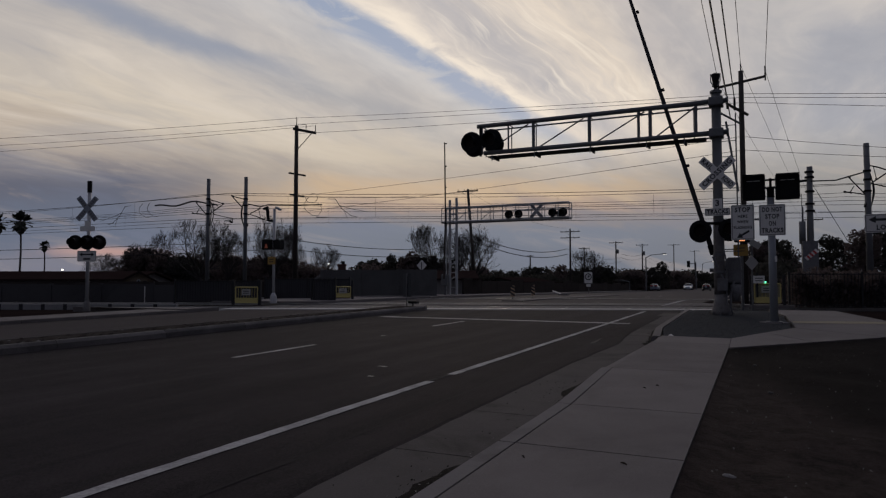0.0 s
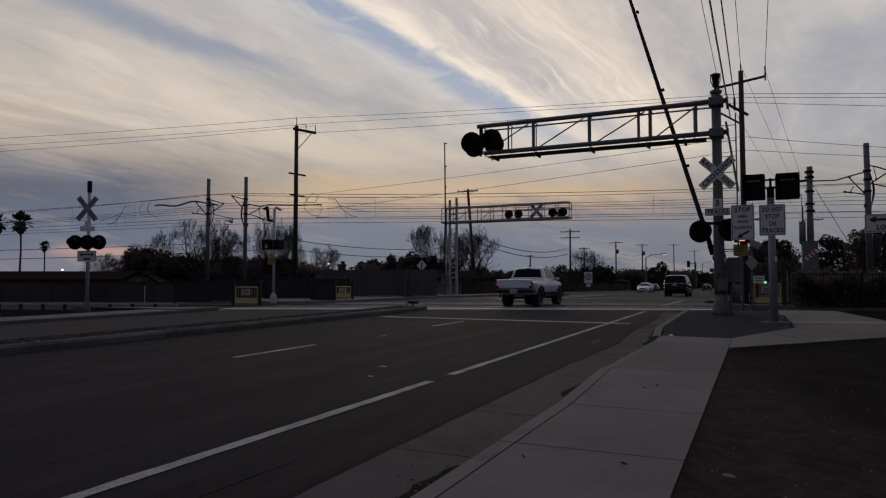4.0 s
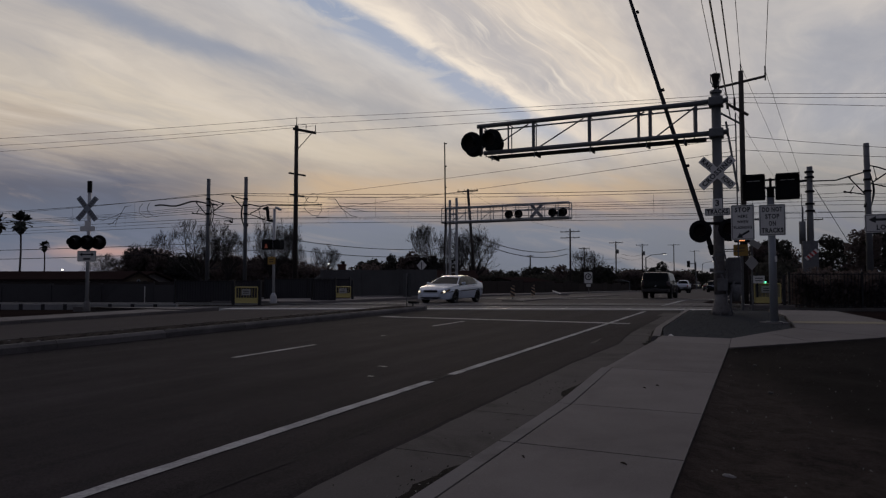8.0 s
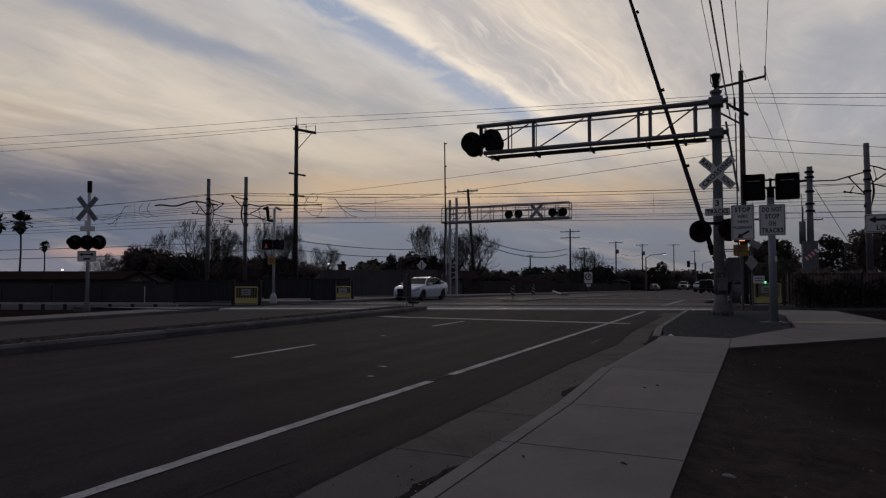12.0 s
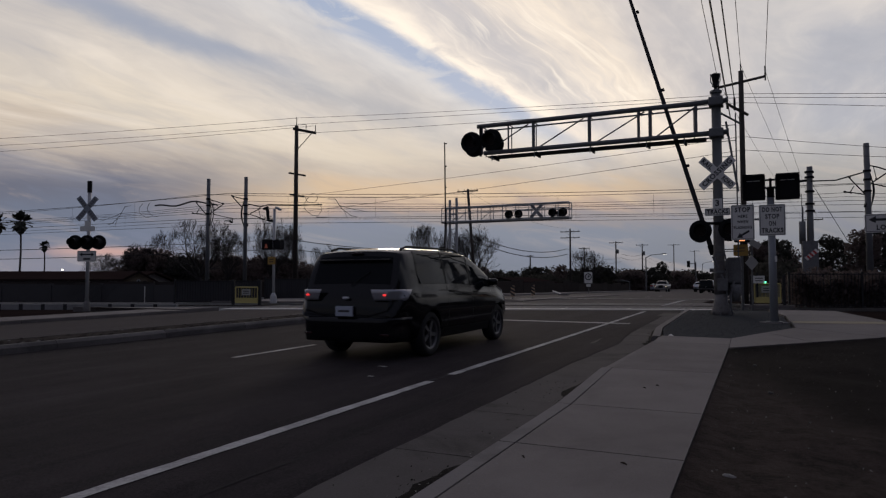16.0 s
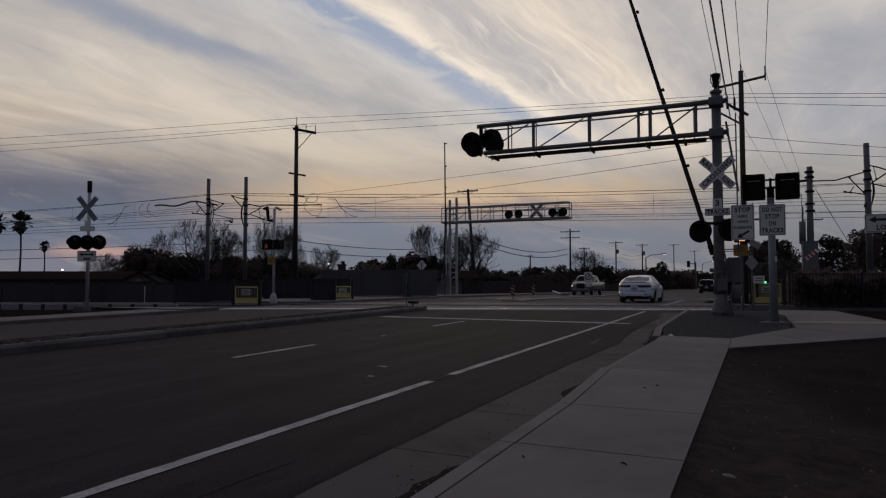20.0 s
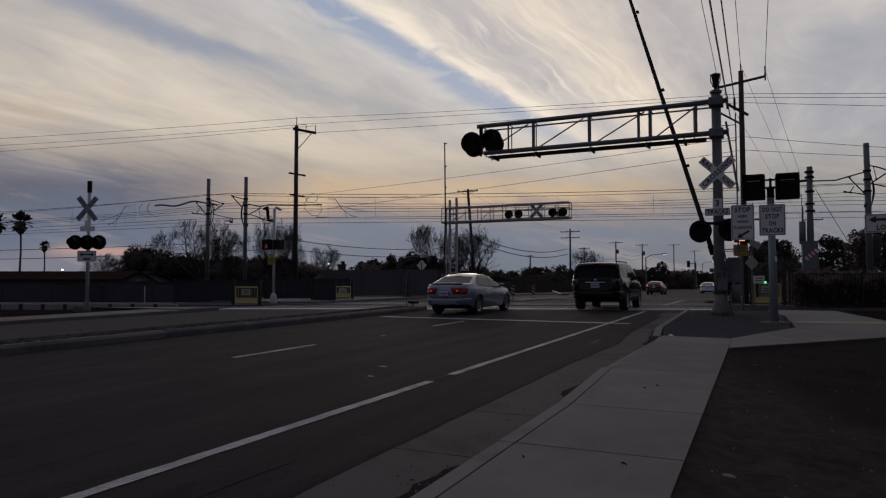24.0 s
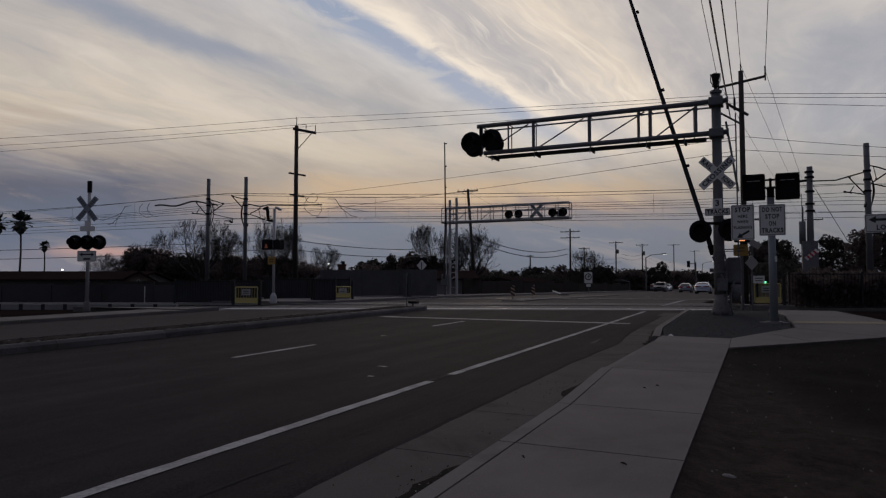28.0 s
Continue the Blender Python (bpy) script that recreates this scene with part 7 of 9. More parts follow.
        for r, q in zip(grid, grid[1:]):
            for j in range(len(order) - 1):
                bm.faces.new((r[j], q[j], q[j + 1], r[j + 1]))
        return bm


def wheel_meshes(R, width, style, rim_r=0.68):
    """Tyre and rim about the x axis."""
    prof = [(-0.42, rim_r), (-0.5, rim_r + 0.06), (-0.5, 0.93), (-0.40, 0.99), (0, 1.0), (0.40, 0.99), (0.5, 0.93), (0.5, rim_r + 0.06), (0.42, rim_r)]
    n = 28
    bm = bmesh.new()
    rings = [[bm.verts.new((x * width, R * r * math.cos(k * math.tau / n), R * r * math.sin(k * math.tau / n))) for x, r in prof] for k in range(n)]
    for k in range(n):
        a, b = rings[k], rings[(k + 1) % n]
        for i in range(len(prof) - 1):
            bm.faces.new((a[i], a[i + 1], b[i + 1], b[i]))
    bmesh.ops.recalc_face_normals(bm, faces=bm.faces)
    tyre = bpy.data.meshes.new("tyre")
    bm.to_mesh(tyre)
    bm.free()
    tyre.materials.append(M_TYRE)
    tyre.polygons.foreach_set("use_smooth", [True] * len(tyre.polygons))
    bm = bmesh.new()
    rr = R * rim_r
    for sgn in (1, -1):
        xo, xi = sgn * width * 0.36, sgn * width * 0.05
        # lip
        for k in range(n):
            a0, a1 = k * math.tau / n, (k + 1) * math.tau / n
            q = [bm.verts.new((x, r * math.cos(a), r * math.sin(a))) for a, r, x in ((a0, rr * 1.01, sgn * width * 0.43), (a1, rr * 1.01, sgn * width * 0.43), (a1, rr * 0.90, xo), (a0, rr * 0.90, xo))]
            bm.faces.new(q)
            q = [bm.verts.new((x, r * math.cos(a), r * math.sin(a))) for a, r, x in ((a0, rr * 0.90, xo), (a1, rr * 0.90, xo), (a1, rr * 0.88, xi), (a0, rr * 0.88, xi))]
            bm.faces.new(q)
    spokes, wide = style
    for sgn in (1, -1):
        x = sgn * width * 0.34
        for k in range(spokes):
            a = k * math.tau / spokes
            c, s = Vector((0, math.cos(a), math.sin(a))), Vector((0, -math.sin(a), math.cos(a)))
            quad = []
            for r, w in ((0.10, wide * 0.8), (0.93, wide)):
                for t in (-1, 1):
                    quad.append(c * rr * r + s * rr * w * t)
            f = [bm.verts.new(q + Vector((x, 0, 0))) for q in (quad[0], quad[1], quad[3], quad[2])]
            b = [bm.verts.new(v.co - Vector((sgn * 0.03, 0, 0))) for v in f]
            bm.faces.new(f)
            for i in range(4):
                bm.faces.new((f[i], f[(i + 1) % 4], b[(i + 1) % 4], b[i]))
        tube(bm, [(x - sgn * 0.04, 0, 0), (x + sgn * 0.015, 0, 0)], rr * 0.2, 12)
        # brake disc and dark back
    rim = bpy.data.meshes.new("rim")
    bmesh.ops.recalc_face_normals(bm, faces=bm.faces)
    bm.to_mesh(rim)
    bm.free()
    bm = bmesh.new()
    tube(bm, [(-width * 0.08, 0, 0), (width * 0.08, 0, 0)], rr * 0.88, 24)
    back = bpy.data.meshes.new("brake_back")
    bm.to_mesh(back)
    bm.free()
    back.materials.append(M_TRIM)
    return tyre, rim, back


WHEELS = {}


def build_car(name, label, category, shape, L, hw, H, wb, foh, R, paint_mat, rim=M_RIM, spokes=(5, 0.16), sill=0.24, width=0.23, lit_tail=False, lit_head=False,
              roof_rails=False, tail=("wedge", 0.62, 0.80, 0.46, 0.30), plate_z=0.55, bumper=None, chrome_bar=None, arches=None, glass_trim=None, spoiler=None, fin=False,
              plate_mat=None, wide_lamp=0.0, exhaust=False, grille=None, track=None, cladding=None, step=False, tail_mat=None, mirror=None, size=0.95, strip=None, glass_end=0.825, rim_r=0.68):
    car = thing(name, label, category)
    L, hw, H, wb, foh, R, sill, width = [q * size for q in (L, hw, H, wb, foh, R, sill, width)]
    b = Body(shape, L, hw, H, wb, foh, R, sill)
    s = SHAPES[shape]
    body = part("body", b.skin(), paint_mat, car, "", True)
    # windows
    part("windscreen", b.band(s["screen"][0] * L, s["screen"][1] * L, 7.15), M_CARGLASS, car, "dark raked windscreen", True)
    part("rear_window", b.band(s["rear"][0] * L, s["rear"][1] * L, 7.2, na=6), M_CARGLASS, car, "dark rear window", True)
    for side in (1, -1):
        g0, g1 = s["side"][0][0] * L, s["side"][-1][1] * L
        back = -0.30 * L if shape in ("sedan", "fastback") else -0.015 * L
        if shape == "pickup":
            for k, (a0, a1) in enumerate(s["side"]):
                part("side_window", b.patch(a0 * L - (0.10 if k == 0 else 0), a1 * L, 5.25, 6.70, side, 0.007, na=10, slant0=0.10 if k == 0 else 0.02, slant1=-0.02), M_SIDEGLASS, car, "dark side window", True)
            g0, g1 = None, None
        low_car = shape in ("sedan", "fastback")
        if low_car:
            gl = part("side_window", b.arch_glass(g0 - 0.14, glass_end * L, (glass_end - 0.195) * L, side), M_SIDEGLASS, car, "dark tinted side glass", True)
            part("window_trim", b.arch_glass(g0 - 0.14, (glass_end + 0.005) * L, (glass_end - 0.195) * L, side, strip=0.085), glass_trim or M_TRIM, gl)
        else:
            gl = None if g0 is None else part("side_window", b.patch(g0 - 0.12, g1, 5.08, 6.74, side, 0.007, na=24, slant0=0.10, slant1=back * 0.35), M_SIDEGLASS, car, "dark tinted side glass", True)
        for a0, a1 in (s["side"][:1] if shape in ("sedan", "fastback") else ([] if gl is None else s["side"][:-1])):
            part("pillar", b.patch(a1 * L + 0.01, a1 * L + 0.055, 5.08, 6.74, side, 0.011, na=1, slant0=-0.03, slant1=-0.03), M_PILLAR, gl)
        if low_car:
            part("window_trim", b.patch(g0 - 0.12, glass_end * L, 5.0, 5.07, side, 0.010, na=20, nv=1), M_TRIM, gl)
        elif glass_trim:
            part("window_trim", b.patch(g0 - 0.12, g1 + 0.06, 5.0, 5.09, side, 0.010, na=20, nv=1), glass_trim, gl)
            part("window_trim", b.patch(g0 - 0.02, g1 + 0.02, 6.74, 6.84, side, 0.010, na=20, nv=1), glass_trim, gl)
        # door seams and handles
        for i, (a0, a1) in enumerate(s["side"][:2]):
            part("door_seam", b.patch(a1 * L + 0.03, a1 * L + 0.042, 2.2, 5.0, side, 0.003, na=1, nv=8), M_TRIM, body)
            hx = b.p(a1 * L - 0.16, 4.45)
            part("door_handle", turned(cuboid(-0.012, 0.022, -0.10, 0.10, -0.016, 0.016, 0.008), pose(hx.x * side, hx.y, hx.z)), M_CHROME if chrome_bar else paint_mat, car)
        part("door_seam", b.patch(s["side"][0][0] * L - 0.06, s["side"][0][0] * L - 0.048, 2.2, 4.9, side, 0.003, na=1, nv=8), M_TRIM, body)
        part("sill_trim", b.patch(b.axles[0] + R + 0.08, b.axles[1] - R - 0.08, 1.6, 2.35, side, 0.006, na=10, nv=2), cladding or (paint_mat if shape in ("sedan", "fastback") else M_TRIM), car)
        if strip:
            part("side_moulding", b.patch(b.axles[0] + R + 0.10, b.axles[1] - R - 0.08, strip[0], strip[1], side, 0.012, na=14, nv=2), strip[2], car, "long thin side moulding")
            zs = b.p(b.axles[1] - R - 0.10, (strip[0] + strip[1]) / 2).z
            tall = abs(b.p(b.axles[1] - R - 0.10, strip[1]).z - b.p(b.axles[1] - R - 0.10, strip[0]).z) / 2
            bm = bmesh.new()
            prev = None
            for k in range(9):
                a = b.axles[1] + R + 0.07 + (L - 0.22 - b.axles[1] - R) * k / 8
                zk = max(zs, b.floor(a) + 0.05) if H < 1.55 else zs + 0.07 + 0.05 * k / 8
                row = [bm.verts.new((side * (b.x_at(a, zk + dz) + 0.016), L / 2 - a, zk + dz)) for dz in (-tall, tall)]
                if prev:
                    bm.faces.new((prev[0], row[0], row[1], prev[1]))
                prev = row
            part("side_moulding", bm, strip[2], car, "")
            if H < 1.55:
                part("bumper_strip", b.patch(0.012, b.axles[0] - R - 0.07, strip[0] + 0.25, strip[1] + 0.25, side, 0.05, na=8, nv=2), strip[2], car, "black rubbing strip on the bumper")
        # mirrors
        m = b.p(s["side"][0][0] * L + 0.10, 5.15)
        mm = part("wing_mirror", turned(cuboid(-0.10, 0.10, -0.05, 0.07, -0.06, 0.07, 0.045), pose(side * (abs(m.x) + 0.13), m.y, m.z + 0.07)), mirror or (paint_mat if not chrome_bar else M_TRIM), car, "", True)
        part("mirror_arm", bar([(side * (abs(m.x) - 0.02), m.y, m.z), (side * (abs(m.x) + 0.08), m.y, m.z + 0.05)], 0.02, 6), M_TRIM, mm)
        # head lamps
        lamp = part("head_lamp", b.patch(0.015, 0.40, 3.75, 4.75, side, 0.008, na=6, nv=3, slant1=0.12), M_CLEAR if not lit_head else M_LAMPGLASS, car, "clear head lamp", True)
        if lit_head:
            h = b.p(0.13, 4.25)
            part("head_beam", turned(cuboid(-0.06, 0.06, -0.04, 0.04, -0.04, 0.04, 0.03), pose(side * (h.x - 0.015), h.y + 0.012, h.z, 0, 0, -side * 48)), M_HEADLIT, lamp, "lit head lamp bulb")
            part("indicator", b.patch(0.20, 0.30, 3.95, 4.45, side, 0.012, na=2, nv=2), M_AMBER, lamp, "amber side indicator")
        # tail lamps: wrap round the corner
        kind, z0, z1, w, wrap = tail
        tm = tail_mat or M_TAIL
        zt0, zt1 = z0 * H, z1 * H
        xe = b.x_at(L - 0.004, (zt0 + zt1) / 2)
        tl = part("tail_lamp", b.wrap(zt0, zt1, wrap, w, side, 0.012, kind == "wedge"), tm, car, "red tail lamp" if tm is M_TAIL else "clear tail lamp", True)
        if lit_tail:
            part("bulb", turned(cuboid(-0.026, 0.026, -0.005, 0.005, -0.015, 0.015, 0.004), pose(side * (xe - 0.05), -L / 2 - 0.026, (zt0 + zt1) / 2)), M_TAILLIT, tl, "lit red bulb")
        if wide_lamp:
            part("reverse_lamp", turned(cuboid(-0.10, 0.10, -0.005, 0.005, -0.035, 0.035, 0.004), pose(side * (xe - w * 0.55), -L / 2 - 0.022, (zt0 + zt1) / 2)), M_CLEAR, tl)
        if arches:
            for c in b.axles:
                bm = bmesh.new()
                n = 14
                pr = []
                for k in range(n + 1):
                    q = math.pi * k / n
                    o = []
                    for rr, xx in ((R + 0.05, 0.0), (R + 0.05, 0.05), (R + 0.12, 0.045), (R + 0.13, 0.0)):
                        o.append(bm.verts.new((side * (hw - 0.02 + xx), L / 2 - c + rr * math.cos(q), R + rr * math.sin(q) * 1.02)))
                    pr.append(o)
                for u, w2 in zip(pr, pr[1:]):
                    for i in range(3):
                        bm.faces.new((u[i], u[i + 1], w2[i + 1], w2[i]))
                bmesh.ops.recalc_face_normals(bm, faces=bm.faces)
                part("wheel_flare", bm, arches, car, "", True)
        if roof_rails:
            za = b.ring(L * 0.6)
            part("roof_rail", bar([(side * (za[7][0] - 0.06), L / 2 - L * 0.44, H * 0.965), (side * (za[7][0] - 0.04), L / 2 - L * 0.50, H + 0.014), (side * (za[7][0] - 0.04), L / 2 - L * 0.85, H + 0.006), (side * (za[7][0] - 0.05), L / 2 - L * 0.89, H * 0.975)], 0.02, 6), M_TRIM, car)
        if step:
            part("side_step", cuboid(side * (hw - 0.12) - 0.06, side * (hw - 0.12) + 0.06, L / 2 - b.axles[1] + R + 0.1, L / 2 - b.axles[0] - R - 0.1, sill - 0.06, sill - 0.01, 0.02), M_TRIM, car)
    # bumpers, number plate, underbody
    bz = bumper or (0.24 * H, 0.40 * H, paint_mat)
    xw = b.ring(L - 0.05)[3][0]
    part("rear_bumper", b.wrap(bz[0], bz[1], 0.42 * R / 0.33, 9.0, 1, 0.016, False, True), bz[2], car, "", True)
    xf = b.ring(0.06)[3][0]
    if H > 1.7:
        part("front_bumper", cuboid(-xf, xf, L / 2 - 0.3, L / 2 + 0.03, 0.16 * H + 0.02, 0.34 * H, 0.05), bz[2], car, "", True)
    else:
        # a bumper that bows round the nose
        bm = bmesh.new()
        rows = []
        for zz, push in ((0.15 * H, 0.0), (0.19 * H, 0.035), (0.28 * H, 0.05), (0.34 * H, 0.03), (0.36 * H, 0.0)):
            row = []
            for k in range(17):
                f = -1 + 2 * k / 16
                row.append(bm.verts.new((f * hw * 0.93, L / 2 - 0.36 * abs(f) ** 3.2 + push - 0.01, zz)))
            rows.append(row)
        for r0, r1 in zip(rows, rows[1:]):
            for k in range(16):
                bm.faces.new((r0[k], r0[k + 1], r1[k + 1], r1[k]))
        part("front_bumper", bm, bz[2], car, "", True)
        part("air_intake", cuboid(-hw * 0.42, hw * 0.42, L / 2, L / 2 + 0.05, 0.17 * H, 0.23 * H, 0.015), M_TRIM, car)
    part("grille", cuboid(-0.36, 0.36, L / 2 - 0.02, L / 2 + 0.05, (grille or (0.30, 0.44))[0] * H, (grille or (0.30, 0.44))[1] * H, 0.015), M_TRIM, car, "dark front grille")
    if H <= 1.55:
        part("lower_valance", cuboid(-xw * 0.62, xw * 0.62, -L / 2 - 0.022, -L / 2 + 0.12, bz[0] - 0.03, bz[0] + 0.10, 0.02), M_TRIM, car)
    pl = part("number_plate", cuboid(-0.152, 0.152, -L / 2 - 0.06, -L / 2 - 0.02, plate_z * H - 0.076, plate_z * H + 0.076, 0.004), plate_mat or M_PLATE, car, "small pale number plate")
    part("plate_writing", cuboid(-0.10, 0.10, -L / 2 - 0.063, -L / 2 - 0.06, plate_z * H - 0.014, plate_z * H + 0.018), M_PLASTIC, pl)
    part("boot_seam", cuboid(-xw + 0.12, xw - 0.12, -L / 2 - 0.02, -L / 2 + 0.02, bz[1] + 0.03, bz[1] + 0.042), M_TRIM, body)
    # badge, high brake lamp, bumper reflectors and fog lamps
    part("badge", cuboid(-0.055, 0.055, -L / 2 - 0.022, -L / 2 + 0.02, (plate_z + 0.115) * H - 0.022, (plate_z + 0.115) * H + 0.022, 0.02), M_BRIGHT, car, "small bright maker's badge")
    hq = b.p((s["rear"][0] - 0.004) * L, 9)
    part("high_brake_lamp", cuboid(-0.11, 0.11, hq.y - 0.03, hq.y + 0.02, hq.z - 0.01, hq.z + 0.012, 0.005), M_TAILDARK, car)
    for sd in (-1, 1):
        part("reflector", cuboid(sd * xw * 0.80 - 0.07, sd * xw * 0.80 + 0.07, -L / 2 - 0.026, -L / 2 + 0.02, bz[0] + 0.10, bz[0] + 0.13, 0.005), M_TAILDARK, car, "small red bumper reflector")
        part("fog_lamp", cuboid(sd * xf * 0.72 - 0.07, sd * xf * 0.72 + 0.07, L / 2 - 0.02, L / 2 + 0.036, 0.19 * H, 0.19 * H + 0.05, 0.01), M_TRIM, car)
        part("shoulder_crease", b.patch(0.16 * L, 0.93 * L, 4.02, 4.10, sd, 0.007, na=26, nv=2), paint_mat, body, "", True)
    if H > 1.55 and shape != "pickup":
        wq, wp = b.p((s["rear"][1] + 0.003) * L, 9), b.p((s["rear"][0] * 0.45 + s["rear"][1] * 0.55) * L, 8.2)
        part("rear_wiper", bar([(0.02, wq.y - 0.03, wq.z), (wp.x * 0.9, wp.y - 0.03, wp.z)], 0.007, 6), M_TRIM, car)
    part("underbody", cuboid(-hw + 0.30, hw - 0.30, -L / 2 + (0.75 if H > 1.55 else 0.3), L / 2 - 0.3, sill, 0.44 * H), M_TRIM, car)
    part("axle", bar([(-hw + 0.2, L / 2 - b.axles[1], R), (hw - 0.2, L / 2 - b.axles[1], R)], 0.05, 8), M_TRIM, car)
    if chrome_bar:
        part("chrome_strip", cuboid(-chrome_bar[1], chrome_bar[1], -L / 2 - 0.03, -L / 2 + 0.04, chrome_bar[0] * H - 0.018, chrome_bar[0] * H + 0.018, 0.006), M_BRIGHT, car)
    if spoiler:
        q = b.p(spoiler * L, 9)
        part("spoiler", cuboid(-hw * 0.66, hw * 0.66, q.y - 0.07, q.y + 0.03, q.z - 0.012, q.z + 0.016, 0.008), M_TRIM if shape in ("sedan", "fastback") else paint_mat, car, "", True)
    if fin:
        q = b.p(0.70 * L, 9)
        part("aerial_fin", turned(cuboid(-0.025, 0.025, -0.09, 0.07, 0, 0.06, 0.02), pose(0, q.y, q.z - 0.01)), paint_mat, car)
    if exhaust:
        part("exhaust", bar([(hw - 0.45, -L / 2 - 0.04, sill), (hw - 0.45, -L / 2 + 0.4, sill)], 0.035, 10), M_CHROME, car)
    # wheels
    key = (R, width, spokes, rim_r)
    if key not in WHEELS:
        WHEELS[key] = wheel_meshes(R, width, spokes, rim_r)
    tyre, rim_mesh, back = WHEELS[key]
    rim_copy = rim_mesh.copy()
    rim_copy.materials.append(rim)
    tr = track or hw - width * 0.5 - 0.04
    wheels = []
    for c in b.axles:
        for side in (-1, 1):
            w = new("wheel", tyre)
            w.parent, w.location = car, (side * tr, L / 2 - c, R)
            tagged(w, "black tyre on its rim")
            for nm, me in (("rim", rim_copy), ("brake_disc", back)):
                o = new(nm, me)
                o.parent = w
            wheels.append(w)
    FLEET.append((car, wheels, L, R))
    return car


FLEET = []
P_WHITE = car_paint("white_car_paint", (0.59, 0.64, 0.71), 0.0, 0.30)
P_PEARL = car_paint("pearl_white_paint", (0.70, 0.75, 0.82), 0.0, 0.28)
P_BLACK = mat("black_car_paint", (0.0065, 0.0066, 0.0078), 0.10, vary=0.06, grain=60, blotch=0.9, bump=0, spec=0.24)
P_GREEN = mat("dark_green_paint", (0.0045, 0.0065, 0.0062), 0.25, vary=0.2, grain=60, blotch=0.9, bump=0, spec=0.16)
P_RED = car_paint("dark_red_paint", (0.078, 0.0095, 0.011), 0.1, 0.32)
P_SILVER = car_paint("silver_paint", (0.21, 0.235, 0.28), 0.3, 0.34)
P_TRUCK = car_paint("pale_grey_paint", (0.15, 0.143, 0.134), 0.1, 0.4)
P_CREAM = car_paint("plain_white_paint", (0.63, 0.66, 0.71), 0.0, 0.4)

big_suv = build_car("luxury_suv", "black luxury sport utility vehicle with a chrome tailgate strip", "car", "suv", 5.0, 0.99, 1.84, 2.92, 0.86, 0.385, P_BLACK, rim=M_RIMDULL, spokes=(10, 0.06), sill=0.25, width=0.26, tail=("tall", 0.45, 0.61, 0.07, 0.13), plate_z=0.535, chrome_bar=(0.60, 0.70), fin=True, bumper=(0.46, 0.72, P_BLACK), strip=(2.45, 2.515, M_BRIGHT), tail_mat=M_TAILDARK)
lifted_pickup = build_car("pickup_truck", "lifted white extended-cab pickup truck with black wheels", "pickup truck", "pickup", 5.05, 0.87, 1.79, 3.10, 0.80, 0.41, P_CREAM, rim=M_RIMD, spokes=(6, 0.16), sill=0.52, width=0.30, tail=("tall", 0.47, 0.62, 0.09, 0.05), tail_mat=M_TAILDARK, lit_tail=True, plate_z=0.40, bumper=(0.60, 0.72, M_TRIM), arches=M_TRIM, step=True)
green_wagon = build_car("large_suv", "dark green full-size sport utility wagon with roof rails", "car", "wagon", 5.35, 0.98, 1.80, 3.22, 0.90, 0.40, P_GREEN, rim=M_RIMD, plate_mat=M_PLASTIC, size=0.97, tail_mat=M_TAILDARK, spokes=(6, 0.12), sill=0.40, width=0.27, tail=("tall", 0.46, 0.66, 0.13, 0.09), plate_z=0.36, bumper=(0.44, 0.66, M_PLASTIC), arches=M_PLASTIC, roof_rails=True, cladding=M_PLASTIC, exhaust=True)
strip_sedan = build_car("sedan_car", "white four-door sedan with black side strips, oncoming", "car", "sedan", 5.05, 0.92, 1.385, 2.81, 1.02, 0.335, P_WHITE, rim=M_RIMD, spokes=(7, 0.09), lit_head=True, sill=0.22, size=1.0, grille=(0.40, 0.47), strip=(3.0, 3.22, M_TRIM), glass_end=0.775)
grille_sedan = build_car("sedan_car", "white sedan with a tall dark front grille", "car", "sedan", 4.9, 0.93, 1.46, 2.84, 0.95, 0.345, P_WHITE, rim=M_RIMD, grille=(0.20, 0.50), sill=0.20, size=0.92)
black_van = build_car("minivan", "black minivan with roof rails and clear tail lamps", "car", "van", 5.08, 0.985, 1.75, 3.03, 0.98, 0.355, P_BLACK, size=1.0, rim=M_RIMDULL, spokes=(5, 0.13), sill=0.24, tail=("wedge", 0.525, 0.62, 0.30, 0.44), plate_z=0.43, roof_rails=True, spoiler=0.945, tail_mat=M_CLEAR, lit_tail=True, bumper=(0.29, 0.66, P_BLACK))
pearl_sedan = build_car("sedan_car", "pearl white sports sedan with dark wheels and lip spoiler", "car", "fastback", 4.85, 0.92, 1.43, 2.85, 0.84, 0.35, P_PEARL, mirror=M_TRIM, size=0.97, rim=M_RIMD, spokes=(10, 0.05), sill=0.19, tail=("wedge", 0.555, 0.645, 0.42, 0.36), plate_z=0.53, spoiler=0.965, fin=True, rim_r=0.77, tail_mat=M_TAILDARK)
red_sedan = build_car("sedan_car", "dark red compact sedan with its tail lamps on", "car", "sedan", 4.53, 0.85, 1.39, 2.60, 0.87, 0.31, P_RED, size=0.98, rim=M_RIMDULL, spokes=(5, 0.14), sill=0.22, tail=("tall", 0.53, 0.645, 0.22, 0.20), plate_z=0.55, lit_tail=True, spoiler=0.95, glass_end=0.79)
silver_sedan = build_car("sedan_car", "silver compact luxury sedan with alloy wheels", "car", "sedan", 4.53, 0.865, 1.37, 2.715, 0.77, 0.325, P_SILVER, size=1.0, spokes=(5, 0.13), sill=0.20, tail=("wedge", 0.50, 0.665, 0.30, 0.30), plate_z=0.52, lit_tail=True, spoiler=0.955, glass_end=0.80)
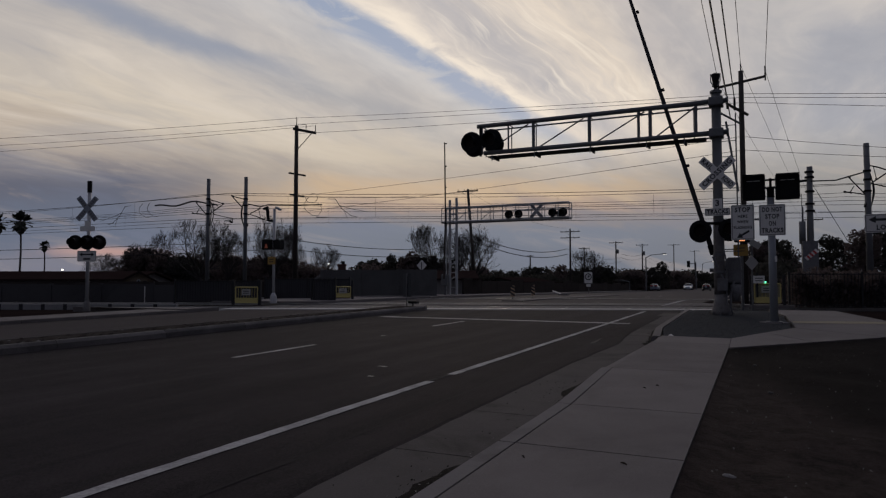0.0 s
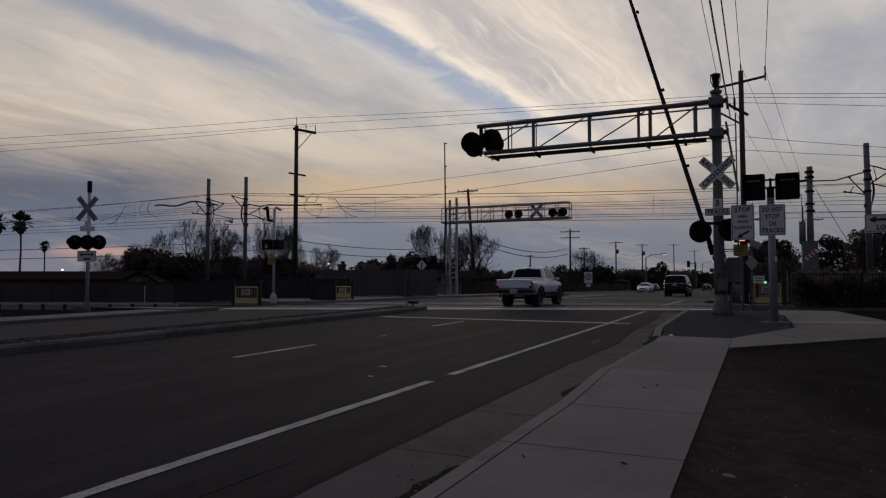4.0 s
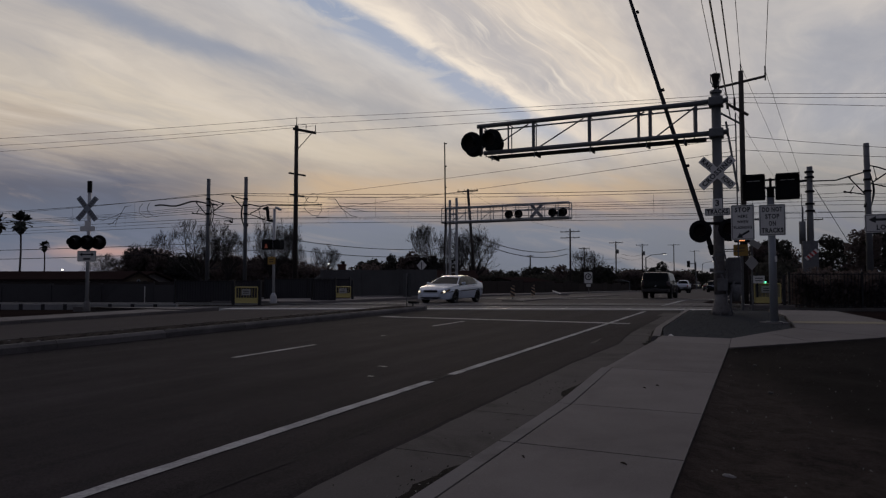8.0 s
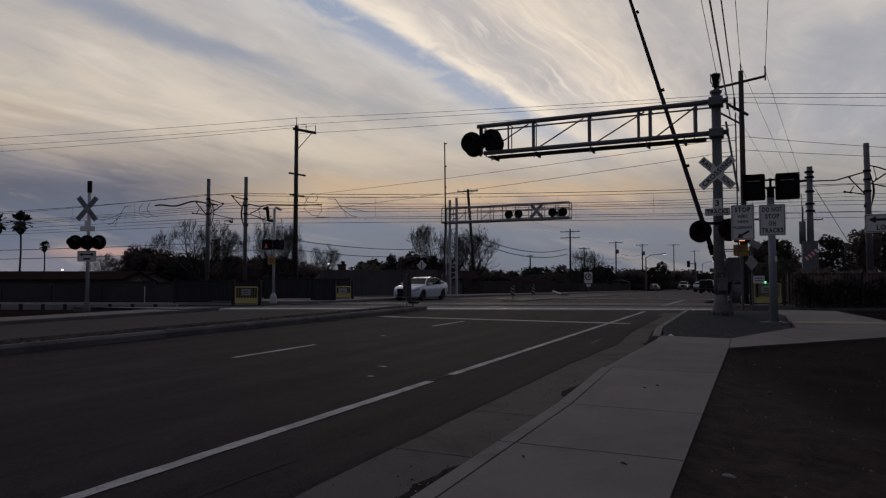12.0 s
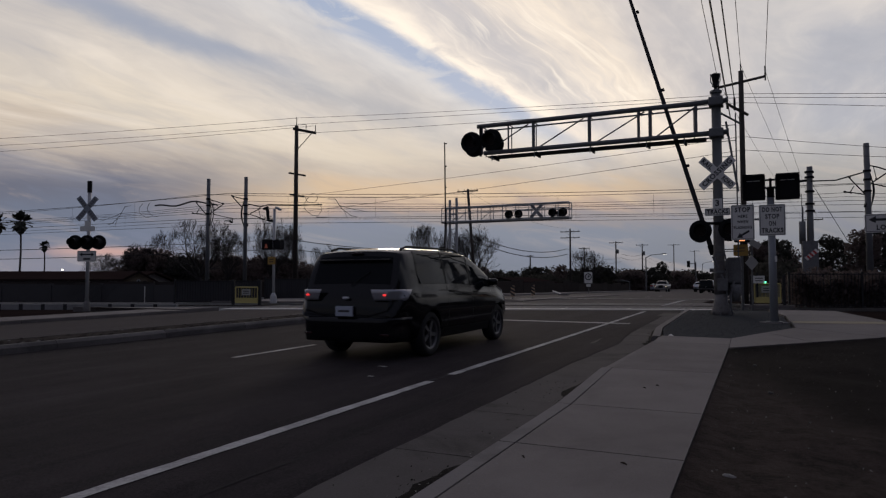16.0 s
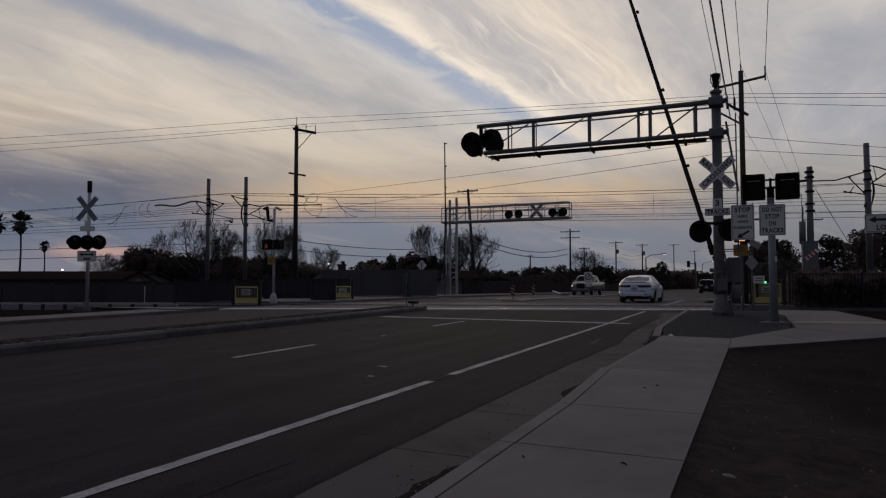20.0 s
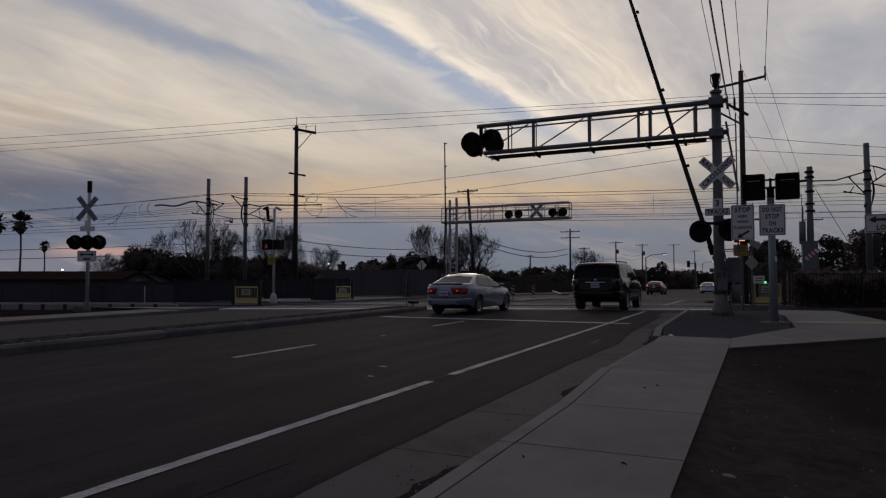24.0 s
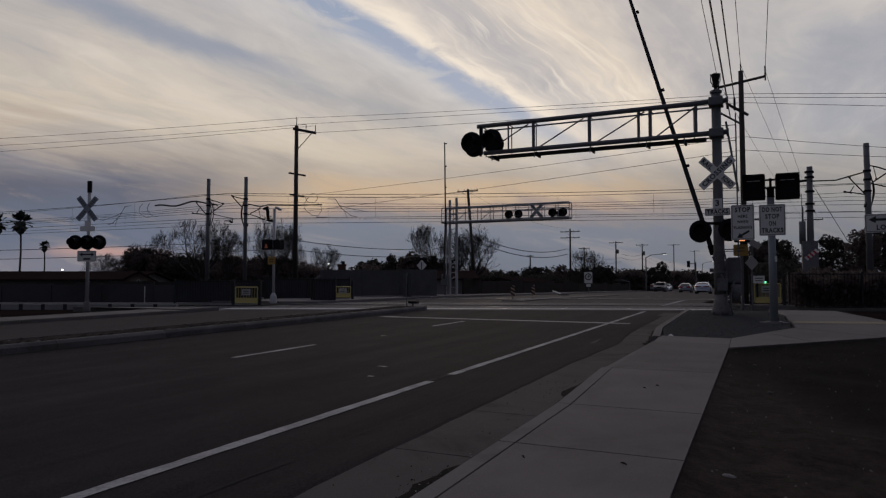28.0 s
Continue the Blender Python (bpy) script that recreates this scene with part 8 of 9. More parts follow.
black_suv = build_car("suv_car", "black sport utility vehicle with roof rails and chrome strip", "car", "suv", 4.79, 0.975, 1.76, 2.70, 0.95, 0.365, P_BLACK, size=1.02, spokes=(5, 0.14), sill=0.30, width=0.26, tail=("tall", 0.45, 0.64, 0.16, 0.18), plate_z=0.51, chrome_bar=(0.575, 0.36), roof_rails=True, tail_mat=M_TAILDARK)
white_fastback = build_car("sedan_car", "white fastback sedan with dark alloy wheels", "car", "fastback", 4.88, 0.92, 1.42, 2.85, 0.86, 0.345, P_WHITE, mirror=M_TRIM, size=0.975, rim=M_RIMD, spokes=(5, 0.12), sill=0.19, tail=("wedge", 0.545, 0.655, 0.46, 0.34), plate_z=0.50, fin=True, wide_lamp=1.0, glass_trim=M_CHROME, rim_r=0.80)
white_truck = build_car("pickup_truck", "pale grey crew-cab pickup truck with its headlamps on", "pickup truck", "pickup", 6.0, 1.0, 1.88, 3.55, 0.95, 0.40, P_TRUCK, spokes=(6, 0.12), sill=0.40, width=0.27, lit_head=True, grille=(0.34, 0.58), size=1.0)
far_car = build_car("sedan_car", "dark grey sedan waiting far along the street", "car", "sedan", 4.6, 0.87, 1.46, 2.65, 0.87, 0.32, car_paint("dark_grey_paint", (0.035, 0.037, 0.04), 0.3, 0.35), lit_tail=True)
parked = build_car("hatchback_car", "pale sedan parked by the far kerb", "car", "sedan", 4.5, 0.86, 1.45, 2.6, 0.86, 0.31, P_SILVER)

dark_suv = build_car("suv_car", "dark grey sport utility vehicle coming along the far lanes", "car", "suv", 4.7, 0.94, 1.72, 2.7, 0.92, 0.36, car_paint("slate_grey_paint", (0.05, 0.052, 0.055), 0.3, 0.35), sill=0.30, grille=(0.36, 0.52))
small_white = build_car("hatchback_car", "small white car with its headlamps on, far along the street", "car", "sedan", 4.3, 0.84, 1.46, 2.55, 0.84, 0.31, P_WHITE, lit_head=True)


# ---- trees and hedges ----
def bare_tree(x, y, h, spread, seed):
    """Leafless tree: a fan of limbs that fork into fine twigs, with a rounded crown of the given height and radius."""
    rng = random.Random(seed * 17 + 3)
    z0 = gz(y) - 0.1
    t = thing("bare_tree", "leafless winter tree with fine dark branches", "tree", x, y, z0, group="bare trees")
    bt, bc = bmesh.new(), bmesh.new()
    r0 = 0.021 * h

    def grow(p, d, length, r, depth):
        n = 3 if depth > 2 else 2
        pts, rad = [p], [r]
        q = p
        for i in range(n):
            d = (d + Vector((rng.uniform(-0.17, 0.17), rng.uniform(-0.17, 0.17), rng.uniform(-0.02, 0.10)))).normalized()
            q = q + d * (length / n)
            pts.append(q)
            rad.append(max(0.0011 * h, r * (1 - 0.36 * (i + 1) / n)))
        tube(bt if depth > 4 else bc, pts, rad, 6 if depth > 4 else 3, False)
        if depth == 0:
            return
        # short side twigs along the limbs fill the crown from within
        for k in range(3 if depth in (5, 6) else 0):
            u = Matrix.Rotation(rng.uniform(0, math.tau), 3, d) @ d.orthogonal().normalized()
            grow(rng.choice(pts[1:]), (d * 0.5 + u * 0.8 + Vector((0, 0, 0.1))).normalized(), length * 0.5, r * 0.35, 2)
        for k in range(3 if depth in (1, 2, 3, 5) else 2):
            a = rng.uniform(0, math.tau)
            tilt = rng.uniform(0.28, 0.80)
            u = Matrix.Rotation(a, 3, d) @ d.orthogonal().normalized()
            nd = (d * math.cos(tilt) + u * math.sin(tilt) + Vector((0, 0, 0.16))).normalized()
            at = pts[-1] if k == 0 else rng.choice(pts[1:])
            grow(at, nd, length * rng.uniform(0.68, 0.86), rad[-1] * (0.85 if k == 0 else 0.70), depth - 1)

    tube(bt, [Vector((0, 0, 0)), Vector((0.02 * h, 0, 0.10 * h)), Vector((0, 0, 0.20 * h))], [r0 * 1.15, r0, r0 * 0.95], 7, False)
    for k in range(6):
        a, tilt = k * 1.05 + rng.uniform(-0.3, 0.3), rng.uniform(0.25, 0.95)
        grow(Vector((0, 0, h * rng.uniform(0.12, 0.20))), Vector((math.sin(tilt) * math.cos(a), math.sin(tilt) * math.sin(a), math.cos(tilt))), h * 0.21, r0 * 0.72, 6)
    # bring the crown to its height and width, and round its outline off
    tops = sorted(v.co.z for v in bc.verts)
    wide = sorted(math.hypot(v.co.x, v.co.y) for v in bc.verts)
    kz, kr = h / tops[int(len(tops) * 0.97)], spread / wide[int(len(wide) * 0.86)]
    mid = Vector((0, 0, 0.52 * h))
    for b in (bt, bc):
        for v in b.verts:
            c = Vector((v.co.x * kr, v.co.y * kr, v.co.z * kz)) - mid
            e = math.sqrt((c.x ** 2 + c.y ** 2) / spread ** 2 + (c.z / (0.48 * h)) ** 2)
            if e > 1.0 and c.z > -0.2 * h:
                c *= (1.0 + 0.45 * math.tanh((e - 1.0) / 0.6)) / e
            v.co = mid + c
    part("trunk", bt, M_BARK, t, "", True)
    part("crown", bc, M_BARK, t, "fine leafless twigs")


def leafy_tree(x, y, h, radius, tall, material, label, seed, n=1500):
    """Trunk and an uneven crown of many small leaf faces in clumps."""
    rng = np.random.RandomState(seed)
    z0 = gz(y) - 0.1
    t = thing("evergreen_tree", label, "tree", x, y, z0, group="dark trees")
    part("trunk", bar([(0, 0, 0), (0.1, 0, h * 0.5), (0.05, 0, h * 0.8)], [0.2, 0.14, 0.05], 7), M_BARK, t)
    m = 44
    cz = rng.uniform(0.12, 0.95, m) * h
    span = radius * np.sqrt(np.clip(1 - (cz / h) ** (1.5 if tall > 1 else 3.0), 0.04, 1))
    ang = rng.uniform(0, 6.28, m)
    rad = span * np.sqrt(rng.uniform(0, 1, m))
    cr = rng.uniform(0.12, 0.30, m) * radius * 1.3
    cen = np.stack([rad * np.cos(ang), rad * np.sin(ang), cz], 1)
    idx = rng.randint(0, m, n)
    d = rng.normal(size=(n, 3))
    d /= np.linalg.norm(d, axis=1)[:, None]
    pos = cen[idx] + d * (cr[idx] * rng.uniform(0.55, 1.05, n))[:, None]
    pos[:, 2] = np.clip(pos[:, 2], 0.05, None)
    pos[:, 2] *= h / max(pos[:, 2].max(), 0.1)
    s = 0.030 * radius * rng.uniform(1.0, 3.0, n)
    u = rng.normal(size=(n, 3))
    u /= np.linalg.norm(u, axis=1)[:, None]
    w = np.cross(u, rng.normal(size=(n, 3)))
    w /= np.linalg.norm(w, axis=1)[:, None]
    v = np.concatenate([pos + u * s[:, None], pos + w * s[:, None] * 0.6, pos - u * s[:, None], pos - w * s[:, None] * 0.6])
    i = np.arange(n)
    faces = np.stack([i, i + n, i + 2 * n, i + 3 * n], 1)
    me = bpy.data.meshes.new("crown")
    me.from_pydata(v.tolist(), [], faces.tolist())
    me.materials.append(material)
    ob = new("crown", me)
    ob.parent = t
    tagged(ob, "uneven crown of dark leaves")


def palm_tree(x, y, h, r, seed):
    rng = random.Random(seed)
    z0 = gz(y)
    t = thing("palm_tree", "tall thin fan palm with a shaggy crown", "palm tree", x, y, z0, group="palm trees")
    part("trunk", bar([(0, 0, 0), (0.2, 0, h * 0.5), (0, 0, h - r * 0.6)], [0.20, 0.14, 0.12], 8), M_BARK, t, "", True)
    for k in range(34):
        a, e = rng.uniform(0, math.tau), rng.uniform(-0.9, 1.4)
        d = Vector((math.cos(a) * math.cos(e), math.sin(a) * math.cos(e), math.sin(e)))
        c = Vector((0, 0, h - r * 0.75))
        side = d.cross(Vector((0, 0, 1))).normalized() if abs(d.z) < 0.99 else Vector((1, 0, 0))
        bm = bmesh.new()
        tip = c + d * r * rng.uniform(0.85, 1.1)
        mid = c + d * r * 0.55
        hub = bm.verts.new(c + d * 0.2 * r)
        fan = [bm.verts.new(mid + side * r * 0.30 * s + (tip - mid) * (1 - abs(s) * 0.6) + Vector((0, 0, rng.uniform(-0.1, 0.1)))) for s in (-1, -0.5, 0, 0.5, 1)]
        for p, q in zip(fan, fan[1:]):
            bm.faces.new((hub, p, q))
        part("frond", bm, M_PALM, t)
    part("skirt", bar([(0, 0, h - r * 1.9), (0, 0, h - r * 1.5), (0, 0, h - r * 0.7)], [0.15, r * 0.42, r * 0.35], 9), M_PALM, t, "hanging dead fronds")


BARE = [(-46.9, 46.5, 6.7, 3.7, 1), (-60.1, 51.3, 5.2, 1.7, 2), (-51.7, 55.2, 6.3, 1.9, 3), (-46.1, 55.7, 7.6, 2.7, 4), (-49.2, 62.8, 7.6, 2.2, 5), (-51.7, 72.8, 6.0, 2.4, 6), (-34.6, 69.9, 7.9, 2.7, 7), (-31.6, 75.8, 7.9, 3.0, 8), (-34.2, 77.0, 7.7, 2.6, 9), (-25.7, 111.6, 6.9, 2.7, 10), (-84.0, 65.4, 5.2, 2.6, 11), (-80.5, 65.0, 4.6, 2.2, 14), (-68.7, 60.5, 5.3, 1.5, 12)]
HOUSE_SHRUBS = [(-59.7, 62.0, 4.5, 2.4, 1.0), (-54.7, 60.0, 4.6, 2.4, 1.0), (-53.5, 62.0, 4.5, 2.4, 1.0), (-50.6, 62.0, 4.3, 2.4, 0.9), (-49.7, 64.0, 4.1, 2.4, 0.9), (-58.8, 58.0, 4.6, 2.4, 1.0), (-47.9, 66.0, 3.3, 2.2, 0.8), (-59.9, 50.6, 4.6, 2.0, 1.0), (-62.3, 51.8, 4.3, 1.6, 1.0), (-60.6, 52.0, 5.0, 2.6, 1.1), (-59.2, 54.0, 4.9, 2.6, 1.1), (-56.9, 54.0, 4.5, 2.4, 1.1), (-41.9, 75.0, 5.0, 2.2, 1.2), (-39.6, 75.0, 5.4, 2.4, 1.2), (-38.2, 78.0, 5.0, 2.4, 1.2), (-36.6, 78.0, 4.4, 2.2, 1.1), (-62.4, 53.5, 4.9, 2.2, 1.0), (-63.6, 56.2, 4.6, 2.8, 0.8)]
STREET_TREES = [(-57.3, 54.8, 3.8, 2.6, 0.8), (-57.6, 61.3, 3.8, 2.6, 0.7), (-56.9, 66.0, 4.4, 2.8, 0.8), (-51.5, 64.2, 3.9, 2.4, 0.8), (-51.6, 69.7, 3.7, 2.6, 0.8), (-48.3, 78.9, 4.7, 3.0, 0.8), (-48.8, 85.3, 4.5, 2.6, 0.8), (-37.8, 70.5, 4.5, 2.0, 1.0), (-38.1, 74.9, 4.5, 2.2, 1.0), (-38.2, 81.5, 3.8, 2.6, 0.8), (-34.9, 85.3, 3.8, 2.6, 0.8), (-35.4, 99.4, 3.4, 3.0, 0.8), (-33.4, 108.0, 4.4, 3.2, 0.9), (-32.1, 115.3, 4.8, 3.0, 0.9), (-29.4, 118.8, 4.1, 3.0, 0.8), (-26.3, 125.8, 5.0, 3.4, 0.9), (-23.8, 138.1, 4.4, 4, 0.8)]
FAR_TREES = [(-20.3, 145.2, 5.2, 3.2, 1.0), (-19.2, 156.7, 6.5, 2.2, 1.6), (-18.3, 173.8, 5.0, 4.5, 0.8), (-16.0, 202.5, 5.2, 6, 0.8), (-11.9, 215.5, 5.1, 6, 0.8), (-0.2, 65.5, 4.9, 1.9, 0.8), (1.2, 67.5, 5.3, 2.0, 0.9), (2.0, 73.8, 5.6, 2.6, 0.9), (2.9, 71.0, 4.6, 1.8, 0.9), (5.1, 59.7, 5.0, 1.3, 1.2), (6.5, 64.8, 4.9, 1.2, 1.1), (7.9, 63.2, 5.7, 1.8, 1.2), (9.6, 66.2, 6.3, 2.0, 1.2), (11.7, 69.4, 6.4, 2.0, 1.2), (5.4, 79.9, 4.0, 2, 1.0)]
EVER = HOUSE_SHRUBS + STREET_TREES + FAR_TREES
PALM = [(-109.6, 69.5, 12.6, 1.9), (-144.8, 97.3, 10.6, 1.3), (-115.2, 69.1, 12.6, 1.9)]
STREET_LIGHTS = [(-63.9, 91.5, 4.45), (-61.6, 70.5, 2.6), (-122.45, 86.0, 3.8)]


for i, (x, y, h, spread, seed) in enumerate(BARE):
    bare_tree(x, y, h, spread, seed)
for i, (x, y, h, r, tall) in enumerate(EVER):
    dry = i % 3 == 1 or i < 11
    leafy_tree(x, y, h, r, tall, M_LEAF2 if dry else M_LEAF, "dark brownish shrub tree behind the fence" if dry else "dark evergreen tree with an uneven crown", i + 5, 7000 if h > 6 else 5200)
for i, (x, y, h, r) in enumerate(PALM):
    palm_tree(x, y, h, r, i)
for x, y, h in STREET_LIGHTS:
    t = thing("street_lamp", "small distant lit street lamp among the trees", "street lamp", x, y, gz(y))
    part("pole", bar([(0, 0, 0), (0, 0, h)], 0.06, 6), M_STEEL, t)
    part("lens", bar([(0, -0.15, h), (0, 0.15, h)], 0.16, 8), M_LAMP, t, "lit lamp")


def hedge(name, points, h, depth, label, seed, n, material):
    """A ragged bank of shrubs between points, nobody could count its leaves."""
    rng = np.random.RandomState(seed)
    pts = np.array(points, float)
    seg = rng.randint(0, len(pts) - 1, n)
    f = rng.uniform(0, 1, n)
    base = pts[seg] + (pts[seg + 1] - pts[seg]) * f[:, None]
    run = (seg + f) * 9.0
    hh = h * (0.72 + 0.16 * np.sin(run * 1.7 + seed) + 0.12 * np.sin(run * 4.3))
    z = hh * rng.uniform(0, 1, n) ** 0.6
    off = rng.normal(0, 0.4, (n, 2)) * depth
    gzv = np.interp(base[:, 1], PROFILE_Y, PROFILE_Z)
    pos = np.stack([base[:, 0] + off[:, 0], base[:, 1] + off[:, 1], gzv + z], 1)
    s = h * rng.uniform(0.025, 0.075, n)
    u = rng.normal(size=(n, 3))
    u /= np.linalg.norm(u, axis=1)[:, None]
    w = np.cross(u, rng.normal(size=(n, 3)))
    w /= np.linalg.norm(w, axis=1)[:, None]
    v = np.concatenate([pos + u * s[:, None], pos + w * s[:, None] * 0.6, pos - u * s[:, None], pos - w * s[:, None] * 0.6])
    i = np.arange(n)
    me = bpy.data.meshes.new(name)
    me.from_pydata(v.tolist(), [], np.stack([i, i + n, i + 2 * n, i + 3 * n], 1).tolist())
    me.materials.append(material)
    tagged(new(name, me), label, "hedge", kind="stuff")


hedge("shrub_bank", [(-67, 54.5), (-55, 58), (-40, 66)], 3.4, 2.0, "dark bank of shrubs and trees behind the houses", 3, 15000, M_LEAF2)
hedge("shrub_bank", [(-40, 66), (-31, 82), (-28, 120), (-27, 170), (-25, 240)], 3.0, 1.6, "dark shrubs and small trees along the street", 5, 26000, M_LEAF)
hedge("far_woods", [(-60, 240), (-20, 320), (20, 320), (90, 260)], 7.5, 6.0, "far dark tree line at the end of the street", 8, 12000, M_LEAF)
hedge("shrub_bank", [(0.5, 55), (3, 70), (2.5, 110), (1.5, 180)], 3.2, 1.2, "dark shrubs along the near side beyond the tracks", 9, 14000, M_LEAF)
hedge("shrub_bank", [(1.6, 33.5), (5.5, 35.5), (9, 37.5), (16, 42), (40, 50)], 1.7, 1.0, "low dark shrubs behind the picket fence", 11, 20000, M_LEAF2)
hedge("shrub_bank", [(1.4, 30.6), (5.0, 32.0), (9.5, 33.6)], 1.5, 0.45, "dense dark shrubs against the picket fence", 13, 12000, M_LEAF2)


# ---- litter and debris ----
def litter():
    rng = random.Random(9)
    bm = bmesh.new()
    for k in range(220):
        x, y = -0.35 + abs(rng.gauss(0, 1.3)), rng.uniform(1.6, 13.5)
        if y > float(np.interp(x, [-0.42, 2.1, 3.9, 9], [11.2, 14.2, 16.4, 17])):
            continue
        d = min(x + 0.425, 1.0)
        z = gz(y) + 0.09 - 0.10 * max(0, min(1, (d - 0.6) / 1.5)) + 0.02
        r = rng.uniform(0.003, 0.008)
        a = rng.uniform(0, 6.28)
        q = [bm.verts.new((x + r * math.cos(a + i * 1.57) * (1.6 if i % 2 else 0.8), y + r * math.sin(a + i * 1.57), z + rng.uniform(0, 0.02))) for i in range(4)]
        bm.faces.new(q)
    tagged(mesh_object("dirt_litter", bm, M_LITTER, None), "scattered pale stones and scraps on the dirt", "litter", kind="stuff")
    bm = bmesh.new()
    for k in range(260):
        y = rng.uniform(-2, 22)
        x = rng.uniform(-12.35, -11.6)
        r = rng.uniform(0.02, 0.07)
        z = gz(y) + 0.149
        b = [bm.verts.new((x + r * math.cos(i * 1.2566), y + r * math.sin(i * 1.2566) * 1.8, z)) for i in range(5)]
        tp = bm.verts.new((x, y, z + r * 0.55))
        for i in range(5):
            bm.faces.new((b[i], b[(i + 1) % 5], tp))
    tagged(mesh_object("median_rubble", bm, M_SILT, None), "rubble and leaf litter on the median", "litter", kind="stuff")
    bm = bmesh.new()
    for k in range(900):
        y = rng.choice((rng.gauss(3.6, 0.5), rng.uniform(1, 20), rng.gauss(7.3, 0.6)))
        x = kerb_back(y) - 0.17 - abs(rng.gauss(0, 0.05 if k % 4 else 0.30))
        r = rng.uniform(0.003, 0.010)
        z = gz(y) + 0.006
        a = rng.uniform(0, 6.28)
        q = [bm.verts.new((x + r * math.cos(a + i * 1.57), y + r * math.sin(a + i * 1.57) * 1.5, z + rng.uniform(0, 0.012))) for i in range(4)]
        bm.faces.new(q)
    tagged(mesh_object("gutter_leaves", bm, M_GRIME, None), "dark leaves and grit lying in the gutter", "litter", kind="stuff")
    bm = bmesh.new()
    for k in range(70):
        y = rng.gauss(3.5, 0.7) if k % 2 else rng.uniform(1.5, 12)
        x = kerb_back(y) - 0.20 - abs(rng.gauss(0, 0.12)) + (0.35 if k % 9 == 0 else 0.0)
        r, a, z = rng.uniform(0.003, 0.008), rng.uniform(0, 6.28), gz(y) + (0.145 if x > kerb_back(y) - 0.15 else 0.022)
        bm.faces.new([bm.verts.new((x + r * math.cos(a + i * 1.57), y + r * math.sin(a + i * 1.57) * 1.5, z)) for i in range(4)])
    tagged(mesh_object("gutter_chips", bm, M_LITTER, None), "pale chips and scraps along the gutter", "litter", kind="stuff")
    for x, y, r, nm, lab, m in ((-1.35, 4.05, 0.013, "leaf", "dark dry leaf on the pavement", M_DIRT), (-0.75, 4.15, 0.014, "leaf", "dark dry leaf on the pavement", M_DIRT), (-1.05, 7.0, 0.013, "leaf", "dark dry leaf on the pavement", M_DIRT), (-0.95, 7.2, 0.012, "leaf", "dark dry leaf on the pavement", M_DIRT)):
        t = thing(nm, lab, "leaf", x, y, gz(y) + 0.145, rz=40 * x)
        part("blade", bar([(-r * 1.6, 0, 0.004), (0, 0, 0.008), (r * 1.6, 0, 0.003)], [0.004, r * 0.5, 0.004], 5), m, t)
    for x, y in ((-0.18, 4.35), (-0.05, 9.8), (0.1, 7.6)):
        t = thing("paper_scrap", "pale crumpled paper scrap on the dirt", "litter", x, y, gz(y) + 0.085)
        bm = bmesh.new()
        bmesh.ops.create_icosphere(bm, subdivisions=2, radius=0.03 if y < 5 else 0.016)
        for v in bm.verts:
            v.co *= 1 + 0.35 * noise.noise(v.co * 40 + Vector((x, y, 0)))
            v.co.x *= 1.5
            v.co.z *= 0.6
        part("scrap", bm, M_LITTER, t)
    for x, y, l in ((-4.9, 8.25, 0.13), (-4.55, 7.38, 0.08), (-7.42, 12.55, 0.14)):
        paint("paint_scuff", x, x + l, y, y + 0.05, "small worn paint scuff on asphalt")
    # flat pale pebble on the island's corner
    t = thing("pebble", "white pebble on the corner of the gravel island", "pebble", -1.52, 13.5, gz(13.5) + 0.115)
    bm = bmesh.new()
    bmesh.ops.create_icosphere(bm, subdivisions=2, radius=0.05)
    for v in bm.verts:
        v.co.z *= 0.7
    part("stone", bm, M_SIGN, t, "", True)


litter()


def tar_lines():
    """Sealed cracks and a darker patch in the asphalt."""
    M = mat("crack_sealer", (0.022, 0.021, 0.022), 0.9, vary=0.2, grain=30, bump=0.2, spec=0.1)
    rng = random.Random(2)
    for x0, y0, y1, w in ((-2.95, -3, 8.6, 0.012), (-9.8, 4, 19, 0.012)):
        bm = bmesh.new()
        prev = None
        y = y0
        while y < y1:
            x = x0 + 0.05 * noise.noise((y * 0.8, x0, 0))
            r = [bm.verts.new((x - w, y, gz(y) + 0.004)), bm.verts.new((x + w, y, gz(y) + 0.004))]
            if prev:
                bm.faces.new((prev[0], prev[1], r[1], r[0]))
            prev = r
            y += 0.3
        setting("road_crack", bm, M, "dark sealed crack along the asphalt", "road crack")


tar_lines()


def kerb_grime():
    """Dirt and leaf mould packed against the kerb's foot."""
    bm = bmesh.new()
    prev = None
    y = -4.0
    while y < 22:
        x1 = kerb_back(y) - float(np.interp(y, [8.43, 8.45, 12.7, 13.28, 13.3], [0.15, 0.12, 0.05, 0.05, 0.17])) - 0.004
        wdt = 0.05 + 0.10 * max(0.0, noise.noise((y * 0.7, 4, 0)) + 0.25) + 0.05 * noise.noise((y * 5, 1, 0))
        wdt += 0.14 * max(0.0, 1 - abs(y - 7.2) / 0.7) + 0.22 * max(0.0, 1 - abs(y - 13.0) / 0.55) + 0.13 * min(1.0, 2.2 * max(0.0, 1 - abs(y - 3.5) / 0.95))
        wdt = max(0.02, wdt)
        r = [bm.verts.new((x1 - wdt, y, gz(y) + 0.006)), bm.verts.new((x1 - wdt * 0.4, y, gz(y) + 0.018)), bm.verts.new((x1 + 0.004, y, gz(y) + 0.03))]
        if prev:
            for i in range(2):
                bm.faces.new((prev[i], prev[i + 1], r[i + 1], r[i]))
        prev = r
        y += 0.12
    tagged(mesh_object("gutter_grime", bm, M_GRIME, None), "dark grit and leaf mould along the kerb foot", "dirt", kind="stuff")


kerb_grime()


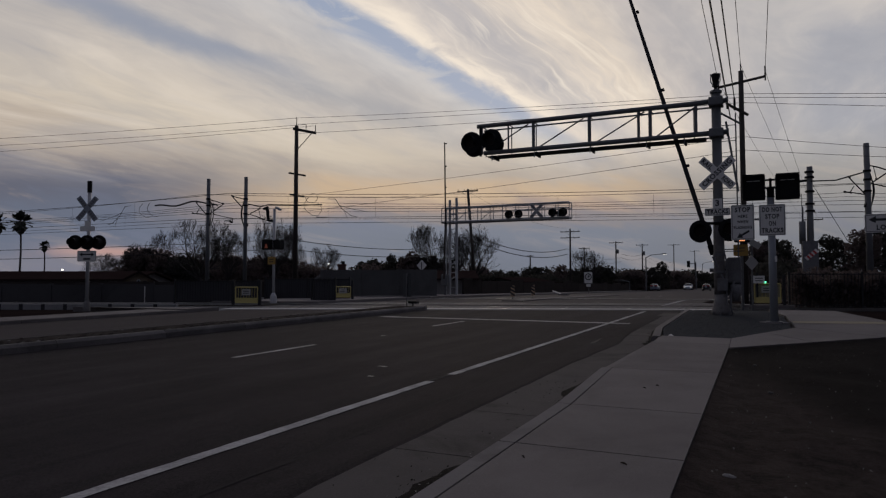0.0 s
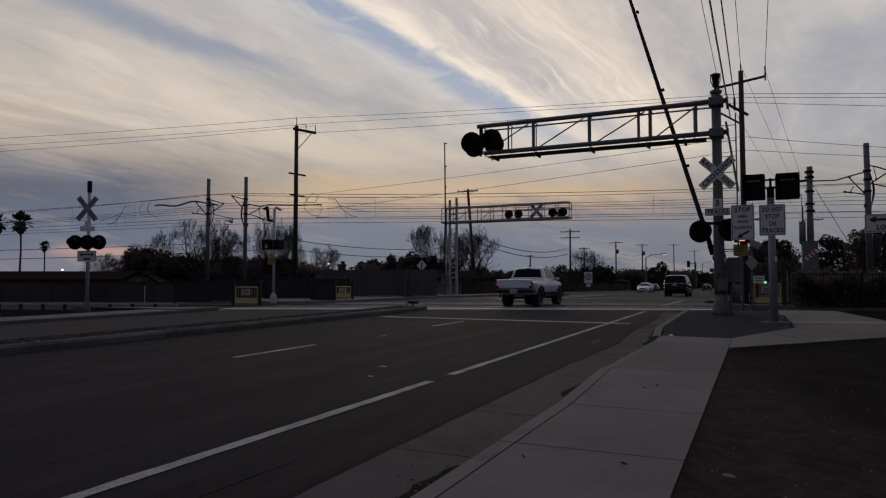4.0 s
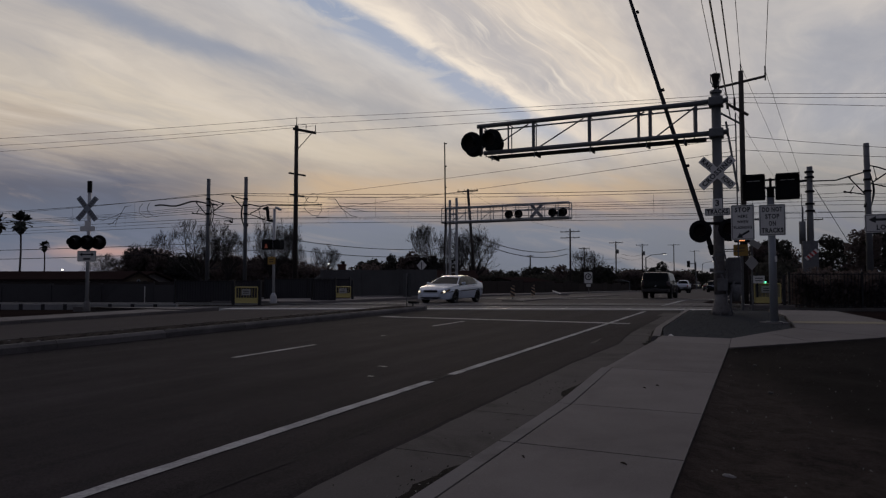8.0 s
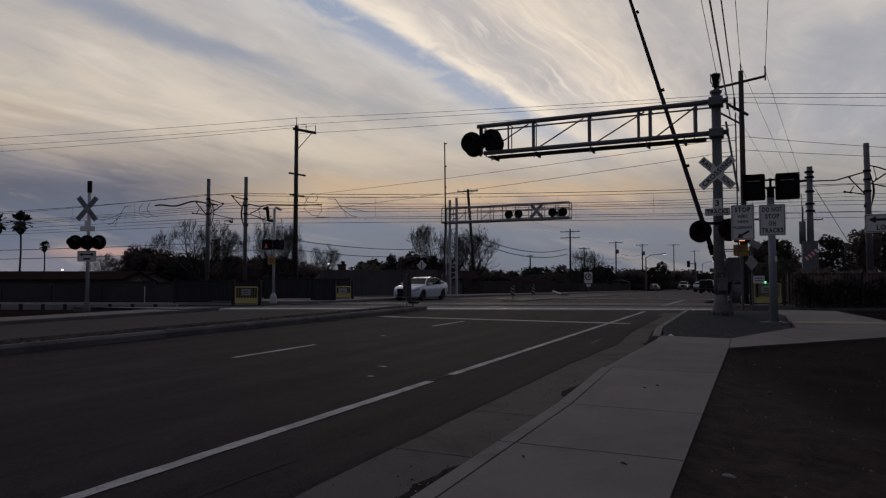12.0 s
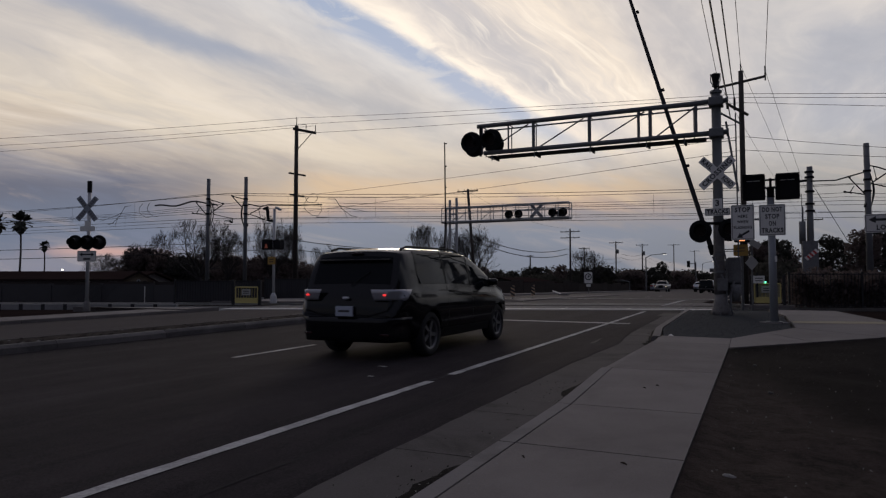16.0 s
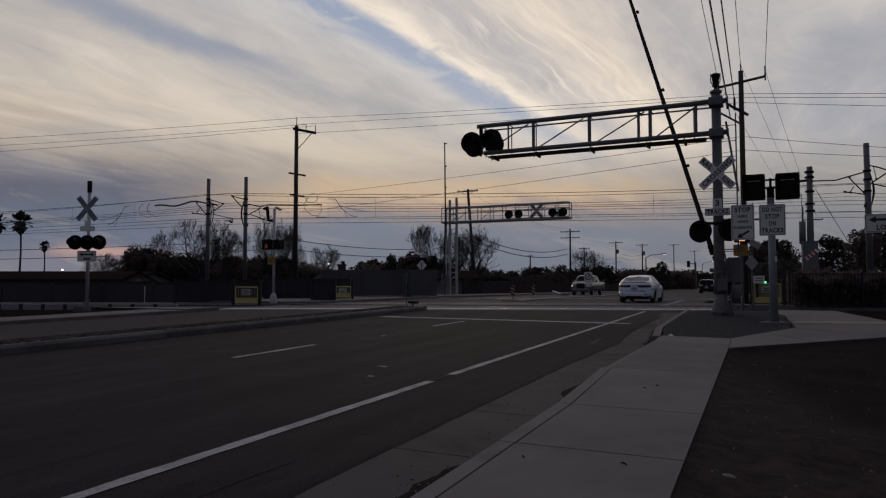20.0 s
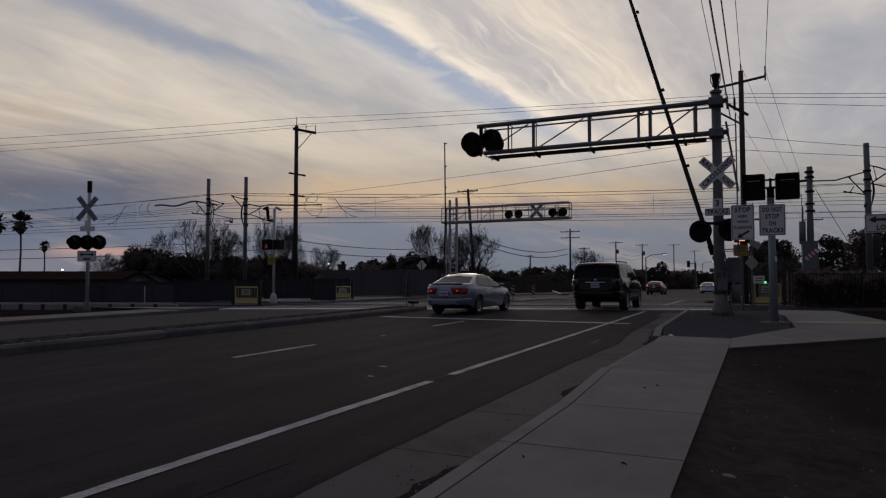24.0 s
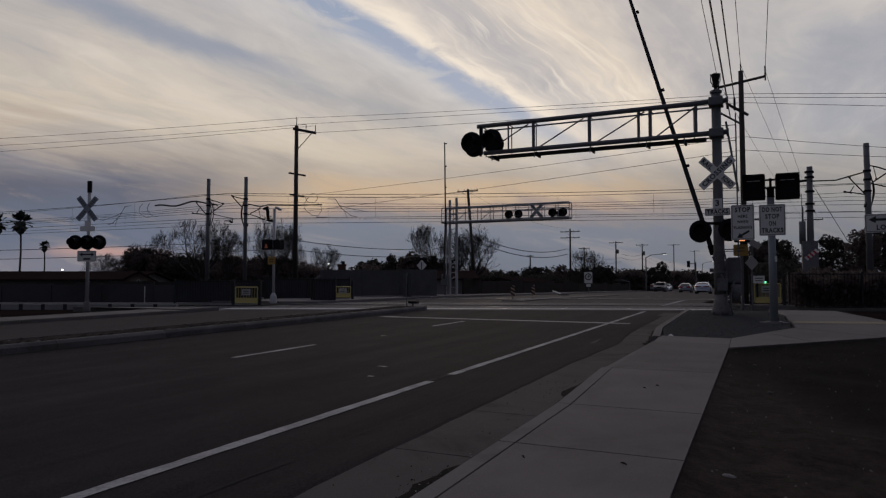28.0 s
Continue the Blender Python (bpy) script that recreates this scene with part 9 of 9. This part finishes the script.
def unseen_walls():
    """Plain unseen walls behind and beside the camera, added to close the place."""
    # added out of view: blocks the east sky and darkens car reflections
    bm = box(bmesh.new(), 9.0, 9.3, -70, 28, -0.3, 6.0)
    setting("wall_east", bm, M_BOARD, "unseen tall dark wall added beside the verge to block light", "wall")
    bm = box(bmesh.new(), -70, -26, -64.2, -64, -0.5, 4.5)
    setting("wall_south", bm, M_WALL, "unseen plain grey wall added behind the place", "wall")


unseen_walls()


# ---- what moves ----
def drive(car, wheels, L, R, x, knots, heading, lead):
    """Key a car along its lane. knots: seconds and the place of its front (or its middle, with lead 0) along the road. x: its lane, or a pair for a car that drifts across its lane."""
    x0, x1 = x if isinstance(x, tuple) else (x, x)
    ts = np.array([k[0] for k in knots], float)
    ys = np.array([k[1] for k in knots], float) - lead

    def where(t):
        if t < ts[0]:
            return ys[0] + (t - ts[0]) * (ys[1] - ys[0]) / (ts[1] - ts[0])
        if t > ts[-1]:
            return ys[-1] + (t - ts[-1]) * (ys[-1] - ys[-2]) / (ts[-1] - ts[-2])
        return float(np.interp(t, ts, ys))

    rows = []
    steps = [i * 0.2 for i in range(141)]
    last = None
    for t in steps:
        y = where(t)
        if last is not None and t not in (0.0, steps[-1]) and (y < -60 or y > 220) and (last < -60 or last > 220) and round(t * 5) % 10:
            continue
        last = y
        slope = (gz(y + 1.4) - gz(y - 1.4)) / 2.8
        z = (gz(y + 1.4) + gz(y - 1.4)) / 2
        across = float(np.interp(y, [3.0, 20.0], [x0, x1]))
        yaw = -math.degrees(math.atan((x1 - x0) / 17.0)) if 3.0 < y < 20.0 else 0.0
        rows.append((t, pose(across, y, z, math.degrees(math.atan(slope)) * heading, 0, yaw if heading > 0 else 180)))
    walk(car, rows)
    for w in wheels:
        at = Vector(w.location)
        wr = [(0.0, Matrix.Translation(at))]
        ang, prev, run = 0.0, where(0.0), False
        for f in range(1, 841):
            t = f / 30
            y = where(t)
            near = -8 < y < 60
            if near:
                if not run:
                    wr.append(((f - 1) / 30, Matrix.Translation(at) @ Matrix.Rotation(ang, 4, "X"))) if f > 1 else None
                run = True
                ang -= max(-1.3, min(1.3, abs(y - prev) / R))
                wr.append((t, Matrix.Translation(at) @ Matrix.Rotation(ang, 4, "X")))
            prev = y
        if wr[-1][0] < 28.0:
            wr.append((28.0, wr[-1][1]))
        walk(w, wr)


def motions():
    """Every vehicle on its lane through the whole clip."""
    fleet = {f[0]: f for f in FLEET}

    def away(car, x, knots):
        c, wheels, L, R = fleet[car]
        drive(c, wheels, L, R, x, knots, 1, L / 2)

    def toward(car, x, knots):
        c, wheels, L, R = fleet[car]
        drive(c, wheels, L, R, x, knots, -1, 0.0)

    away(big_suv, -5.9, [(0.6, 3.9), (1.0, 9.8), (1.6, 18.2), (2.5, 32.6), (3.5, 50.5), (5.5, 90), (6, 98), (7, 107), (8.5, 112), (17, 112), (20, 130), (28, 240)])
    away(lifted_pickup, -8.95, [(2.4, 6.3), (2.8, 12.55), (3.5, 23.1), (5.5, 53), (6.5, 69.5), (7.5, 87.5), (8.0, 97), (9.5, 118), (11, 124), (17.5, 124), (20, 138), (28, 260)])
    away(green_wagon, -6.0, [(5.5, 10.6), (6.0, 17.95), (6.6, 26.8), (7.0, 33.2), (7.5, 41.3), (8.0, 50.3), (8.5, 59.5), (9.0, 70), (9.5, 80.5), (10, 88), (11, 95), (12, 98), (17.5, 98), (19.5, 112), (28, 220)])
    away(black_van, -5.72, [(15.5, 4.75), (15.8, 10.34), (15.9, 12.06), (16.1, 15.42), (16.7, 26.56), (17, 32.24), (17.5, 41.36), (18, 51.08), (18.5, 62.62), (19, 74.14), (19.5, 86.64), (21, 110), (28, 200)])
    away(pearl_sedan, -5.5, [(18.4, 6.95), (18.5, 8.93), (18.6, 10.96), (19, 18.86), (19.6, 31.0), (20, 38.52), (20.5, 47.44), (21, 56.04), (21.5, 62.7), (23.5, 84.22), (28, 150)])
    away(red_sedan, -9.35, [(20.7, 7.9), (20.9, 11.8), (21.2, 17.7), (21.5, 23.5), (23.5, 63.9), (24, 73.5), (26, 110), (28, 135)])
    away(silver_sedan, -9.35, [(23.5, 14.8), (23.6, 16.7), (24, 24.5), (24.5, 34.7), (25, 45), (25.5, 55.5), (26, 65.3), (27, 85), (28, 105)])
    away(black_suv, -5.3, [(23.5, 16.34), (23.8, 23.6), (24, 29.08), (24.2, 35.36), (24.5, 44.16), (25, 57.36), (25.5, 72.18), (26, 85.64), (27, 110), (28, 132)])
    away(white_fastback, (-6.25, -5.8), [(24.9, 5.5), (25, 7.98), (25.2, 12.35), (25.4, 16.48), (25.8, 25.66), (26.1, 33.36), (26.5, 43.28), (27, 56.08), (27.5, 71.2), (28, 87.44)])
    away(far_car, -9.3, [(0, 148), (8, 150), (12, 190), (28, 420)])
    away(parked, -18.2, [(0, 139), (28, 139)])
    toward(strip_sedan, -14.2, [(0, 161.5), (2, 128), (6, 66), (7, 49.3), (7.5, 40.4), (8, 31.3), (8.3, 25.8), (8.6, 20.3), (8.9, 14.6), (9.2, 8.9)])
    toward(grille_sedan, -17.8, [(5.5, 186), (8.5, 113.5), (9, 101), (9.5, 88.6), (10, 77.5), (10.5, 67.0), (11, 56.6), (11.5, 45.6), (12, 34.9), (12.5, 24.3)])
    toward(dark_suv, -14.5, [(0, 560), (24, 178), (27, 132), (28, 115.5)])
    toward(small_white, -15.6, [(0, 600), (24, 205), (27, 152), (28, 134)])
    toward(white_truck, -14.6, [(11.5, 160), (12.5, 152), (14.5, 136), (15.5, 125), (16.5, 113.5), (17.5, 100), (18.5, 86), (19, 79), (20, 63.5), (21, 47.2), (21.5, 38)])


motions()
